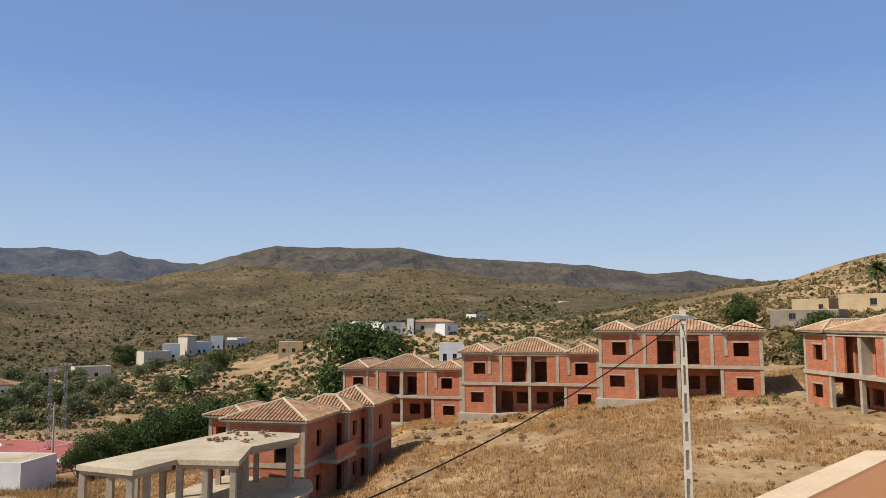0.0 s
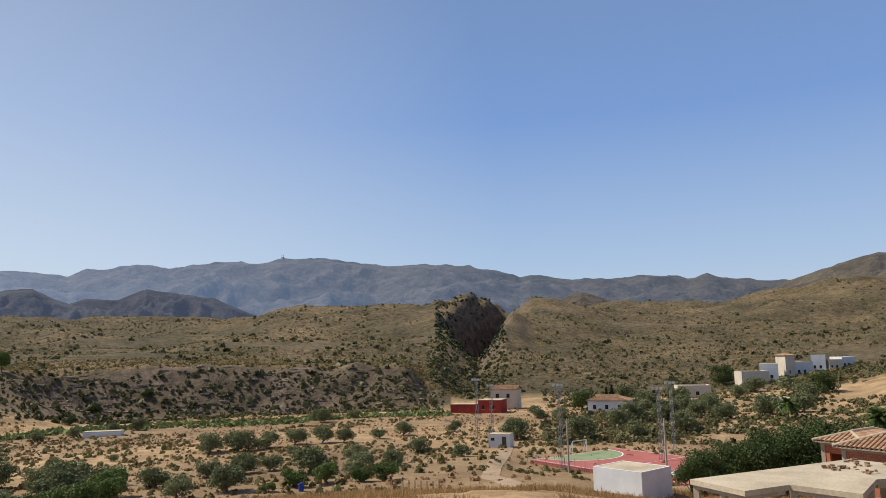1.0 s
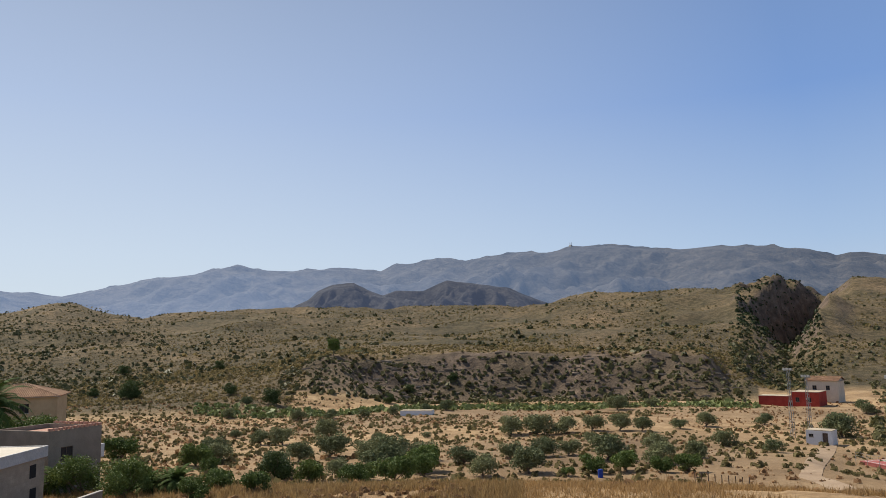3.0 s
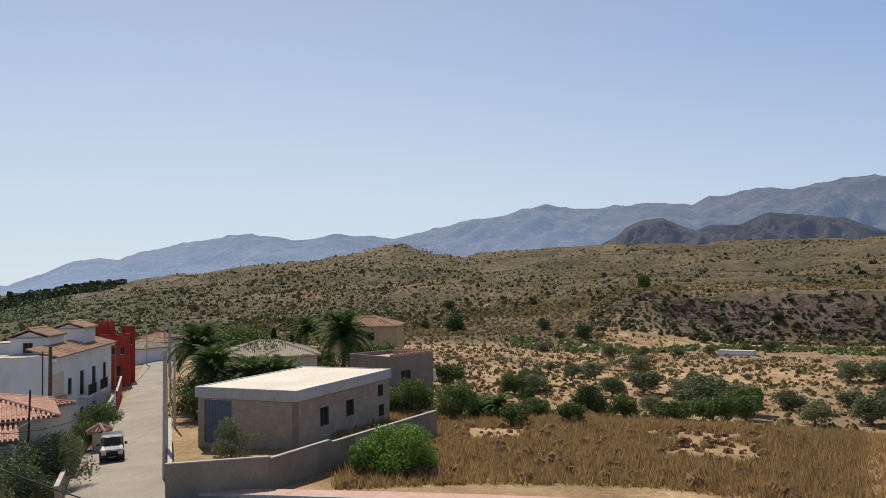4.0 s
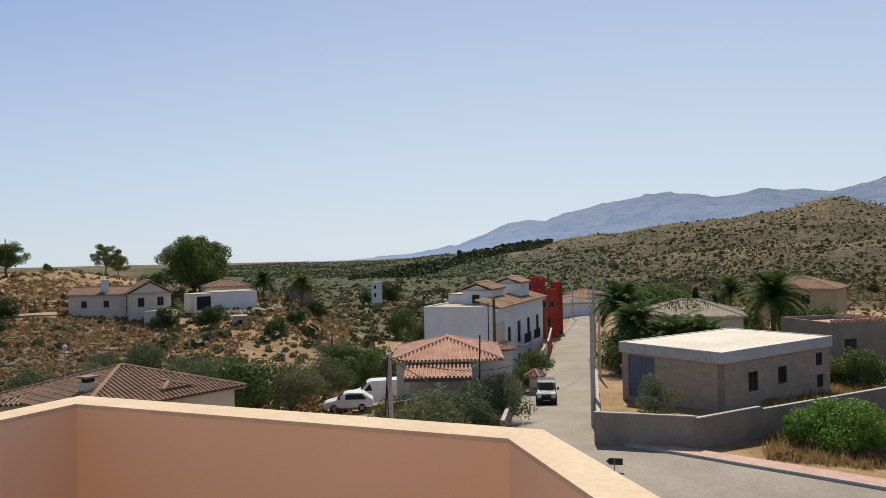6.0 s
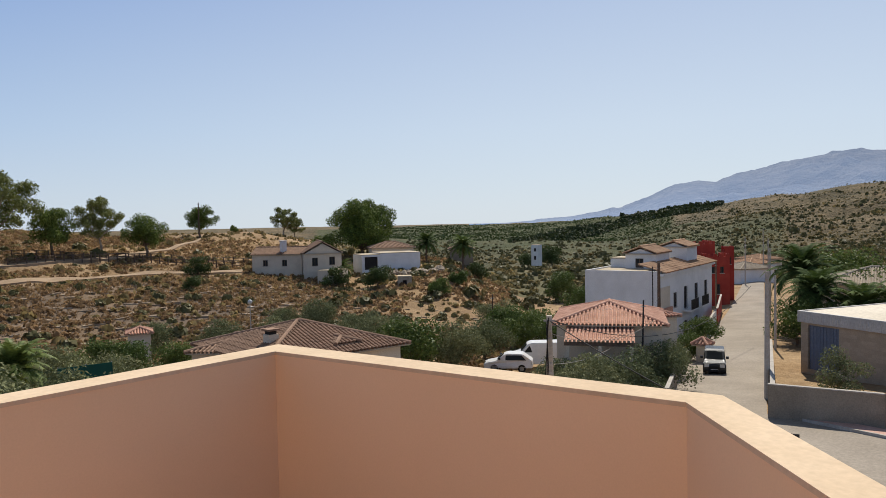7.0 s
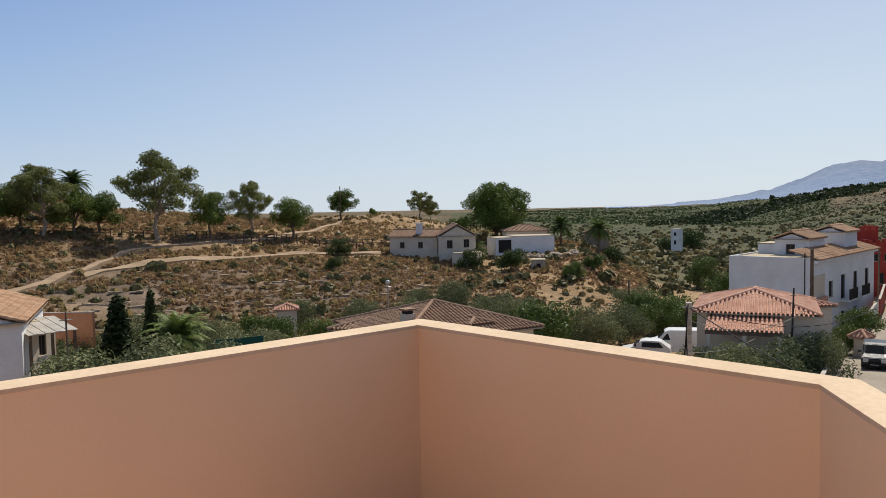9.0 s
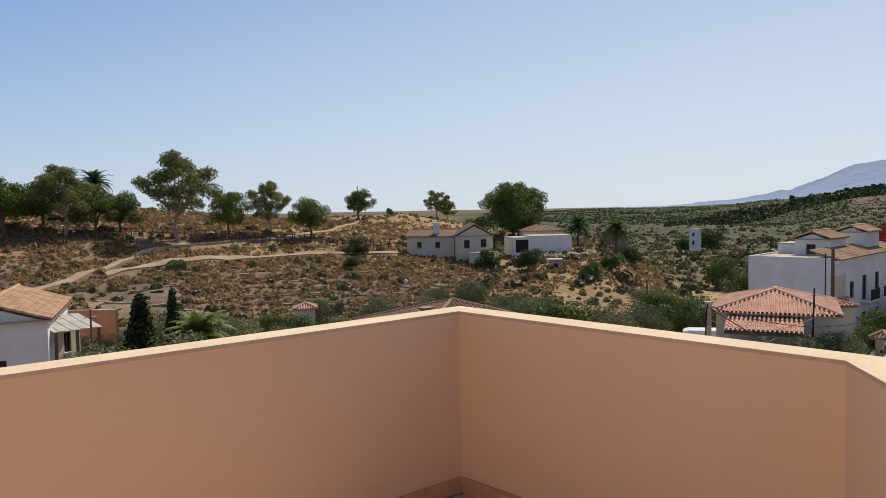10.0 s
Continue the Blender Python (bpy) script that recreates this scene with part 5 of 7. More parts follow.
def garden_wall(name, label, pts, z, h, mat, thick=0.16, sink=1.2, group=""):
    """A free wall whose top follows its points (x, y, top)."""
    ob = thing(name, label, "wall", group)
    for (x0, y0, t0), (x1, y1, t1) in zip(pts, pts[1:]):
        d = Vector((x1 - x0, y1 - y0, 0))
        L = d.length
        bm = bmesh.new()
        lo = min(t0, t1) - h - sink
        vs = [bm.verts.new(p) for p in ((0, 0, lo), (L, 0, lo), (L, thick, lo), (0, thick, lo), (0, 0, t0), (L, 0, t1), (L, thick, t1), (0, thick, t0))]
        for f in ((3, 2, 1, 0), (4, 5, 6, 7), (0, 1, 5, 4), (1, 2, 6, 5), (2, 3, 7, 6), (3, 0, 4, 7)):
            bm.faces.new([vs[i] for i in f])
        part("wall_run", turned(bm, math.degrees(math.atan2(d.y, d.x)), x0, y0), mat, ob)
        bm = bmesh.new()
        vs = [bm.verts.new(p) for p in ((0.0, -0.03, t0), (L, -0.03, t1), (L, thick + 0.03, t1), (0.0, thick + 0.03, t0), (0, -0.03, t0 + 0.05), (L, -0.03, t1 + 0.05), (L, thick + 0.03, t1 + 0.05), (0, thick + 0.03, t0 + 0.05))]
        for f in ((3, 2, 1, 0), (4, 5, 6, 7), (0, 1, 5, 4), (1, 2, 6, 5), (2, 3, 7, 6), (3, 0, 4, 7)):
            bm.faces.new([vs[i] for i in f])
        part("coping", turned(bm, math.degrees(math.atan2(d.y, d.x)), x0, y0), M_KERB, ob)
    return ob


garden_wall("garden_wall", "stepped grey rendered boundary wall beside the pavement", [(*pol(109.6, 37.6), 1.48), (*pol(102.4, 37.6), 1.42), (*pol(102.2, 37.8), 1.30), (*pol(97.9, 41.5), 1.28), (*pol(97.7, 41.6), 1.15), (*pol(89.8, 50.6), 1.18)], 0, 1.5, M_GREYRENDER)
garden_wall("garden_wall", "low grey wall along the street with a mesh fence", [(*pol(109.4, 60), 0.1), (*pol(109.4, 37.7), 1.40)], 0, 1.3, M_GREYRENDER)

house("grey_house", "two-storey grey rendered house with a crenellated tile-edged roof terrace", "house", pol(93.2, 70), pol(90.0, 73.5), 6.5, -2.6, 5.2, M_GREYRENDER, parapet=0.5, roof_mat=M_TILE_RED,
      wins=[(1.2, 2.4, 3.0, 4.3)], side=[(2.0, 3.0, 3.0, 4.4)], doors=[(1.6, 2.6, 0.02, 2.1)])
gh = thing("tile_edge", "row of red clay tiles standing along a roof edge", "tiles")
_a, _b = pol(93.2, 70), pol(90.0, 73.5)
gh.matrix_basis = facing(*_a, *_b, -2.6 + 5.72)
for k in range(11):
    part("tile", boxes((0.05 + k * 0.49, 0.33 + k * 0.49, -0.06, 0.24, 0.0, 0.2)), M_TILE_RED, gh)
for k in range(9):
    part("tile", boxes((5.25, 5.55, 0.6 + k * 0.62, 0.9 + k * 0.62, 0.0, 0.2)), M_TILE_RED, gh)
bal = thing("balcony", "small white rendered balcony on the house side", "balcony", "", facing(*_b, *pol(86, 78), -2.6))
part("slab", boxes((0.1, 1.3, 1.2, 3.4, 2.75, 2.95)), M_WHITE, bal)
part("front", boxes((1.2, 1.3, 1.2, 3.4, 2.95, 3.9)), M_WHITE, bal)
part("side", boxes((0.1, 1.2, 1.2, 1.3, 2.95, 3.9)), M_WHITE, bal)

house("villa", "ochre villa with a low terracotta hip roof among palms", "house", pol(97.8, 122), pol(92.8, 120), 9, 0.2, 3.1, M_OCHRE, "hip", wins=[(1.5, 2.6, 1.0, 2.3), (6.0, 7.2, 1.0, 2.3)], tile=M_TILE)
house("villa", "house with a low grey hipped roof behind palms", "house", pol(106.2, 84), pol(98.8, 84), 9, -1.8, 4.0, M_CREAM, "hip", tile=M_CONCRETE, pitch=17, wins=[(2, 3, 1, 2.2)])

# the red-tiled house by the street
th = house("cottage", "cream cottage with a red clay hip roof and a tiled porch", "house", (-38.3, -26.4), (-41.4, -20.9), 7.0, -2.0, 4.8, M_CREAM, "hip", tile=M_TILE_RED, pitch=16, over=0.4, wins=[(4.9, 5.7, 1.6, 2.7)], side=[(2.5, 3.5, 1.6, 2.8)], courses=0.42)
vs, fs = [], []
tile_slope(vs, fs, Vector((0.6, -2.1, 4.15)), Vector((1, 0, 0)), Vector((0, 1, 0)), 4.1, 2.1, 0.62, 0, 0, 0.24, courses=0.42)
porch = raw("porch_roof", vs, fs, M_TILE_RED, th)
part("porch_beam", boxes((0.6, 4.7, -2.05, -1.85, 3.9, 4.1)), M_WOOD, th)
for x in (0.7, 2.6, 4.4):
    part("porch_post", boxes((x, x + 0.2, -2.05, -1.85, -1.5, 3.9)), M_CREAM, th)
house("cottage", "cream annex with a lower red clay roof", "house", pol(117.3, 51.5), pol(115.7, 52.5), 4.5, -2.0, 4.6, M_CREAM, "hip", tile=M_TILE_RED, pitch=14, over=0.25, wins=[(0.3, 1.0, 1.6, 2.7)], courses=0.42)

# white town houses on the street
WA, WB = Vector((-60.2, -38.1)), Vector((-61.4, -31.2))
WU, WV = (WB - WA).normalized(), Vector((-(WB - WA).normalized().y, (WB - WA).normalized().x))


def on_white(x, y):
    """A plan place in the white house's own axes: x along the end wall, y along the street."""
    return tuple(WA + WU * x + WV * y)


W_END = (WB - WA).length
house("white_house", "white rendered town house with a bare end wall beside the street", "house", tuple(WA), tuple(WB), 19.5, -3.6, 7.9, M_WHITE, parapet=0.25,
      wins=[(2.6, 3.5, 3.7, 5.0)], side=[(4.6, 5.6, 4.4, 5.8), (8.2, 9.3, 3.9, 6.1), (8.2, 9.3, 0.6, 2.7), (12.2, 13.3, 3.9, 6.1), (12.2, 13.3, 0.6, 2.7), (16.2, 17.3, 3.9, 6.1)], bars=True)
house("white_house", "white rooftop room with a tiled gable roof", "house", on_white(2.2, 5), on_white(5.2, 5), 4.5, 4.3, 1.5, M_WHITE, "gable", tile=M_TILE, pitch=20, wins=[(1.0, 1.8, 0.2, 1.1)], sink=0.1, over=0.25)
house("white_house", "white rooftop room with a tiled roof further along the terrace", "house", on_white(3.5, 12), on_white(6.3, 12), 4.0, 4.3, 1.9, M_WHITE, "gable", tile=M_TILE, pitch=18, sink=0.1, over=0.25)
house("white_house", "low white rooftop wall with a lean-to", "house", on_white(0.3, 6), on_white(2.1, 6), 3.0, 4.3, 1.0, M_WHITE, sink=0.1)
STREET = facing(*on_white(W_END, 0), *on_white(W_END, 19.5), 0.0)
tr = thing("tiled_canopy", "sloping tiled canopy over the street front of a white house", "roof", "", STREET @ pose(0, 0, 4.1))
for k in range(4):
    vs, fs = [], []
    tile_slope(vs, fs, Vector((0.3 + k * 4.9, -0.6, 0.25)), Vector((1, 0, 0)), Vector((0, 1, 0)), 4.6, 2.6, 0.75, 0, 0, 0.24, courses=0.45)
    raw("tile_field", vs, fs, M_TILE, tr)
part("support", boxes((0.1, 19.4, -0.4, 0.0, -0.02, 0.22)), M_WHITE, tr)
bc = thing("balcony", "white balcony with a dark iron railing above the street", "balcony", "balconies over the street", STREET)
part("slab", boxes((7.6, 10.4, -0.9, 0.0, 0.1, 0.25)), M_WHITE, bc)
for k in range(20):
    part("baluster", boxes((7.65 + k * 0.14, 7.68 + k * 0.14, -0.88, -0.85, 0.25, 1.2)), M_IRON, bc)
part("rail", boxes((7.6, 10.4, -0.9, -0.84, 1.2, 1.25)), M_IRON, bc)
copy_thing(bc, STREET @ pose(4.1, 0, 0))
ln = thing("loggia", "recessed white balcony with a terracotta balustrade", "balcony", "", STREET)
part("recess", boxes((0.4, 3.4, -0.03, 0.0, 0.4, 3.0)), M_CREAM, ln)
part("balustrade", boxes((0.3, 3.5, -0.25, -0.03, 0.2, 1.05)), M_TILE_RED, ln)

def merlons(ob, w, d, z):
    """Battlements round a roof edge."""
    n = max(3, round(w / 0.85))
    for k in range(n):
        x = k * (w - 0.45) / (n - 1)
        part("merlon", boxes((x, x + 0.45, 0, 0.2, z, z + 0.42)), M_RED, ob)
    m = max(3, round(d / 0.85))
    for k in range(1, m):
        y = k * (d - 0.45) / (m - 1)
        part("merlon", boxes((w - 0.2, w, y, y + 0.45, z, z + 0.42)), M_RED, ob)
        part("merlon", boxes((0, 0.2, y, y + 0.45, z, z + 0.42)), M_RED, ob)


for lab, a0, r0, a1, r1, dep, base, hh, wn_ in (
        ("tall dark red painted tower house with battlements", 114.9, 112, 112.95, 113, 6.0, -3.2, 8.2, [(0.8, 1.4, 5.9, 7.0), (2.4, 3.0, 5.9, 7.0), (0.8, 1.4, 2.6, 3.9), (2.4, 3.0, 2.6, 3.9)]),
        ("dark red painted front block with small niches", 113.5, 108, 111.95, 109, 4.0, -3.2, 6.6, [(0.6, 1.1, 4.7, 5.6), (1.8, 2.3, 4.7, 5.6), (1.2, 1.8, 1.8, 3.2)]),
        ("slim red painted corner turret", 112.3, 114, 111.65, 114.3, 2.0, -3.2, 7.4, [(0.4, 0.9, 5.6, 6.6)])):
    pa, pb = pol(a0, r0), pol(a1, r1)
    rh = house("red_house", lab, "house", pa, pb, dep, base, hh, M_RED, parapet=0.35, wins=wn_)
    merlons(rh, math.dist(pa, pb), dep, hh + 0.35)
garden_wall("garden_wall", "red and white front garden wall with railings", [(*pol(112.6, 100), -0.6), (*pol(112.9, 84), -0.5)], 0, 1.2, M_RED)
garden_wall("garden_wall", "white front garden wall along the street", [(*pol(113.0, 83.8), -0.6), (*pol(113.6, 72), -0.4)], 0, 1.2, M_WHITE)
for k, (az, r, w, m) in enumerate(((112.2, 150, 9, M_WHITE), (111.6, 175, 8, M_WHITE), (110.9, 205, 8, M_CREAM))):
    _a = pol(az + 0.6, r)
    house("roadside_house", "low white house further down the street", "house", _a, pol(az - 1.0, r - 6), 7, gz(*_a), 3.2, m, "hip", tile=M_CONCRETE if k == 0 else M_TILE, pitch=15)

# white water tower and huts down the valley
house("water_tower", "slim white two-storey tower house in the valley", "tower", pol(126.3, 232), pol(125.7, 231), 2.4, -3.6, 5.0, M_WHITE, wins=[(0.9, 1.6, 3.0, 4.0), (0.9, 1.6, 0.4, 1.6)])

# farm across the dry stream
house("farmhouse", "old whitewashed gabled farmhouse with a brown tiled roof", "house", pol(143.8, 119), pol(140.95, 119.5), 10.5, 0.0, 4.6, M_CREAM, "gable", tile=M_TILE_OLD, pitch=29, wins=[(1.3, 2.2, 2.7, 4.0), (4.0, 4.9, 2.8, 4.1)], doors=[(2.7, 3.6, 0.02, 2.1)], left=[(2.0, 2.9, 2.4, 3.6), (6.0, 6.9, 2.4, 3.6)], over=0.25)
house("farmhouse", "whitewashed farm wing with a low brown tiled roof", "house", pol(147.6, 125), pol(143.95, 122.5), 6, 1.4, 3.0, M_CREAM, "gable", tile=M_TILE_OLD, pitch=18, wins=[(1.8, 2.6, 1.2, 2.2), (5.0, 5.8, 1.2, 2.2)], over=0.3)
house("farm_shed", "cream farm outhouse with a sloping roof", "shed", pol(142.8, 115.5), pol(140.9, 114.5), 3.5, -0.8, 2.9, M_CREAM)
ch = thing("chimney", "white chimney stack on a farmhouse roof", "chimney", "", pose(*pol(145.3, 124.5), 4.3))
part("stack", boxes((-0.4, 0.4, -0.4, 0.4, 0, 2.3)), M_WHITE, ch)
part("cap", boxes((-0.5, 0.5, -0.5, 0.5, 2.3, 2.45)), M_WHITE, ch)
house("white_shed", "long white shed with peeling grey patches", "shed", pol(138.0, 126), pol(134.9, 128), 6, 1.5, 2.6, M_WHITE)
# the door panel is a black sheet for the shade inside the lean-to
house("white_shed", "open lean-to beside a white shed, inner shade drawn as a black panel", "shed", pol(139.4, 125), pol(138.0, 126), 5, 1.4, 2.5, M_WHITE, doors=[(0.5, 2.8, 0.05, 2.2)], frame_mat=M_UNLIT)
house("tiled_hut", "small house with an old brown tiled roof among palms", "house", pol(138.6, 138), pol(135.4, 139), 6, 2.0, 2.5, M_CREAM, "hip", tile=M_TILE_OLD, pitch=18)
house("tiled_hut", "brown hut with a tiled roof beside a palm", "house", pol(132.6, 150), pol(130.8, 150), 5, 1.2, 2.4, M_GREYRENDER, "gable", tile=M_TILE_OLD)
# here too a black panel paints the shade in the doorway
house("stone_hut", "tiny stone hut on the bank, its doorway shade painted black", "hut", pol(136.7, 112), pol(135.6, 112), 2.5, -0.6, 1.7, M_STONE, doors=[(0.8, 1.4, 0.05, 1.2)], frame_mat=M_UNLIT)

# bungalow below the terrace
bg = house("bungalow", "cream bungalow with a brown clay hip roof", "house", pol(147.0, 38.2), pol(136.7, 42.6), 8.2, -0.9, 3.25, M_CREAM, "hip", tile=M_TILE_OLD, pitch=16.5, over=0.45, wins=[(1.5, 2.7, 1.2, 2.4), (6.0, 7.2, 1.2, 2.4)], courses=0.40)
hip_roof(bg, 4.6, 5.9, 0.6, 3.0, 3.7, 16, 0.2, M_TILE_OLD, courses=0.40, name="dormer_roof")
house("bungalow", "bungalow wing with a dark weathered tile roof", "house", pol(152.2, 43.5), pol(147.6, 42.0), 6.5, -0.9, 3.2, M_CREAM, "hip", tile=M_TILE_OLD, pitch=11, over=0.3, courses=0.40)
ch = thing("chimney", "small cream chimney with a vented cap on a tiled roof", "chimney", "", pose(*pol(146.5, 41.2), 2.5))
part("stack", boxes((-0.3, 0.3, -0.3, 0.3, 0, 1.0)), M_CREAM, ch)
# shade between the vent's openings, as a solid black block
part("vent", boxes((-0.22, 0.22, -0.22, 0.22, 1.0, 1.2)), M_UNLIT, ch)
part("cap", boxes((-0.36, 0.36, -0.36, 0.36, 1.2, 1.3)), M_TILE_OLD, ch)

# old houses at the end of the view
house("old_house", "old whitewashed house with a weathered clay roof and barred window", "house", pol(180.5, 42.5), pol(173.6, 41.5), 9, -0.2, 4.3, M_WHITE, "gable", tile=M_TILE, pitch=18, wins=[(2.3, 3.3, 1.0, 2.5)], bars=True, over=0.3, courses=0.42)
house("old_house", "cream extension of an old house", "house", pol(173.5, 44), pol(171.6, 45.5), 7, -0.4, 4.1, M_CREAM, "flat", wins=[(1.0, 1.5, 2.3, 3.4)])
garden_wall("garden_wall", "salmon orange painted yard wall", [(*pol(172.7, 54), 3.1), (*pol(169.2, 49), 3.5)], 0, 2.2, M_SALMON)
lt = thing("lean_to", "rough lean-to with a sagging corrugated sheet roof", "shed", "", facing(*pol(173.2, 42.0), *pol(169.6, 43.0), 0.9))
for k in range(9):
    bm = boxes((k * 0.27, k * 0.27 + 0.25, 0, 3.2, 2.5 + 0.02 * (k % 2), 2.54 + 0.02 * (k % 2)))
    bmesh.ops.rotate(bm, cent=(0, 0, 2.5), matrix=Matrix.Rotation(0.14, 3, "X"), verts=bm.verts)
    part("roof_sheet", bm, M_KERB, lt)
for x in (0.05, 1.1, 2.2):
    part("post", boxes((x, x + 0.12, 0.05, 0.17, -1.5, 2.5)), M_WOOD, lt)
part("back_wall", boxes((0, 2.4, 3.0, 3.15, -1.5, 2.7)), M_CREAM, lt)

# houses across the valley
FAR = [(8.5, 6.2, 222, 4.6, 3.2, M_WHITE), (6.6, 4.9, 228, 6.2, 3.0, M_WHITE), (4.5, 2.9, 222, 5.8, 3.4, M_WHITE), (2.7, 2.2, 225, 5.8, 4.2, M_WHITE), (2.1, -0.9, 226, 5.8, 3.4, M_CREAM), (-0.2, -1.2, 224, 5.6, 2.8, M_WHITE),
       (0.2, -1.7, 128, 1.6, 4.0, M_WHITE), (-9.1, -10.2, 430, 16.0, 4.2, M_WHITE), (-2.6, -3.4, 330, 9.5, 3.0, M_WHITE), (-6.1, -6.8, 400, 13.5, 3.5, M_CREAM), (-4.0, -4.6, 300, 7.6, 2.6, M_WHITE),
       (21.8, 20.0, 300, -6.6, 5.0, M_CREAM), (20.6, 19.4, 312, -5.4, 6.5, M_WHITE), (18.9, 18.3, 318, -4.0, 8.0, M_CREAM), (18.3, 17.2, 322, -4.0, 5.5, M_WHITE), (17.3, 16.4, 330, -2.6, 6.0, M_WHITE), (16.2, 15.4, 330, -2.6, 4.5, M_CREAM), (15.4, 14.6, 335, -2.0, 4.5, M_WHITE),
       (12.4, 10.6, 250, -1.5, 4.5, M_OCHRE), (26.2, 23.9, 262, -8.6, 4.0, M_CREAM), (19.2, 18.0, 215, -8.4, 3.0, M_WHITE)]
for k, (a0, a1, r, z, h, m) in enumerate(FAR):
    W = r * radians(a0 - a1)
    wins = [(W * f, W * f + min(1.1, W * 0.16), 1.2, 2.4) for f in ((0.15, 0.55) if W > 4 else (0.4,))]
    house("village_house", "small white flat-roofed village house on the valley side" if m is M_WHITE else "small earth-coloured village house on the valley side", "house", pol(a0, r), pol(a1, r + (k % 3) * 2), 7, z, h, m, "hip" if k in (4, 13) else "flat", wins=wins, group="village houses", parapet=0.4 if k % 2 else 0.0, pitch=14)
house("red_farm", "brick-red farm buildings with an ochre house behind", "house", pol(40.9, 226), pol(39.2, 224), 7, -9.3, 3.6, M_RED, wins=[(1, 2, 1, 2.2), (4, 5, 1, 2.2)])
house("red_farm", "ochre two-storey house behind red farm sheds", "house", pol(39.9, 238), pol(38.0, 236), 7, -9.0, 5.6, M_CREAM, "gable", tile=M_TILE, wins=[(1.5, 2.6, 3.2, 4.4), (5, 6, 3.2, 4.4)], pitch=15)
house("red_farm", "low red farm shed", "shed", pol(43.0, 228), pol(41.1, 226), 5, -9.2, 2.3, M_RED)
house("white_villa", "white single-storey villa with a tiled hip roof in the valley", "house", pol(32.7, 224), pol(29.7, 222), 8, -9.6, 3.3, M_WHITE, "hip", tile=M_TILE, wins=[(1.5, 2.4, 1.0, 2.2), (5.0, 5.9, 1.0, 2.2), (8.6, 9.5, 1.0, 2.2)], pitch=17)
house("pump_house", "small white pump house on a dirt lot", "shed", pol(40.2, 133), pol(38.6, 132), 2.8, -7.6, 2.2, M_WHITE, doors=[(2.4, 3.2, 0.02, 1.9)], wins=[(0.4, 1.1, 1.2, 1.7)])
house("white_block", "plain white walled water tank with a flat top", "tank", (-42.0, 65.8), (-36.3, 65.2), 5.0, -5.2, 2.6, M_WHITE, parapet=0.15)
house("white_tank", "long low white irrigation tank in the fields", "tank", pol(69.0, 197), pol(66.6, 195), 3, -8.6, 1.0, M_WHITE)
house("grey_block", "unfinished grey block house on the hillside", "house", pol(-23.9, 130), pol(-28.2, 128), 8, 8.6, 2.4, M_GREYRENDER, wins=[(2.8, 3.8, 0.9, 1.9), (5.4, 6.4, 0.9, 1.9)])
house("ochre_house", "low ochre flat-roofed house on the hillside", "house", pol(-25.3, 150), pol(-27.6, 148), 8, 10.2, 2.9, M_OCHRE, wins=[(4.6, 5.4, 1.0, 2.0)])
house("ochre_house", "long ochre rendered house on the hillside", "house", pol(-28.2, 146), pol(-34, 140), 9, 10.4, 3.3, M_OCHRE, wins=[(5.2, 6.3, 1.5, 2.6)], doors=[(9.0, 10.2, 0.02, 2.2)])


# ---- trees and shrubs ----
RND = random.Random(7)
OLIVES = [broad_tree("olive_tree", "rounded grey-green olive tree on dry tilled soil", "olive tree", 3.0, 4.0, M_OLIVE, M_BARK, 50 + k, 2400, 0.26, lumps=14, group="olive grove", base=0.08) for k in range(4)]
FIGS = [broad_tree("fruit_tree", "low bright green fruit tree in a dry orchard", "fruit tree", 2.4, 3.6, M_GREEN, M_BARK, 60 + k, 2600, 0.24, lumps=12, group="orchard trees", base=0.06) for k in range(3)]
DARKS = [broad_tree("carob_tree", "dense dark green carob tree on the slope", "carob tree", 4.0, 5.0, M_OLIVEDARK, M_BARK, 70 + k, 3000, 0.28, lumps=14, group="carob trees", base=0.06) for k in range(3)]

GROVE_NEAR = [(64.3, 101, 3.9), (73.6, 89, 3.9), (70.3, 96, 5.5), (67.2, 106, 4.5), (62.8, 90, 4.0), (82.4, 106, 4.5), (74.2, 113, 5.2), (50.2, 118, 3.9), (47.4, 110, 3.2), (45.5, 128, 3.5), (56.4, 111, 3.4),
              (58.3, 110, 4.0), (60.8, 108, 3.5), (59.4, 93, 4.8), (53.6, 105, 5.3), (49.9, 103, 4.4), (69.8, 105, 6.1), (78.2, 90, 4.1), (82.6, 111, 4.2), (42.3, 119, 3.0), (54.8, 132, 2.2), (71.6, 110, 4.2), (76.5, 108, 4.4)]
GROVE_FAR = [(79.3, 139, 3.9), (77.8, 139, 4.8), (74.5, 146, 5.6), (70.7, 134, 2.6), (76.6, 199, 4.2), (74.2, 199, 3.8), (71.7, 197, 3.4), (69.5, 199, 3.4), (81.6, 206, 3.6), (80.3, 224, 3.5), (65.5, 211, 4.1), (67.1, 214, 3.3),
             (81.1, 154, 2.4), (60.7, 143, 5.0), (58.6, 144, 6.1), (56.6, 146, 5.1), (54.6, 149, 4.6), (52.6, 150, 4.6), (51.0, 149, 4.3), (48.4, 155, 3.3), (46.6, 161, 4.6), (50.3, 215, 4.1), (52.7, 204, 5.5), (42.7, 166, 3.8), (67.0, 140, 1.8)]
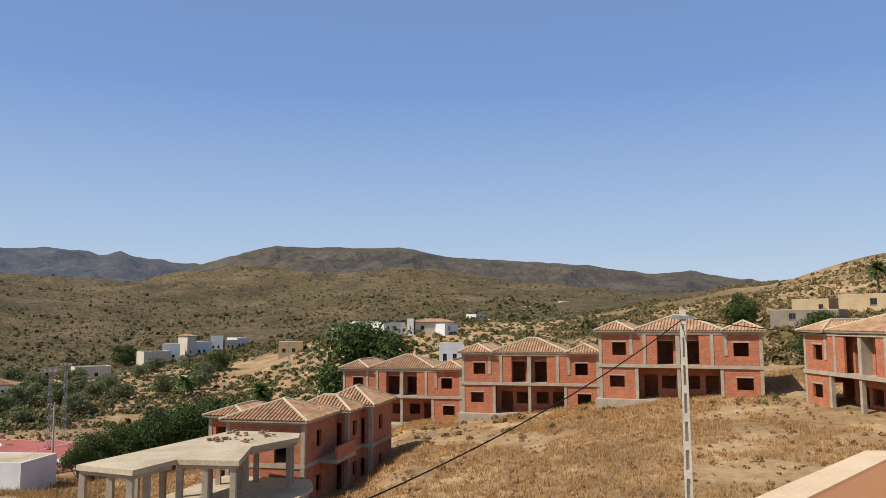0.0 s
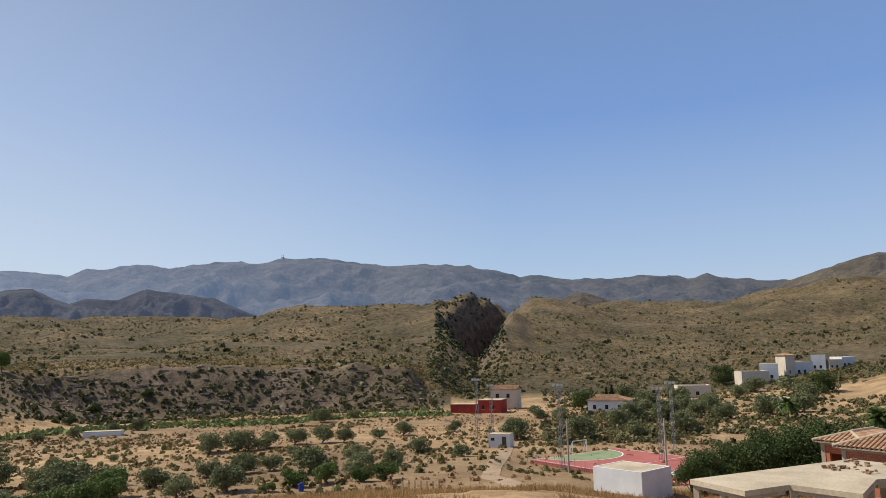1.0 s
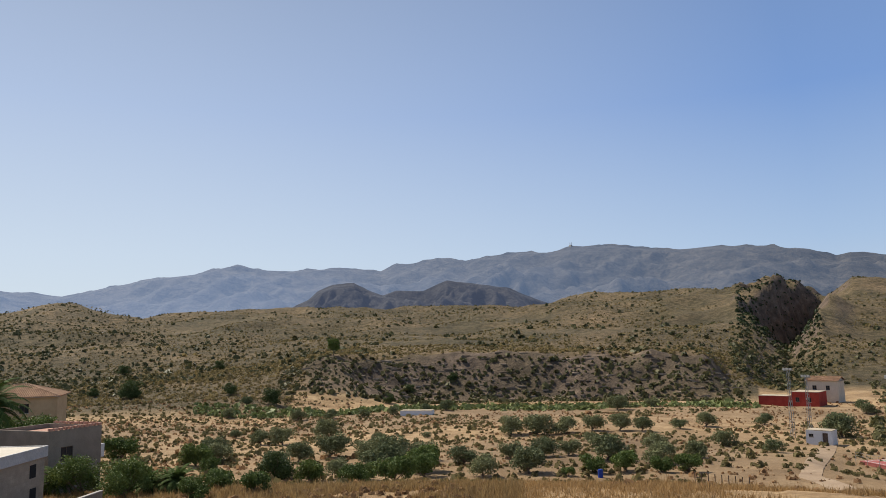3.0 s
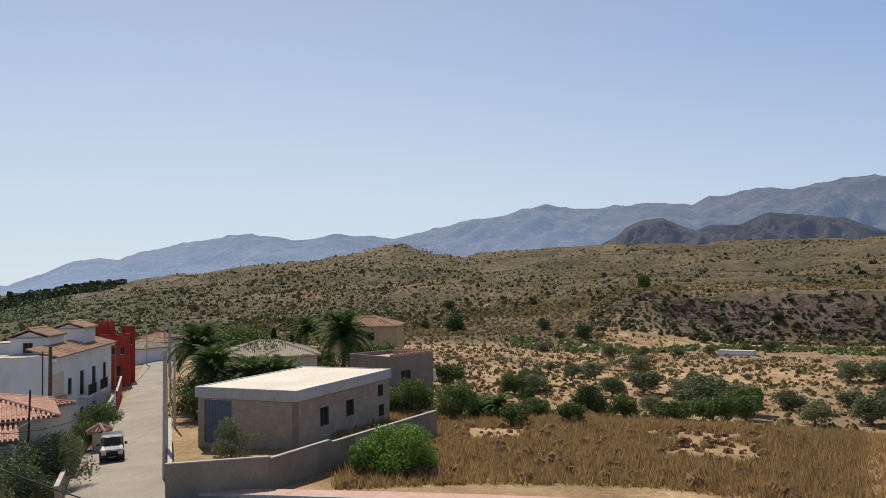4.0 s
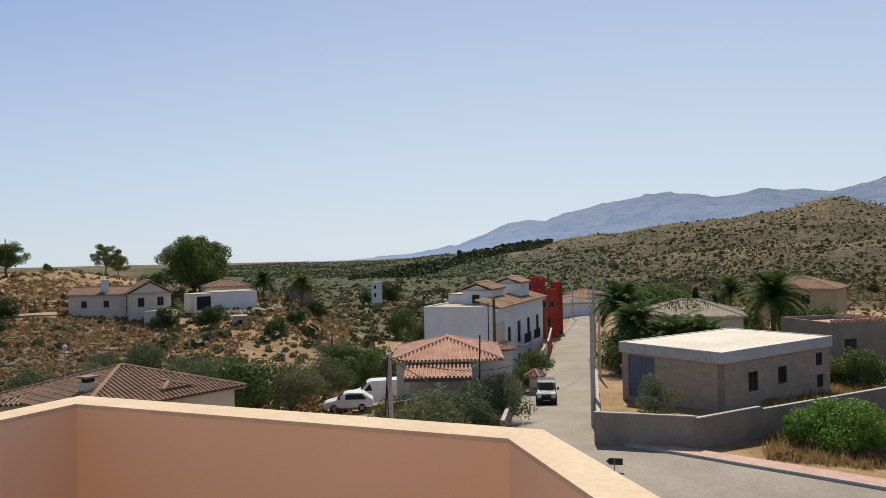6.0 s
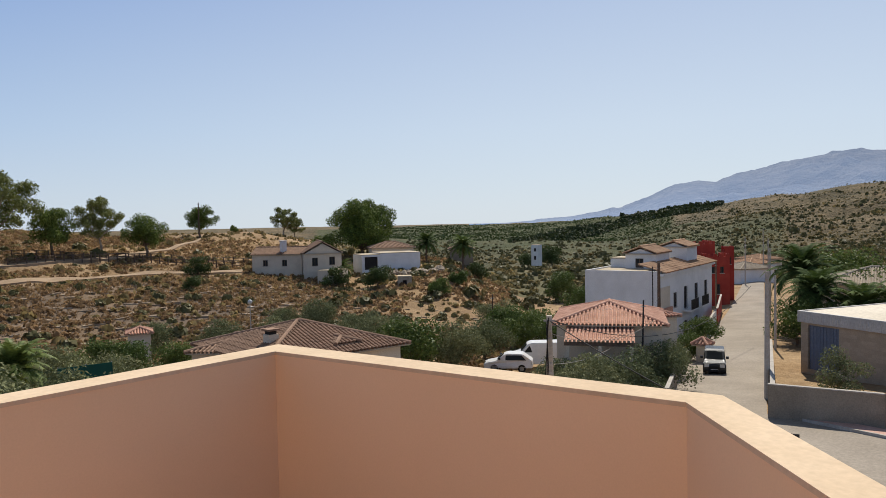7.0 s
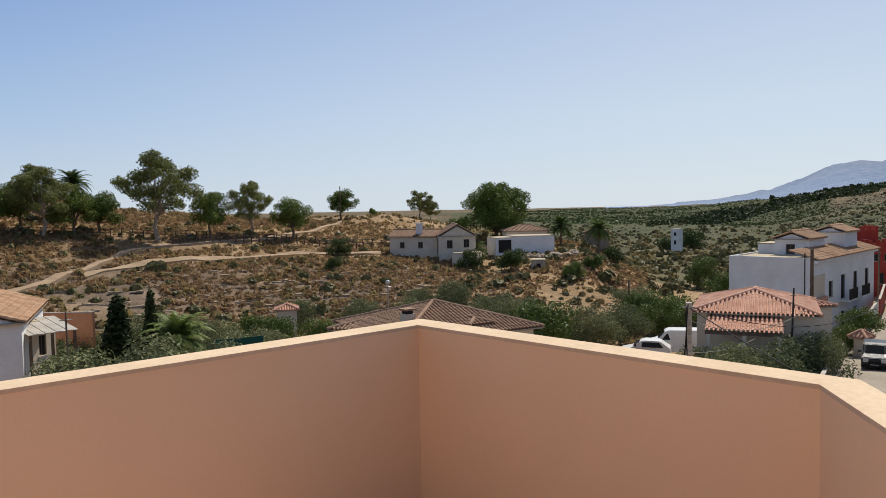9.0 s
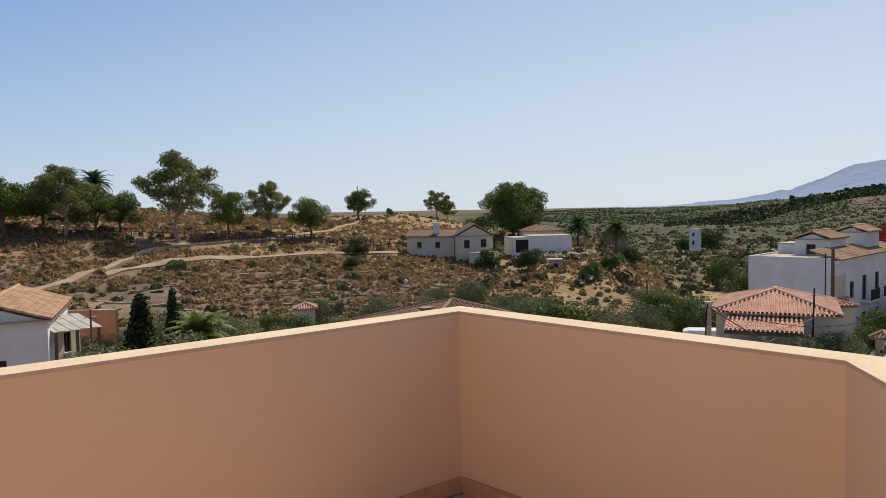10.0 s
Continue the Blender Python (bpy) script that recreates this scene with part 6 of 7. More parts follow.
GROVE_EAST = [(38.1, 145, 6.1), (33.3, 144, 6.6), (29.3, 152, 5.0), (30.5, 175, 6.0), (25.9, 160, 6.8), (22.1, 256, 5.9), (24.0, 233, 6.3), (25.0, 207, 6.3), (23.1, 194, 5.9), (28.6, 218, 5.9), (27.4, 197, 5.3), (34.8, 196, 4.5),
              (36.5, 201, 4.6), (18.6, 258, 7.9), (17.8, 234, 7.2), (29.5, 187, 7.0), (26.9, 188, 7.0), (25.8, 220, 7.2), (24.1, 215, 7.0), (26.3, 253, 7.3), (28.4, 235, 7.8), (21.0, 273, 7.9), (18.0, 207, 6.9), (20.3, 205, 7.7), (29.9, 256, 8.0)]
for az, r, w in GROVE_NEAR + GROVE_FAR + GROVE_EAST:
    plant(OLIVES, az, r, w / 4.0, RND, sz=w / 4.0 * RND.uniform(0.8, 1.0))
for az, r, w in [(75.8, 87, 3.7), (71.6, 88, 3.2), (67.3, 90, 4.2), (83.8, 100, 4.3), (82.9, 94, 2.9), (82.3, 80, 2.6), (88.3, 83, 3.5), (88.8, 105, 4.5), (52.4, 94, 3.6), (54.7, 93, 3.2), (49.8, 94, 2.9), (48.0, 95, 3.3), (56.5, 90, 1.6), (67.3, 95, 4.8),
                 (82.2, 64, 2.6), (79.6, 56, 2.4), (88.3, 64, 3.2), (83.9, 55, 2.4), (69.4, 76, 4.0), (72.5, 78, 3.4), (133.5, 108, 3.6), (132.0, 114, 3.2)]:
    plant(FIGS, az, r, w / 3.6, RND)
for az, r, w in [(78.5, 228, 6.5), (88.2, 252, 7.0), (90.6, 266, 3.6), (88.7, 345, 5.3), (82.3, 336, 5.2), (69.8, 240, 4.2), (68.2, 262, 4.0), (65.0, 268, 4.0), (33.1, 232, 8.0), (23.1, 314, 10), (16.7, 251, 8.7), (78.1, 86, 4.2),
                 (151.5, 123, 4.0), (151.9, 107, 2.8), (141.4, 114, 4.0), (138.2, 112, 4.4), (130.5, 141, 4.3), (124.8, 300, 11), (126.5, 271, 8), (-22.0, 138, 7.0), (-19.4, 128, 5.0), (81.5, 244, 5.0), (88.3, 250, 6.0)]:
    plant(DARKS, az, r, w / 5.0, RND)
# green trees round the brick houses and the hedge of the sports ground
BROADS = [broad_tree("broadleaf_tree", "large dark green broadleaf tree behind brick houses", "tree", 9.0, 9.5, M_OLIVEDARK, M_BARK, 90 + k, 12000, 0.36, lumps=24, lump=(0.19, 0.28), group="village trees", base=0.18, trunk_r=0.28) for k in range(2)]
for az, r, s in ((5.4, 112, 1.7), (7.2, 116, 0.85), (8.3, 100, 0.6), (3.6, 118, 0.9), (12.2, 104, 0.62), (10.2, 108, 0.62), (14.0, 96, 0.55), (-27.5, 88, 0.7)):
    plant(BROADS, az, r, s, RND)
HEDGE = [broad_tree("hedge_tree", "clipped dense green hedge tree along a sports ground", "hedge", 5.0, 5.2, M_OLIVEDARK, M_BARK, 100 + k, 5500, 0.2, lumps=14, group="hedge", base=0.05) for k in range(2)]
for k in range(11):
    plant(HEDGE, 25.6 - k * 0.95, 82 + k * 1.0, 0.8 + 0.065 * k + 0.06 * (k % 3), RND)
# pines, eucalyptus and palms on the far bank
PINES = [broad_tree("pine_tree", "dark green umbrella pine on the dry hillside", "pine tree", 8.0, 8.0, M_PINE, M_BARK, 110 + k, 9000, 0.27, lumps=26, flat=0.2, group="hillside pines", base=0.24, lump=(0.11, 0.19), trunk_r=0.22) for k in range(3)]
for az, r, w, h in ((170.0, 134, 8.5, 7.8), (175.4, 134, 11, 10.0), (138.9, 152, 6.5, 5.5), (142.2, 149, 6.0, 4.6), (168.3, 136, 9.0, 7.6), (160.9, 135, 7.5, 9.0), (155.0, 137, 8.0, 8.0), (151.2, 172, 8.0, 7.4), (175.5, 140, 11, 7.2), (178.5, 140, 10, 7.5), (148.8, 200, 2.6, 3.0), (173.3, 138, 10, 9.5), (74.0, 284, 5.5, 7.2)):
    plant(PINES, az, r, w / 8.0, RND, sz=h / 8.2)
setp(broad_tree("pine_tree", "great dense umbrella pine towering beside white farm sheds", "pine tree", 12.0, 14.5, M_PINE, M_BARK, 119, 24000, 0.36, lumps=44, flat=0.2, group="hillside pines", base=0.1, lump=(0.10, 0.16), trunk_r=0.35), *pol(139.2, 150), 1.0, sz=1.05)
EUCS = [broad_tree("eucalyptus_tree", "tall airy eucalyptus with pale trunk on the hillside", "eucalyptus tree", 14.0, 12.0, M_EUC, M_PALEBARK, 120 + k, 13000, 0.3, lumps=42, group="hillside eucalyptus", base=0.24, lump=(0.06, 0.13), trunk_r=0.28) for k in range(2)]
for az, r, w, h in ((164.5, 131, 14.6, 15.6), (171.9, 133, 12, 12.2), (158.0, 137, 8.6, 10.8), (145.2, 190, 8, 8), (144.4, 192, 6, 6)):
    plant(EUCS, az, r, w / 12.0, RND, sz=h / 13.5)
PALMS = [palm_tree("palm_tree", "date palm with a shaggy crown of arching fronds", 6.0, 3.2, 130 + k, 56, "palms") for k in range(2)]
for az, r, h, s in ((96.8, 92, 7.0, 1.4), (107.3, 78, 6.0, 1.2), (106.3, 72, 4.4, 1.05), (103.6, 70, 3.2, 1.2), (101.4, 69, 3.2, 1.1), (105.8, 74, 1.4, 0.8), (99.6, 118, 7, 1.0), (169.9, 150, 6.4, 1.15), (160.9, 160, 3.6, 0.7), (131.6, 140, 4.6, 1.0), (134.4, 142, 3.6, 0.95),
                    (141.0, 124, 1.2, 0.8), (115.1, 108, 6.0, 0.9), (2.3, 118, 6.5, 1.0), (0.4, 120, 3.2, 0.8), (19.0, 190, 3, 1.0), (92.0, 84, 3.0, 0.8), (-30.6, 175, 5.0, 0.9), (13.6, 150, 3.5, 1.0), (92.7, 68, 1.2, 0.6), (86.8, 62, 0.9, 0.45), (85.6, 61, 0.9, 0.45), (84.9, 60, 1.1, 0.5), (104.6, 75, 0.8, 0.9), (94.8, 95, 2.5, 0.9)):
    x, y = pol(az, r)
    plant(PALMS, az, r, s, RND, sz=s, dz=h - 6.0 * s)
setp(palm_tree("fan_palm", "young fan palm with broad green fronds in a garden", 3.6, 2.3, 150, 60, mat=M_GREEN), *pol(163.6, 45), 1.0)
cyp = cypress(5, 4.0)
setp(cyp, *pol(102.0, 96), 1.0)
for az, r, s, sz in ((165.4, 46.0, 1.3, 1.6), (167.6, 47.0, 2.3, 1.5)):
    copy_thing(cyp, pose(*pol(az, r), gz(*pol(az, r)), 0, 0, 60) @ Matrix.Diagonal((s, s, sz, 1)))
for az, r, s in ((27.9, 240, 1.5), (31.3, 240, 1.6), (30.9, 240, 1.8), (102.0, 96, 1.9), (100.7, 94, 1.7)):
    copy_thing(cyp, pose(*pol(az, r), gz(*pol(az, r)), 0, 0, az * 7) @ Matrix.Diagonal((s, s, s, 1)))
# big street-side bushes
setp(broad_tree("bright_bush", "large bright green feathery bush on dry grass", "bush", 2.5, 4.4, M_LIME, M_BARK, 160, 12000, 0.13, lumps=16, base=0.02, trunk_r=0.06), *pol(92.4, 39.8), 1.0)
setp(broad_tree("bright_bush", "smaller bright green feathery bush on dry grass", "bush", 1.5, 2.0, M_LIME, M_BARK, 161, 4500, 0.13, lumps=9, base=0.02, trunk_r=0.05), *pol(95.3, 40.2), 1.0)
setp(broad_tree("sapling", "thin grey-green sapling in the warehouse yard", "tree", 3.2, 2.8, M_OLIVE, M_BARK, 162, 2600, 0.13, lumps=10, base=0.12, trunk_r=0.05), *pol(104.9, 44), 1.0)
BIGOL = [broad_tree("garden_olive", "dense grey-green olive beside the street", "olive tree", 4.2, 5.2, M_OLIVE, M_BARK, 170 + k, 6500, 0.18, lumps=16, group="garden olives", base=0.1, trunk_r=0.16) for k in range(2)]
for az, r, s in ((119.6, 41.5, 0.95), (122.3, 38.5, 0.85), (117.0, 46, 0.85), (116.6, 52, 0.75), (125.5, 37, 0.6), (132.5, 58, 0.95), (130.0, 66, 0.9), (146.0, 70, 0.9), (150.0, 72, 0.8), (142.0, 72, 0.9), (138.5, 68, 1.0), (124.5, 44, 0.7),
                (165.5, 35, 0.9), (168.5, 34, 0.95), (162.5, 36, 0.85), (171.0, 33, 0.8), (159.8, 37, 0.75), (167.0, 33, 0.8), (164.0, 33, 0.8), (157.0, 40, 0.7), (142.8, 86, 0.9), (139.7, 82, 0.9), (137.1, 82, 0.7), (145.5, 86, 0.7), (155.0, 74, 0.9), (129.0, 92, 1.0), (170.2, 49, 0.8), (166.2, 53, 0.85), (161.2, 51, 0.8), (158.4, 54, 0.75), (156.0, 50, 0.7), (163.4, 57, 0.85), (172.4, 62, 0.8)):
    plant(BIGOL, az, r, s * (0.92 if az < 127 else 1.24 if az > 155 else 1.02), RND)
LUSH = [broad_tree("garden_tree", "leafy bright green garden tree behind houses", "tree", 4.0, 4.6, M_GREEN, M_BARK, 180 + k, 4800, 0.19, lumps=15, group="garden trees", base=0.12) for k in range(2)]
for az, r, s in ((135.8, 56, 1.25), (114.0, 66, 0.7), (114.9, 60, 0.5), (126.4, 74, 1.15), (128.3, 78, 1.2), (124.8, 70, 1.0), (137.6, 44.5, 0.55), (156.3, 60, 0.8), (153.0, 58, 0.8), (160.5, 56, 0.8), (166.8, 55, 0.9), (158.0, 62, 0.8), (107.6, 70, 1.0), (170.3, 44.5, 0.6), (103.0, 88, 1.6), (101.4, 90, 1.5), (95.4, 100, 1.4), (93.8, 102, 1.3),
                (91.2, 66, 0.8), (88.4, 60, 0.75), (119.5, 100, 1.2), (122.5, 110, 1.3), (104.6, 96, 1.9), (106.0, 92, 1.3), (98.6, 100, 1.2), (117.4, 150, 1.6), (124.0, 140, 1.4)):
    plant(LUSH, az, r, s * (1.05 if az > 118 else 1.1), RND)

# countless scrub, weeds and straw
HILL_TRACKS = [[(176, 95), (172, 104), (169, 114), (166.4, 124), (164, 129.5), (160, 133), (156.8, 137), (153.5, 150), (151.2, 166)], [(169.5, 107), (166.9, 111), (161, 118), (154.9, 126), (148.3, 127)]]


def off_track(a, r, x, y):
    """Away from the two tracks across the slope."""
    ok = np.ones(np.shape(a), bool)
    for t in HILL_TRACKS:
        mid = np.interp(-np.asarray(a), [-p[0] for p in t], [p[1] for p in t], left=-99, right=-99) - 1.8
        ok &= np.abs(r - mid) > 2.6
    return ok


def on_hill(a, r, x, y):
    return (swell(x, y, 60, 12) + 0.8 * swell(x, y, 22, 13) > -0.35) & ~((a > 38.5) & (a < 44) & (r > 480))


scatter("hill_scrub", "low olive-brown scrub dotted over the dry hills", field(60000, (-34, 112), (283, 900), (0.5, 1.2), 1, on_hill), M_SCRUB, 1, 4)
scatter("dark_scrub", "dark green shrubs dotted over the dry hills", field(7500, (-12, 113), (283, 900), (0.9, 2.5), 2, on_hill), M_DARKSCRUB, 2, 9, leaf=0.8)
scatter("south_slope_scrub", "grey-brown scrub thick on the shaded valley side", field(9000, (86, 119), (262, 860), (0.7, 1.6), 32, lambda a, r, x, y: swell(x, y, 45, 38) > -0.45), M_DARKSCRUB, 32, 5)
scatter("foot_scrub", "dry olive-brown scrub at the foot of the hills", field(3600, (76, 118), (232, 290), (0.5, 1.5), 48), M_SCRUB, 48, 9, leaf=0.6)
scatter("shelf_scrub", "olive-brown scrub over the flat land above the bank", field(3600, (44, 88), (283, 350), (0.4, 1.2), 47), M_SCRUB, 47, 6)
scatter("bank_scrub", "dark scrub clinging to the eroded bank", field(1800, (43.5, 78), (242, 279), (0.5, 1.7), 3), M_DARKSCRUB, 3, 8)
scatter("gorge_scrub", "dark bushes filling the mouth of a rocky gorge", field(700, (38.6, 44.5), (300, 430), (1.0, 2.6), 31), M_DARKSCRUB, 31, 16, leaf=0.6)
# darkest leaf colour, added to put the gorge's shadow onto its walls
scatter("cliff_scrub", "dark bushes added to stand in for shade on the gorge walls", field(2200, (38.7, 44.0), (420, 700), (0.8, 2.2), 49), M_CYPRESS, 49, 10, leaf=0.7)
scatter("slope_scrub", "grey-brown scrub over the terraced slope", field(21000, (128, 181), (50, 165), (0.45, 1.2), 4, lambda a, r, x, y: (swell(x, y, 14, 14) > np.where(a > 142, -0.65, 0.1)) & off_track(a, r, x, y)), M_DRYSCRUB, 4, 17, leaf=0.30)
scatter("slope_weeds", "grey-green low weeds over the terraced slope", field(3200, (128, 181), (50, 190), (0.5, 1.4), 14, off_track), M_SCRUB, 14, 12, leaf=0.5)
scatter("slope_bushes", "darker bushes over the terraced slope", field(330, (140, 181), (54, 150), (0.9, 2.0), 5, off_track), M_DARKSCRUB, 5, 60, leaf=0.32)
scatter("bank_bushes", "rounded bushes over the earthen bank below the farm", field(330, (121, 143), (72, 165), (1.0, 2.6), 46), M_DARKSCRUB, 46, 46, leaf=0.3)
scatter("village_scrub", "green garden bushes round the valley houses", field(8000, (-16, 36), (105, 330), (0.8, 2.5), 6, lambda a, r, x, y: (np.hypot(x + 54.5, y - 99) > 25) & (swell(x, y, 24, 45) > -0.55)), M_DARKSCRUB, 6, 26, leaf=0.3)
scatter("upland_scrub", "dry scrub over the terraced hillside by the grey house", field(5200, (-36, -8), (92, 260), (0.5, 1.5), 16), M_SCRUB, 16, 8, leaf=0.65)
scatter("valley_weeds", "dry weeds between the orchard trees", field(9000, (24, 104), (62, 240), (0.25, 0.8), 7, lambda a, r, x, y: swell(x, y, 18, 15) > -0.25), M_DRYSCRUB, 7, 6, leaf=0.7)
scatter("valley_green", "low olive-green weeds between the orchard trees", field(9000, (24, 106), (62, 240), (0.4, 1.3), 17, lambda a, r, x, y: swell(x, y, 26, 16) + 0.5 * swell(x, y, 60, 44) > -0.1), M_SCRUB, 17, 12, leaf=0.5)
scatter("reed_bed", "light green reeds along the foot of the bank", field(3200, (43, 84), (196, 236), (0.7, 1.5), 8, lambda a, r, x, y: (np.abs(r - 218 - 6 * np.sin(a * 0.3)) < 9)), M_REED, 8, 6)
scatter("ridge_pines", "dark line of pine wood along the ridge", field(900, (112.3, 119.5), (840, 905), (2.0, 3.8), 9), M_CYPRESS, 9, 9, lean=1.8)
scatter("valley_wood", "dark wood in the valley below the orchards", field(7500, (113, 128), (560, 880), (1.6, 3.4), 10, lambda a, r, x, y: np.abs(r - np.interp(a, [108, 113, 118, 123, 128], [700, 780, 830, 700, 590])) < np.interp(a, [108, 118, 128], [60, 75, 35])), M_CYPRESS, 10, 8, lean=1.4)
scatter("orchard_rows", "rows of green orchard trees on a distant slope", field(26000, (116, 141), (610, 905), (0.9, 1.5), 11, lambda a, r, x, y: np.abs(((x * 0.6 + y * 0.8) % 9) - 4.5) < 2.4), M_OLIVEDARK, 11, 4)
scatter("valley_floor_bushes", "mixed bushes on the valley floor beyond the village", field(1300, (100, 134), (150, 520), (1.0, 2.8), 12), M_SCRUB, 12, 26, leaf=0.35)
scatter("valley_floor_trees", "green bushes on the valley floor beyond the village", field(1700, (100, 136), (170, 600), (1.6, 3.6), 18), M_DARKSCRUB, 18, 34, leaf=0.4)


def straw(name, label, spots, h, seed, mat=None):
    """Thin leaning blades of dry grass in tufts, one mesh."""
    rnd = np.random.RandomState(seed)
    sp = np.array(spots)
    n, k = len(sp), 6
    z = ground_z(sp[:, 0], sp[:, 1])
    c = np.concatenate([sp[:, :2], z[:, None]], 1)[:, None, :] + np.concatenate([rnd.normal(0, 0.16, (n, k, 2)), np.zeros((n, k, 1))], 2)
    up = np.concatenate([rnd.normal(0, 0.3, (n, k, 2)), np.ones((n, k, 1))], 2) * (sp[:, 2][:, None, None] * h * rnd.uniform(0.5, 1.2, (n, k, 1)))
    a = rnd.uniform(0, 6.28, (n, k, 1))
    side = np.concatenate([np.cos(a), np.sin(a), 0 * a], 2) * 0.024 * sp[:, 2][:, None, None]
    tri = np.stack([c - side, c + side, c + up], 2).reshape(-1, 3)
    me = bpy.data.meshes.new(name)
    me.vertices.add(len(tri))
    me.vertices.foreach_set("co", tri.ravel())
    me.loops.add(len(tri))
    me.loops.foreach_set("vertex_index", np.arange(len(tri)))
    me.polygons.add(len(tri) // 3)
    me.polygons.foreach_set("loop_start", np.arange(0, len(tri), 3))
    me.update(calc_edges=True)
    me.materials.append(mat or M_STRAW)
    return tagged(new(name, me), label, "grass", kind="stuff")


def off_road(a, r, x, y):
    return (x < -38.0) | (x > -16)


straw("field_grass", "tall dry golden grass over the building plots", field(52000, (-33, 24), (18, 90), (0.5, 1.1), 20, lambda a, r, x, y: swell(x, y, 9, 17) + 0.6 * swell(x, y, 3, 19) > -0.2), 0.26, 20)
straw("field_grass", "tall dry golden grass beside the pavement", field(36000, (60, 97.5), (36.5, 68), (0.5, 1.3), 21, lambda a, r, x, y: swell(x, y, 6, 18) + 0.6 * swell(x, y, 2.4, 19) > -0.55), 0.36, 21)
straw("field_grass", "dry golden grass at the edge of the valley", field(16000, (24, 60.3), (36, 84), (0.5, 1.3), 22, lambda a, r, x, y: (swell(x, y, 6, 18) + 0.6 * swell(x, y, 2.4, 19) > -0.45) & (x < -33.6 + (y - 6.7) * 0.26)), 0.36, 22)
straw("field_grass", "dry grass on the terraced slope", field(7000, (140, 180), (98, 170), (0.6, 1.3), 23, off_track), 0.5, 23)
scatter("field_weeds", "brown and green weeds in the dry field", field(2600, (-33, 24), (24, 90), (0.15, 0.5), 24), M_DRYSCRUB, 24, 18, leaf=0.34)
scatter("plot_weeds", "reddish dry weeds beside the pavement", field(900, (62, 97), (37, 60), (0.3, 0.9), 25), M_DRYSCRUB, 25, 26, leaf=0.4)
scatter("house_weeds", "green weeds growing beside brick houses", field(60, (-27, 2), (66, 80), (0.4, 1.1), 26), M_SCRUB, 26, 30, leaf=0.4)


def rock_shelves(name, label, n, az, r, size, seed):
    """Flat broken rock shelves breaking out of a slope, one mesh."""
    rnd = random.Random(seed)
    verts, faces = [], []
    for _ in range(n):
        a, rr = rnd.uniform(*az), rnd.uniform(*r)
        rr = round(rr / 3.1) * 3.1 + rnd.uniform(-0.35, 0.35) + 1.6 * math.sin(a * 0.9)
        if a > 100 and not off_track(a, rr, 0, 0):
            continue
        x, y = pol(a, rr)
        L, D, H = size * rnd.uniform(0.7, 2.6), size * rnd.uniform(0.4, 0.8), size * rnd.uniform(0.12, 0.4)
        m = pose(x, y, gz(x, y), rnd.uniform(-5, 5), rnd.uniform(-6, 6), a + rnd.uniform(-14, 14))
        b = len(verts)
        for sx, sy, sz in ((-1, -1, -1), (1, -1, -1), (1, 1, -1), (-1, 1, -1), (-1, -1, 1), (1, -1, 1), (1, 1, 1), (-1, 1, 1)):
            verts.append(m @ Vector((sx * L * rnd.uniform(0.8, 1.1), sy * D * rnd.uniform(0.7, 1.1), sz * H * rnd.uniform(0.7, 1.1))))
        faces += [tuple(b + i for i in f) for f in ((3, 2, 1, 0), (4, 5, 6, 7), (0, 1, 5, 4), (1, 2, 6, 5), (2, 3, 7, 6), (3, 0, 4, 7))]
    return tagged(raw(name, verts, faces, M_SHELF), label, "rocks", kind="stuff")


rock_shelves("rock_shelves", "flat brown rock shelves breaking out of the dry slope", 420, (143, 172), (80, 112), 0.4, 41)
rock_shelves("bank_rocks", "broken rocks on the eroded stream bank", 160, (127, 146), (82, 118), 0.35, 42)
rock_shelves("scarp_rocks", "pale rock bands along the eroded scarp", 220, (44, 78), (258, 282), 0.8, 43)


# ---- poles, wires and street things ----
def concrete_pole(x, y, base, top, w=0.16):
    """A tapered concrete power pole with recessed panels between rungs."""
    ob = thing("power_pole", "pale precast concrete power pole with recessed panels", "power pole", "concrete power poles")
    h = top - base
    bm = bmesh.new()
    n = 14
    for k in range(n):
        z0, z1 = h * k / n, h * (k + 1) / n
        a0, a1 = w * (1.7 - 0.8 * k / n), w * (1.7 - 0.8 * (k + 1) / n)
        for sx in (-1, 1):
            bm2 = [(sx * a0 - 0.05 * sx, z0), (sx * a0, z0), (sx * a1, z1), (sx * a1 - 0.05 * sx, z1)]
            lo = [bm.verts.new((p[0], -0.09, p[1])) for p in bm2]
            hi = [bm.verts.new((p[0], 0.09, p[1])) for p in bm2]
            bm.faces.new(lo)
            bm.faces.new(hi[::-1])
            for q in range(4):
                bm.faces.new((lo[q], hi[q], hi[(q + 1) % 4], lo[(q + 1) % 4]))
        box(bm, -a0 + 0.05, a0 - 0.05, -0.09, 0.09, z0, z0 + h / n * 0.3)
        box(bm, -a0 + 0.05, a0 - 0.05, -0.02, 0.02, z0 + h / n * 0.3, z1)
    bmesh.ops.recalc_face_normals(bm, faces=bm.faces)
    part("shaft", bm, M_POLE, ob)
    part("top_block", boxes((-w, w, -0.1, 0.1, h - 0.35, h + 0.02)), M_POLE, ob)
    part("bracket", boxes((-0.25, 0.25, -0.13, -0.1, h - 0.22, h - 0.14)), M_STEEL, ob)
    ob.matrix_basis = pose(x, y, base, 0, 0, math.degrees(math.atan2(-x, y)))
    return ob


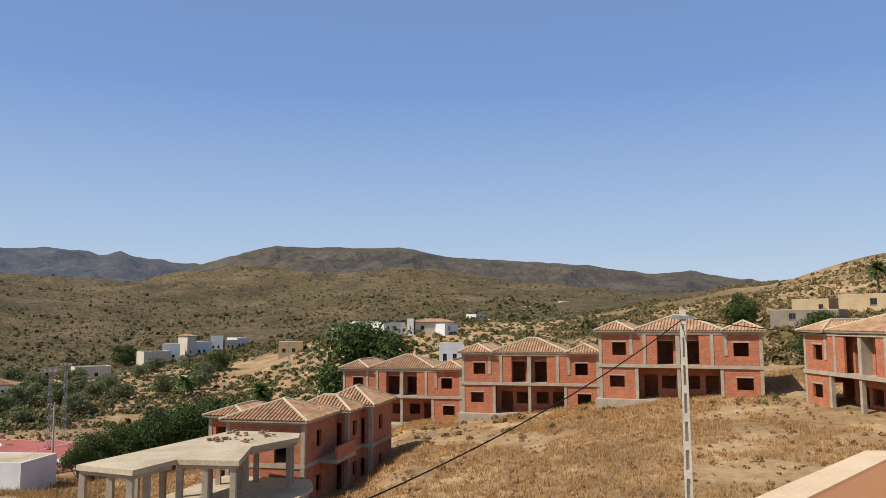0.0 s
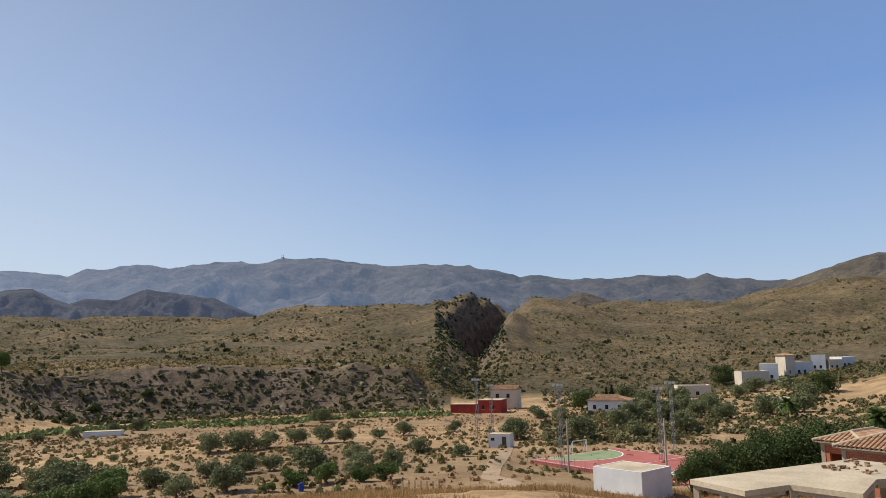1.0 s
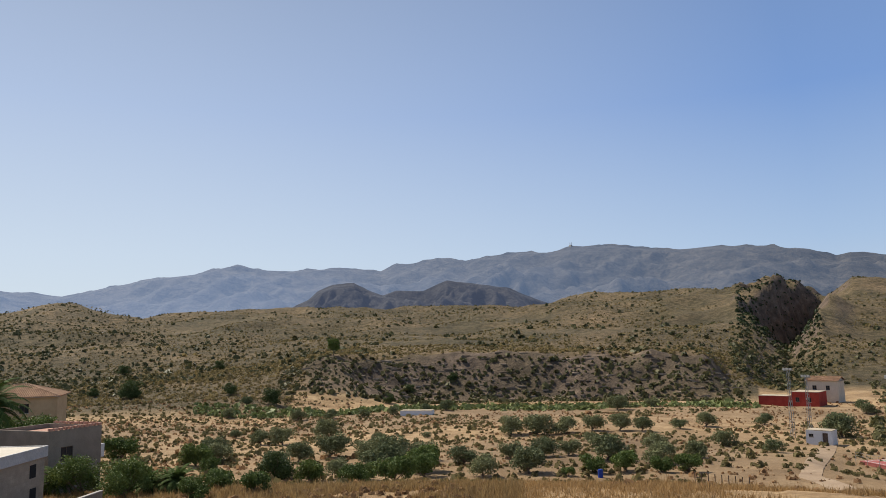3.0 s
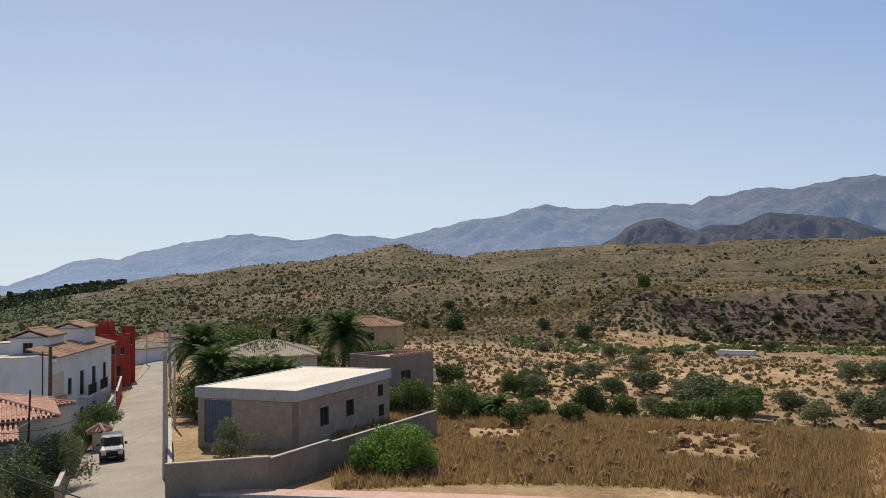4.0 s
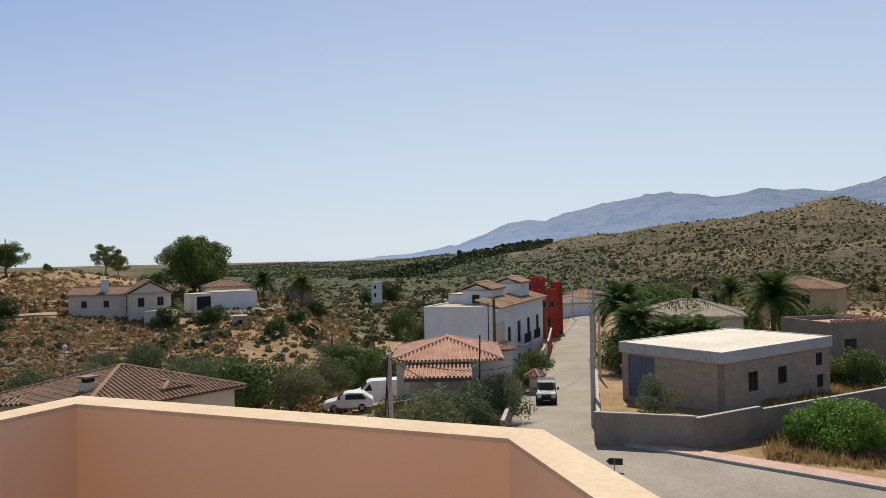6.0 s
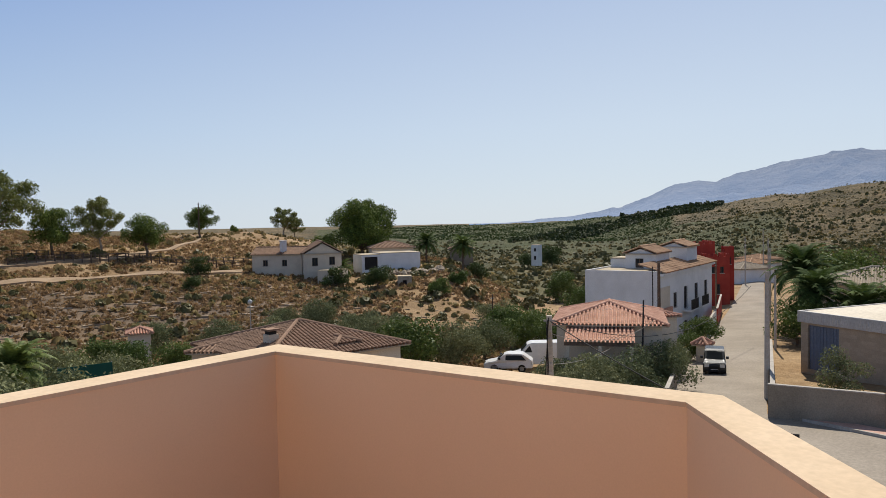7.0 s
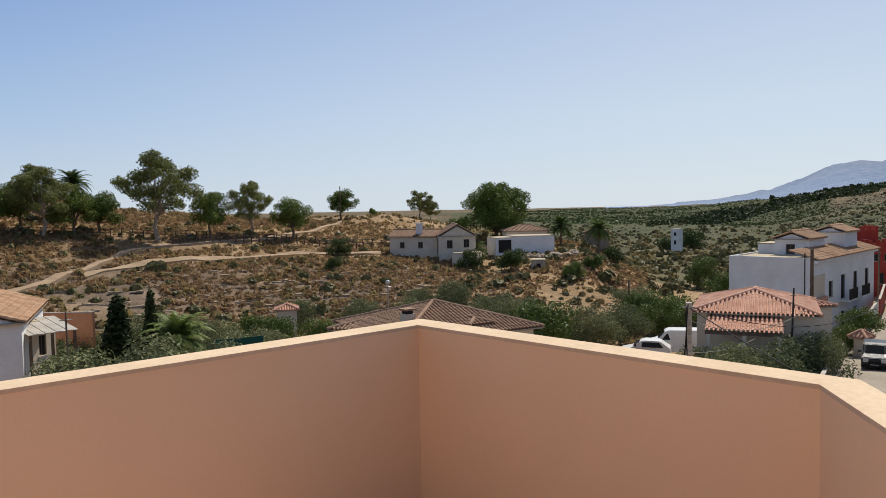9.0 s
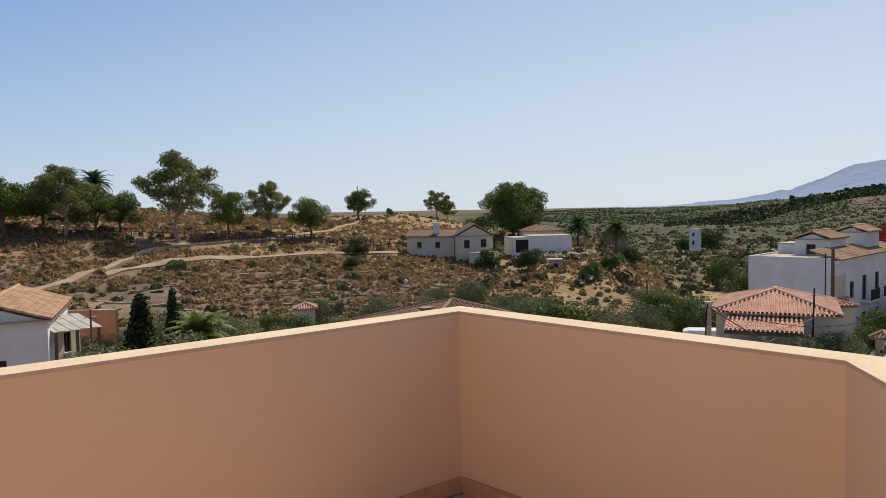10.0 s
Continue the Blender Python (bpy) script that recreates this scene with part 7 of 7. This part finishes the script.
def round_pole(x, y, base, top, r, mat, label, lean=0.0):
    ob = thing("utility_pole", label, "utility pole", "utility poles", pose(x, y, base, 0, lean, 0))
    bm = bmesh.new()
    beam(bm, (0, 0, -0.4), (0, 0, top - base), r * 1.25, r * 0.8, 10)
    part("shaft", bm, mat, ob)
    bm = bmesh.new()
    beam(bm, (-0.3, 0, top - base - 0.4), (0.3, 0, top - base - 0.4), 0.03)
    part("crossarm", bm, M_STEEL, ob)
    return ob


def cable(a, b, sag, r=0.012, mat=None, label="black overhead cable sagging between poles"):
    cu = bpy.data.curves.new("overhead_cable", "CURVE")
    cu.dimensions, cu.bevel_depth, cu.bevel_resolution = "3D", r, 1
    sp = cu.splines.new("POLY")
    n = 24
    sp.points.add(n)
    a, b = Vector(a), Vector(b)
    for k in range(n + 1):
        t = k / n
        p = a.lerp(b, t)
        sp.points[k].co = (p.x, p.y, p.z - sag * 4 * t * (1 - t), 1)
    cu.materials.append(mat or M_CABLE)
    return tagged(new("overhead_cable", cu), label, "cable", "overhead cables")


px, py = 6.07, 17.8
concrete_pole(px, py, 0.5, 9.82, 0.075)
cable((px, py, 9.6), (*pol(5.5, 11), 6.9), 0.25, 0.013)
cable((px, py, 9.65), (*pol(-36, 24), 9.25), 0.25, 0.013)
p1 = pol(125.2, 33)
concrete_pole(*p1, 0.0, 5.15, 0.12)
p2 = pol(109.6, 43.5)
round_pole(*p2, -0.4, 6.4, 0.13, M_KERB, "tall grey concrete street pole at a wall corner")
p3 = pol(116.95, 60)
round_pole(*p3, -2.2, 5.85, 0.14, M_WOOD, "weathered wooden utility pole beside a white house")
round_pole(*pol(117.4, 58), -2.2, 5.7, 0.05, M_IRON, "slim dark iron post beside a wooden pole")
round_pole(*pol(118.3, 45.5), -1.8, 4.5, 0.06, M_IRON, "short dark post beside a tiled roof", -3)
round_pole(*pol(112.9, 92), -2.6, 4.0, 0.1, M_WOOD, "brown wooden street pole")
for az, r, t in ((109.0, 66, 4.5), (109.3, 88, 5.8), (109.4, 115, 6.0), (110.9, 140, 5.6), (109.7, 165, 6.5), (111.9, 125, 4.2)):
    round_pole(*pol(az, r), gz(*pol(az, r)), t, 0.09, M_KERB, "grey street pole further down the road")
cable((*p1, 4.95), (*pol(114.0, 26), 3.0), 0.1, 0.022)
cable((*p1, 5.0), (*pol(110.6, 70), 3.2), 2.2, 0.02)
cable((*p1, 3.0), (*p3, 3.2), 1.3, 0.014, M_PALECABLE, "grey overhead cable across olive trees")
cable((*p1, 4.4), (*pol(117.2, 47), 3.2), 0.8, 0.014, M_PALECABLE, "grey overhead cable across olive trees")
for k in range(3):
    cable((p1[0] + 0.1 * k + 0.12, p1[1] + 0.05, 5.1 - 0.1 * k), (p1[0] + 0.25 + 0.15 * k, p1[1] + 0.3 * k - 0.2, 0.6), -0.15 - 0.1 * k, 0.02, M_CABLE, "black cable hanging down a concrete pole")
round_pole(*pol(147.9, 62), -2.8, 3.2, 0.05, M_KERB, "thin grey street lamp post")
round_pole(*pol(129.4, 78), -4.2, 1.6, 0.09, M_WOOD, "old wooden pole on the stream bank")
round_pole(*pol(151.3, 168), 7.0, 14.4, 0.12, M_WOOD, "wooden power pole on the hilltop")
round_pole(*pol(170.9, 41), 0, 4.6, 0.05, M_WOOD, "rough wooden post in a yard")
lamp = thing("street_lamp", "small round white lamp head on a post", "street lamp", "", pose(*pol(147.9, 62), 3.2))
bm = bmesh.new()
bmesh.ops.create_icosphere(bm, subdivisions=2, radius=0.2)
part("globe", bm, M_LAMPGLASS, lamp, smooth=True)


def lattice_mast(x, y, base, h, w=0.55):
    ob = thing("floodlight_mast", "slender galvanised lattice floodlight mast", "floodlight mast", "floodlight masts", pose(x, y, base))
    for sx in (-1, 1):
        for sy in (-1, 1):
            bm = bmesh.new()
            beam(bm, (sx * w / 2, sy * w / 2, -0.3), (sx * w / 2 * 0.6, sy * w / 2 * 0.6, h), 0.035, sides=4)
            part("leg", bm, M_STEEL, ob)
    n = int(h / 0.8)
    bm = bmesh.new()
    for k in range(n):
        z0, z1 = h * k / n, h * (k + 1) / n
        a, b = w / 2 * (1 - 0.4 * k / n), w / 2 * (1 - 0.4 * (k + 1) / n)
        s = 1 if k % 2 else -1
        for p, q in (((-a * s, -a, z0), (b * s, -b, z1)), ((-a * s, a, z0), (b * s, b, z1)), ((-a, -a * s, z0), (-b, b * s, z1)), ((a, -a * s, z0), (b, b * s, z1))):
            beam(bm, p, q, 0.02, sides=4)
    part("bracing", bm, M_STEEL, ob)
    arm = part("crossarm", boxes((-1.0, 1.0, -0.05, 0.05, h, h + 0.1)), M_STEEL, ob)
    for x0 in (-0.9, -0.25, 0.4):
        part("floodlight", boxes((x0, x0 + 0.5, -0.25, -0.05, h + 0.1, h + 0.45)), M_STEEL, arm)
    return ob


for az, r, top in ((41.0, 141, 3.6), (34.8, 108, 3.9), (27.6, 116, 2.8), (26.7, 127, 3.1), (39.9, 150, 2.0), (11.6, 205, 4.5)):
    x, y = pol(az, r)
    b = gz(x, y)
    lattice_mast(x, y, b, top - b)
for az, r, top in ((27.3, 106, -0.35), (34.3, 107, -0.4)):
    round_pole(*pol(az, r), gz(*pol(az, r)), top, 0.12, M_KERB, "grey concrete pole beside the sports court")

# sports court
COURT = pose(-70, 92.5, -7.3, 0, 0, -11.5)
court = tagged(raw("sports_court", [(0, 0, 0), (28, 0, 0), (28, 19, 0), (0, 19, 0), (0, 0, -1.2), (28, 0, -1.2), (28, 19, -1.2), (0, 19, -1.2)], [(0, 1, 2, 3), (0, 4, 5, 1), (1, 5, 6, 2), (2, 6, 7, 3), (3, 7, 4, 0)], M_COURTRED), "faded red outdoor sports court with green goal areas", "sports court", kind="structure")
court.matrix_basis = COURT


def arc_area(cx, z, r0, r1, name, mat, flip):
    n = 28
    pts = [(math.sin(math.pi * k / n), -math.cos(math.pi * k / n)) for k in range(n + 1)]
    v = [(cx + flip * c * r1, 9.5 + s * r1, z) for c, s in pts] + [(cx + flip * c * r0, 9.5 + s * r0, z) for c, s in pts]
    f = [(k, k + 1, n + 2 + k, n + 1 + k) if flip > 0 else (k + 1, k, n + 1 + k, n + 2 + k) for k in range(n)]
    return raw(name, v, f, mat, court)


for cx, fl in ((0.5, 1), (27.5, -1)):
    arc_area(cx, 0.006, 0.01, 7.0, "goal_area", M_COURTGREEN, fl)
    arc_area(cx, 0.012, 6.9, 7.1, "goal_line", M_LINE, fl)
for x0, x1, y0, y1 in ((0.4, 27.6, 0.4, 0.5), (0.4, 27.6, 18.5, 18.6), (0.4, 0.5, 0.5, 18.5), (27.5, 27.6, 0.5, 18.5), (13.95, 14.05, 0.5, 18.5)):
    part("court_line", boxes((x0, x1, y0, y1, 0.004, 0.014)), M_LINE, court)
goal = thing("football_goal", "white tubular football goal on a court", "football goal", "", COURT @ pose(1.0, 8.0, 0, 0, 0, 90))
for n_, a, b in (("post", (0, 0, 0), (0, 0, 2.1)), ("post", (3.1, 0, 0), (3.1, 0, 2.1)), ("crossbar", (0, 0, 2.1), (3.1, 0, 2.1)), ("back_frame", (0, 0, 2.1), (0, 1.0, 0)), ("back_frame", (3.1, 0, 2.1), (3.1, 1.0, 0))):
    bm = bmesh.new()
    beam(bm, a, b, 0.05)
    part(n_, bm, M_WHITE, goal)
fence = thing("court_fence", "thin wire fence on steel posts round a court", "fence", "", COURT)
for k in range(15):
    bm = bmesh.new()
    beam(bm, (k * 2.0, -0.6, -0.6), (k * 2.0, -0.6, 1.2), 0.03)
    part("post", bm, M_STEEL, fence)
for z in (0.3, 0.75, 1.15):
    bm = bmesh.new()
    beam(bm, (0, -0.6, z), (28, -0.6, z), 0.012, sides=4)
    part("wire", bm, M_STEEL, fence)
for nm, pts in (("dirt_track", [(39.0, 150), (39.6, 122), (40.4, 108), (40.9, 92), (38, 80)]), ("dirt_track", HILL_TRACKS[0]), ("dirt_track", HILL_TRACKS[1])):
    L = [pol(a, r + 0.0) for a, r in pts]
    R = [(x + 1.2, y + 2.2) for x, y in L] if pts[0][0] < 100 else [pol(a, r - 2.6) for a, r in pts]
    strip(nm, "pale beaten earth track", L, R, 0.06 if pts[0][0] < 100 else 0.22, M_TRACK, "track", n=60, sub=4)
hf = thing("roadside_fence", "rustic dark wooden fence along a hillside track", "fence", "")
for k in range(27):
    a = 163.6 - k * 0.56
    r = float(np.interp(-a, [-163.6, -157, -149], [128.5, 132.5, 131.0]))
    a2, r2 = a - 0.56, float(np.interp(-a + 0.56, [-163.6, -157, -149], [128.5, 132.5, 131.0]))
    p0, p1 = Vector((*pol(a, r), gz(*pol(a, r)))), Vector((*pol(a2, r2), gz(*pol(a2, r2))))
    bm = bmesh.new()
    beam(bm, p0 - Vector((0, 0, 0.3)), p0 + Vector((0, 0, 1.25)), 0.10)
    part("post", bm, M_WOOD, hf)
    for z in (0.6, 1.1):
        bm = bmesh.new()
        beam(bm, p0 + Vector((0, 0, z)), p1 + Vector((0, 0, z)), 0.055, sides=5)
        part("rail", bm, M_WOOD, hf)
fp = thing("field_fence", "row of rough wooden fence posts in the grass", "fence", "")
for k in range(9):
    x, y = pol(47.6 - k * 0.45, 86 - k * 0.9)
    bm = bmesh.new()
    beam(bm, (x, y, gz(x, y) - 0.2), (x, y, gz(x, y) + 1.3), 0.05)
    part("post", bm, M_WOOD, fp)
bar = thing("water_barrel", "blue plastic barrel under an orchard tree", "barrel", "", pose(*pol(54.2, 90), gz(*pol(54.2, 90))))
bm = bmesh.new()
beam(bm, (0, 0, 0), (0, 0, 0.9), 0.3, 0.3, 14)
part("drum", bm, M_BLUEPLASTIC, bar)
part("lid", boxes((-0.2, 0.2, -0.2, 0.2, 0.9, 0.96)), M_BLUEPLASTIC, bar)


# ---- vehicles ----
def car(name, label, profile_pts, width, length, paint, m, glass_spans, group=""):
    """A car from its side outline (x along the car, z up), narrowing to the roof."""
    ob = thing(name, label, "car", group, m)
    bm = bmesh.new()
    rows = []
    for sy, k in ((-1, 0), (1, 1)):
        rows.append([bm.verts.new((x, sy * width / 2 * (1.0 if z < 0.95 else 0.86), z)) for x, z in profile_pts])
    n = len(profile_pts)
    bm.faces.new(rows[0])
    bm.faces.new(rows[1][::-1])
    for k in range(n):
        bm.faces.new((rows[0][k], rows[1][k], rows[1][(k + 1) % n], rows[0][(k + 1) % n]))
    bmesh.ops.recalc_face_normals(bm, faces=bm.faces)
    bmesh.ops.bevel(bm, geom=list(bm.edges), offset=0.05, segments=2, affect="EDGES")
    part("body", bm, paint, ob, smooth=False)
    for nm, pts in glass_spans:
        bm = bmesh.new()
        bm.faces.new([bm.verts.new(p) for p in pts])
        bmesh.ops.extrude_face_region(bm, geom=list(bm.faces))
        part(nm, bm, M_GLASS, ob)
    for x in (0.8, length - 0.85):
        for sy in (-1, 1):
            bm = bmesh.new()
            y = sy * (width / 2 - 0.1)
            beam(bm, (x, y - 0.1, 0.31), (x, y + 0.1, 0.31), 0.31, 0.31, 18)
            wh = part("wheel", bm, M_TYRE, ob)
            bm = bmesh.new()
            beam(bm, (x, y + sy * 0.06, 0.31), (x, y + sy * 0.115, 0.31), 0.19, 0.17, 14)
            part("rim", bm, M_STEEL, wh)
    return ob


def with_front(ob, w, z=0.72, grille=True):
    for sy in (-1, 1):
        part("headlight", boxes((-0.03, 0.12, sy * (w / 2 - 0.28) - 0.17, sy * (w / 2 - 0.28) + 0.17, z - 0.12, z + 0.1)), M_LAMPGLASS, ob)
        part("mirror", boxes((1.15, 1.3, sy * (w / 2 + 0.1) - 0.1, sy * (w / 2 + 0.1) + 0.1, 1.02, 1.2)), M_CAR_DARK, ob)
    part("grille", boxes((-0.035, 0.05, -0.4, 0.4, 0.42, 0.62)), M_TYRE, ob)
    part("number_plate", boxes((-0.05, 0.0, -0.26, 0.26, 0.3, 0.41)), M_WHITE, ob)
    part("bumper", boxes((-0.06, 0.1, -w / 2 + 0.1, w / 2 - 0.1, 0.22, 0.38)), M_TYRE, ob)


vx, vy = pol(113.1, 53.0)
mpv = car("parked_car", "dark grey compact van parked on the street, facing the camera", [(0.0, 0.28), (0.0, 0.70), (0.1, 0.86), (0.85, 1.02), (1.6, 1.56), (1.95, 1.64), (3.6, 1.62), (4.0, 1.1), (4.05, 0.3)], 1.66, 4.05, M_CAR_DARK,
          pose(vx, vy, gz(vx, vy) + 0.06, 0, 0, 203) @ Matrix.Scale(0.9, 4),
          [("windscreen", [(0.86, -0.60, 1.06), (0.86, 0.60, 1.06), (1.52, 0.52, 1.53), (1.52, -0.52, 1.53)]), ("side_window", [(1.4, 0.79, 1.05), (3.7, 0.79, 1.05), (3.5, 0.745, 1.48), (1.85, 0.745, 1.48)]), ("side_window", [(1.4, -0.79, 1.05), (3.7, -0.79, 1.05), (3.5, -0.745, 1.48), (1.85, -0.745, 1.48)])])
with_front(mpv, 1.66, 0.68)
HATCH = [(0.0, 0.25), (0.0, 0.60), (0.12, 0.72), (0.95, 0.90), (1.55, 1.36), (1.9, 1.45), (3.0, 1.42), (3.6, 1.0), (3.75, 0.92), (3.8, 0.35)]
HATCH_GLASS = [("windscreen", [(1.0, -0.62, 0.95), (1.0, 0.62, 0.95), (1.5, 0.55, 1.34), (1.5, -0.55, 1.34)]), ("side_window", [(1.3, -0.80, 0.95), (3.3, -0.80, 0.95), (2.95, -0.745, 1.33), (1.75, -0.745, 1.33)]), ("side_window", [(1.3, 0.80, 0.95), (3.3, 0.80, 0.95), (2.95, 0.745, 1.33), (1.75, 0.745, 1.33)])]
vx, vy = pol(130.1, 58.5)
hat = car("parked_car", "white hatchback parked under trees beside a van", HATCH, 1.68, 3.8, M_CAR_WHITE, pose(vx, vy, gz(vx, vy) + 0.1, 0, 0, 124), HATCH_GLASS)
with_front(hat, 1.68, 0.56)
vx, vy = pol(128.2, 61)
van = car("parked_van", "white panel van parked behind a hatchback", [(0.0, 0.3), (0.0, 0.95), (0.2, 1.1), (0.9, 1.3), (1.5, 1.95), (1.8, 2.05), (4.9, 2.1), (5.0, 0.4)], 1.9, 5.0, M_CAR_WHITE,
          pose(vx, vy, gz(vx, vy) + 0.1, 0, 0, 128),
          [("windscreen", [(0.95, -0.75, 1.38), (0.95, 0.75, 1.38), (1.42, 0.7, 1.9), (1.42, -0.7, 1.9)]), ("side_window", [(1.2, -0.84, 1.3), (2.2, -0.84, 1.3), (2.2, -0.82, 1.8), (1.6, -0.82, 1.8)]), ("side_window", [(1.2, 0.84, 1.3), (2.2, 0.84, 1.3), (2.2, 0.82, 1.8), (1.6, 0.82, 1.8)])])
with_front(van, 1.9, 0.8)
vx, vy = pol(110.6, 150)
car("parked_car", "white car far down the street", HATCH, 1.68, 3.8, M_CAR_WHITE, pose(vx, vy, gz(vx, vy) + 0.1, 0, 0, 200), HATCH_GLASS)
st = thing("summit_station", "tiny antenna station on the mountain summit", "antenna station", "", pose(*pol(55.6, 4290), EYE + 4290 * math.tan(radians(7.18))))
part("hut", boxes((-9, 9, -5, 5, -6, 7)), M_KERB, st)
for x in (-7, 6):
    part("mast", boxes((x - 1, x + 1, -1, 1, 7, 22)), M_KERB, st)

# street furniture and small garden things
sg = thing("street_sign", "small dark arrow-shaped street sign on a thin post", "street sign", "", pose(*pol(108.2, 32.6), 0, 0, 0, -72))
bm = bmesh.new()
beam(bm, (0, 0, -0.2), (0, 0, 0.6), 0.03)
part("post", bm, M_STEEL, sg)
bm = bmesh.new()
arrow = [(-0.35, 0.34), (0.2, 0.34), (0.34, 0.48), (0.2, 0.62), (-0.35, 0.62)]
fr, bk = [bm.verts.new((x, -0.02, z)) for x, z in arrow], [bm.verts.new((x, 0.02, z)) for x, z in arrow]
bm.faces.new(fr)
bm.faces.new(bk[::-1])
for k in range(5):
    bm.faces.new((fr[k], bk[k], bk[(k + 1) % 5], fr[(k + 1) % 5]))
bmesh.ops.recalc_face_normals(bm, faces=bm.faces)
part("panel", bm, M_IRON, sg)
sh = thing("gate_pillar", "masonry gate pillar with a little tiled roof", "pillar", "", pose(*pol(113.9, 59), -1.8))
part("pillar", boxes((-0.35, 0.35, -0.35, 0.35, -0.5, 1.5)), M_CREAM, sh)
hip_roof(sh, -0.4, 0.4, -0.4, 0.4, 1.55, 35, 0.25, M_TILE_RED)
garden_wall("garden_wall", "low stone wall between street and olive garden", [(*pol(116.4, 39), 0.7), (*pol(115.6, 52), -0.5), (*pol(114.6, 62), -0.9)], 0, 1.0, M_STONE)
garden_wall("garden_wall", "white balustrade wall behind gardens", [(*pol(128.6, 84), -1.6), (*pol(122.6, 80), -1.2)], 0, 1.0, M_WHITE)
net = thing("shade_net", "green shade netting fence beside a garden", "netting", "", facing(*pol(161.0, 42), *pol(157.5, 42.5), 0.0))
part("net", boxes((0, 2.6, 0, 0.02, 1.0, 2.4)), M_NET, net)
for x in (0.0, 1.3, 2.55):
    part("post", boxes((x, x + 0.05, 0.02, 0.07, -1.0, 2.45)), M_STEEL, net)
gw = thing("rail_fence", "dark wooden rail fence along a hillside path", "fence", "")
for k in range(40):
    az = 147.5 + k * 0.72
    x, y = pol(az, 134.5)
    z = gz(x, y)
    part("post", boxes((x - 0.07, x + 0.07, y - 0.07, y + 0.07, z - 0.2, z + 1.15)), M_WOOD, gw)
    x2, y2 = pol(az + 0.72, 134.5)
    z2 = gz(x2, y2)
    bm = bmesh.new()
    for h in (0.55, 1.05):
        beam(bm, (x, y, z + h), (x2, y2, z2 + h), 0.05, sides=5)
    part("rail", bm, M_WOOD, gw)
ant = thing("satellite_antenna", "small white satellite dish and antenna mast on a flat roof", "antenna", "", pose(*pol(119.4, 70.5), -3.2))
bm = bmesh.new()
beam(bm, (0, 0, 0), (0, 0, 5.6), 0.04)
part("mast", bm, M_STEEL, ant)
bm = bmesh.new()
bmesh.ops.create_uvsphere(bm, u_segments=14, v_segments=8, radius=0.45)
bmesh.ops.scale(bm, vec=(1, 0.25, 1), verts=bm.verts)
bmesh.ops.translate(bm, vec=(0.1, -0.15, 5.5), verts=bm.verts)
part("dish", bm, M_WHITE, ant)
house("tiled_hut", "tiny garden hut with a tiled roof among shrubs", "hut", pol(156.4, 70), pol(154.9, 70), 2.0, -2.0, 2.0, M_CREAM, "hip", tile=M_TILE_RED, pitch=20, over=0.25)
rk = random.Random(3)
for k in range(46):
    az, r = 132.6 + rk.random() * 5.0, 118.5 + rk.random() * 5
    x, y = pol(az, r)
    bm = bmesh.new()
    bmesh.ops.create_icosphere(bm, subdivisions=1, radius=rk.uniform(0.3, 0.75))
    for v in bm.verts:
        v.co *= rk.uniform(0.75, 1.2)
    ob = part("boulder", bm, M_STONE, None)
    tagged(ob, "pale limestone boulder in a rubble bank", "boulder", "rubble bank")
    ob.location = (x, y, gz(x, y) + 0.15)
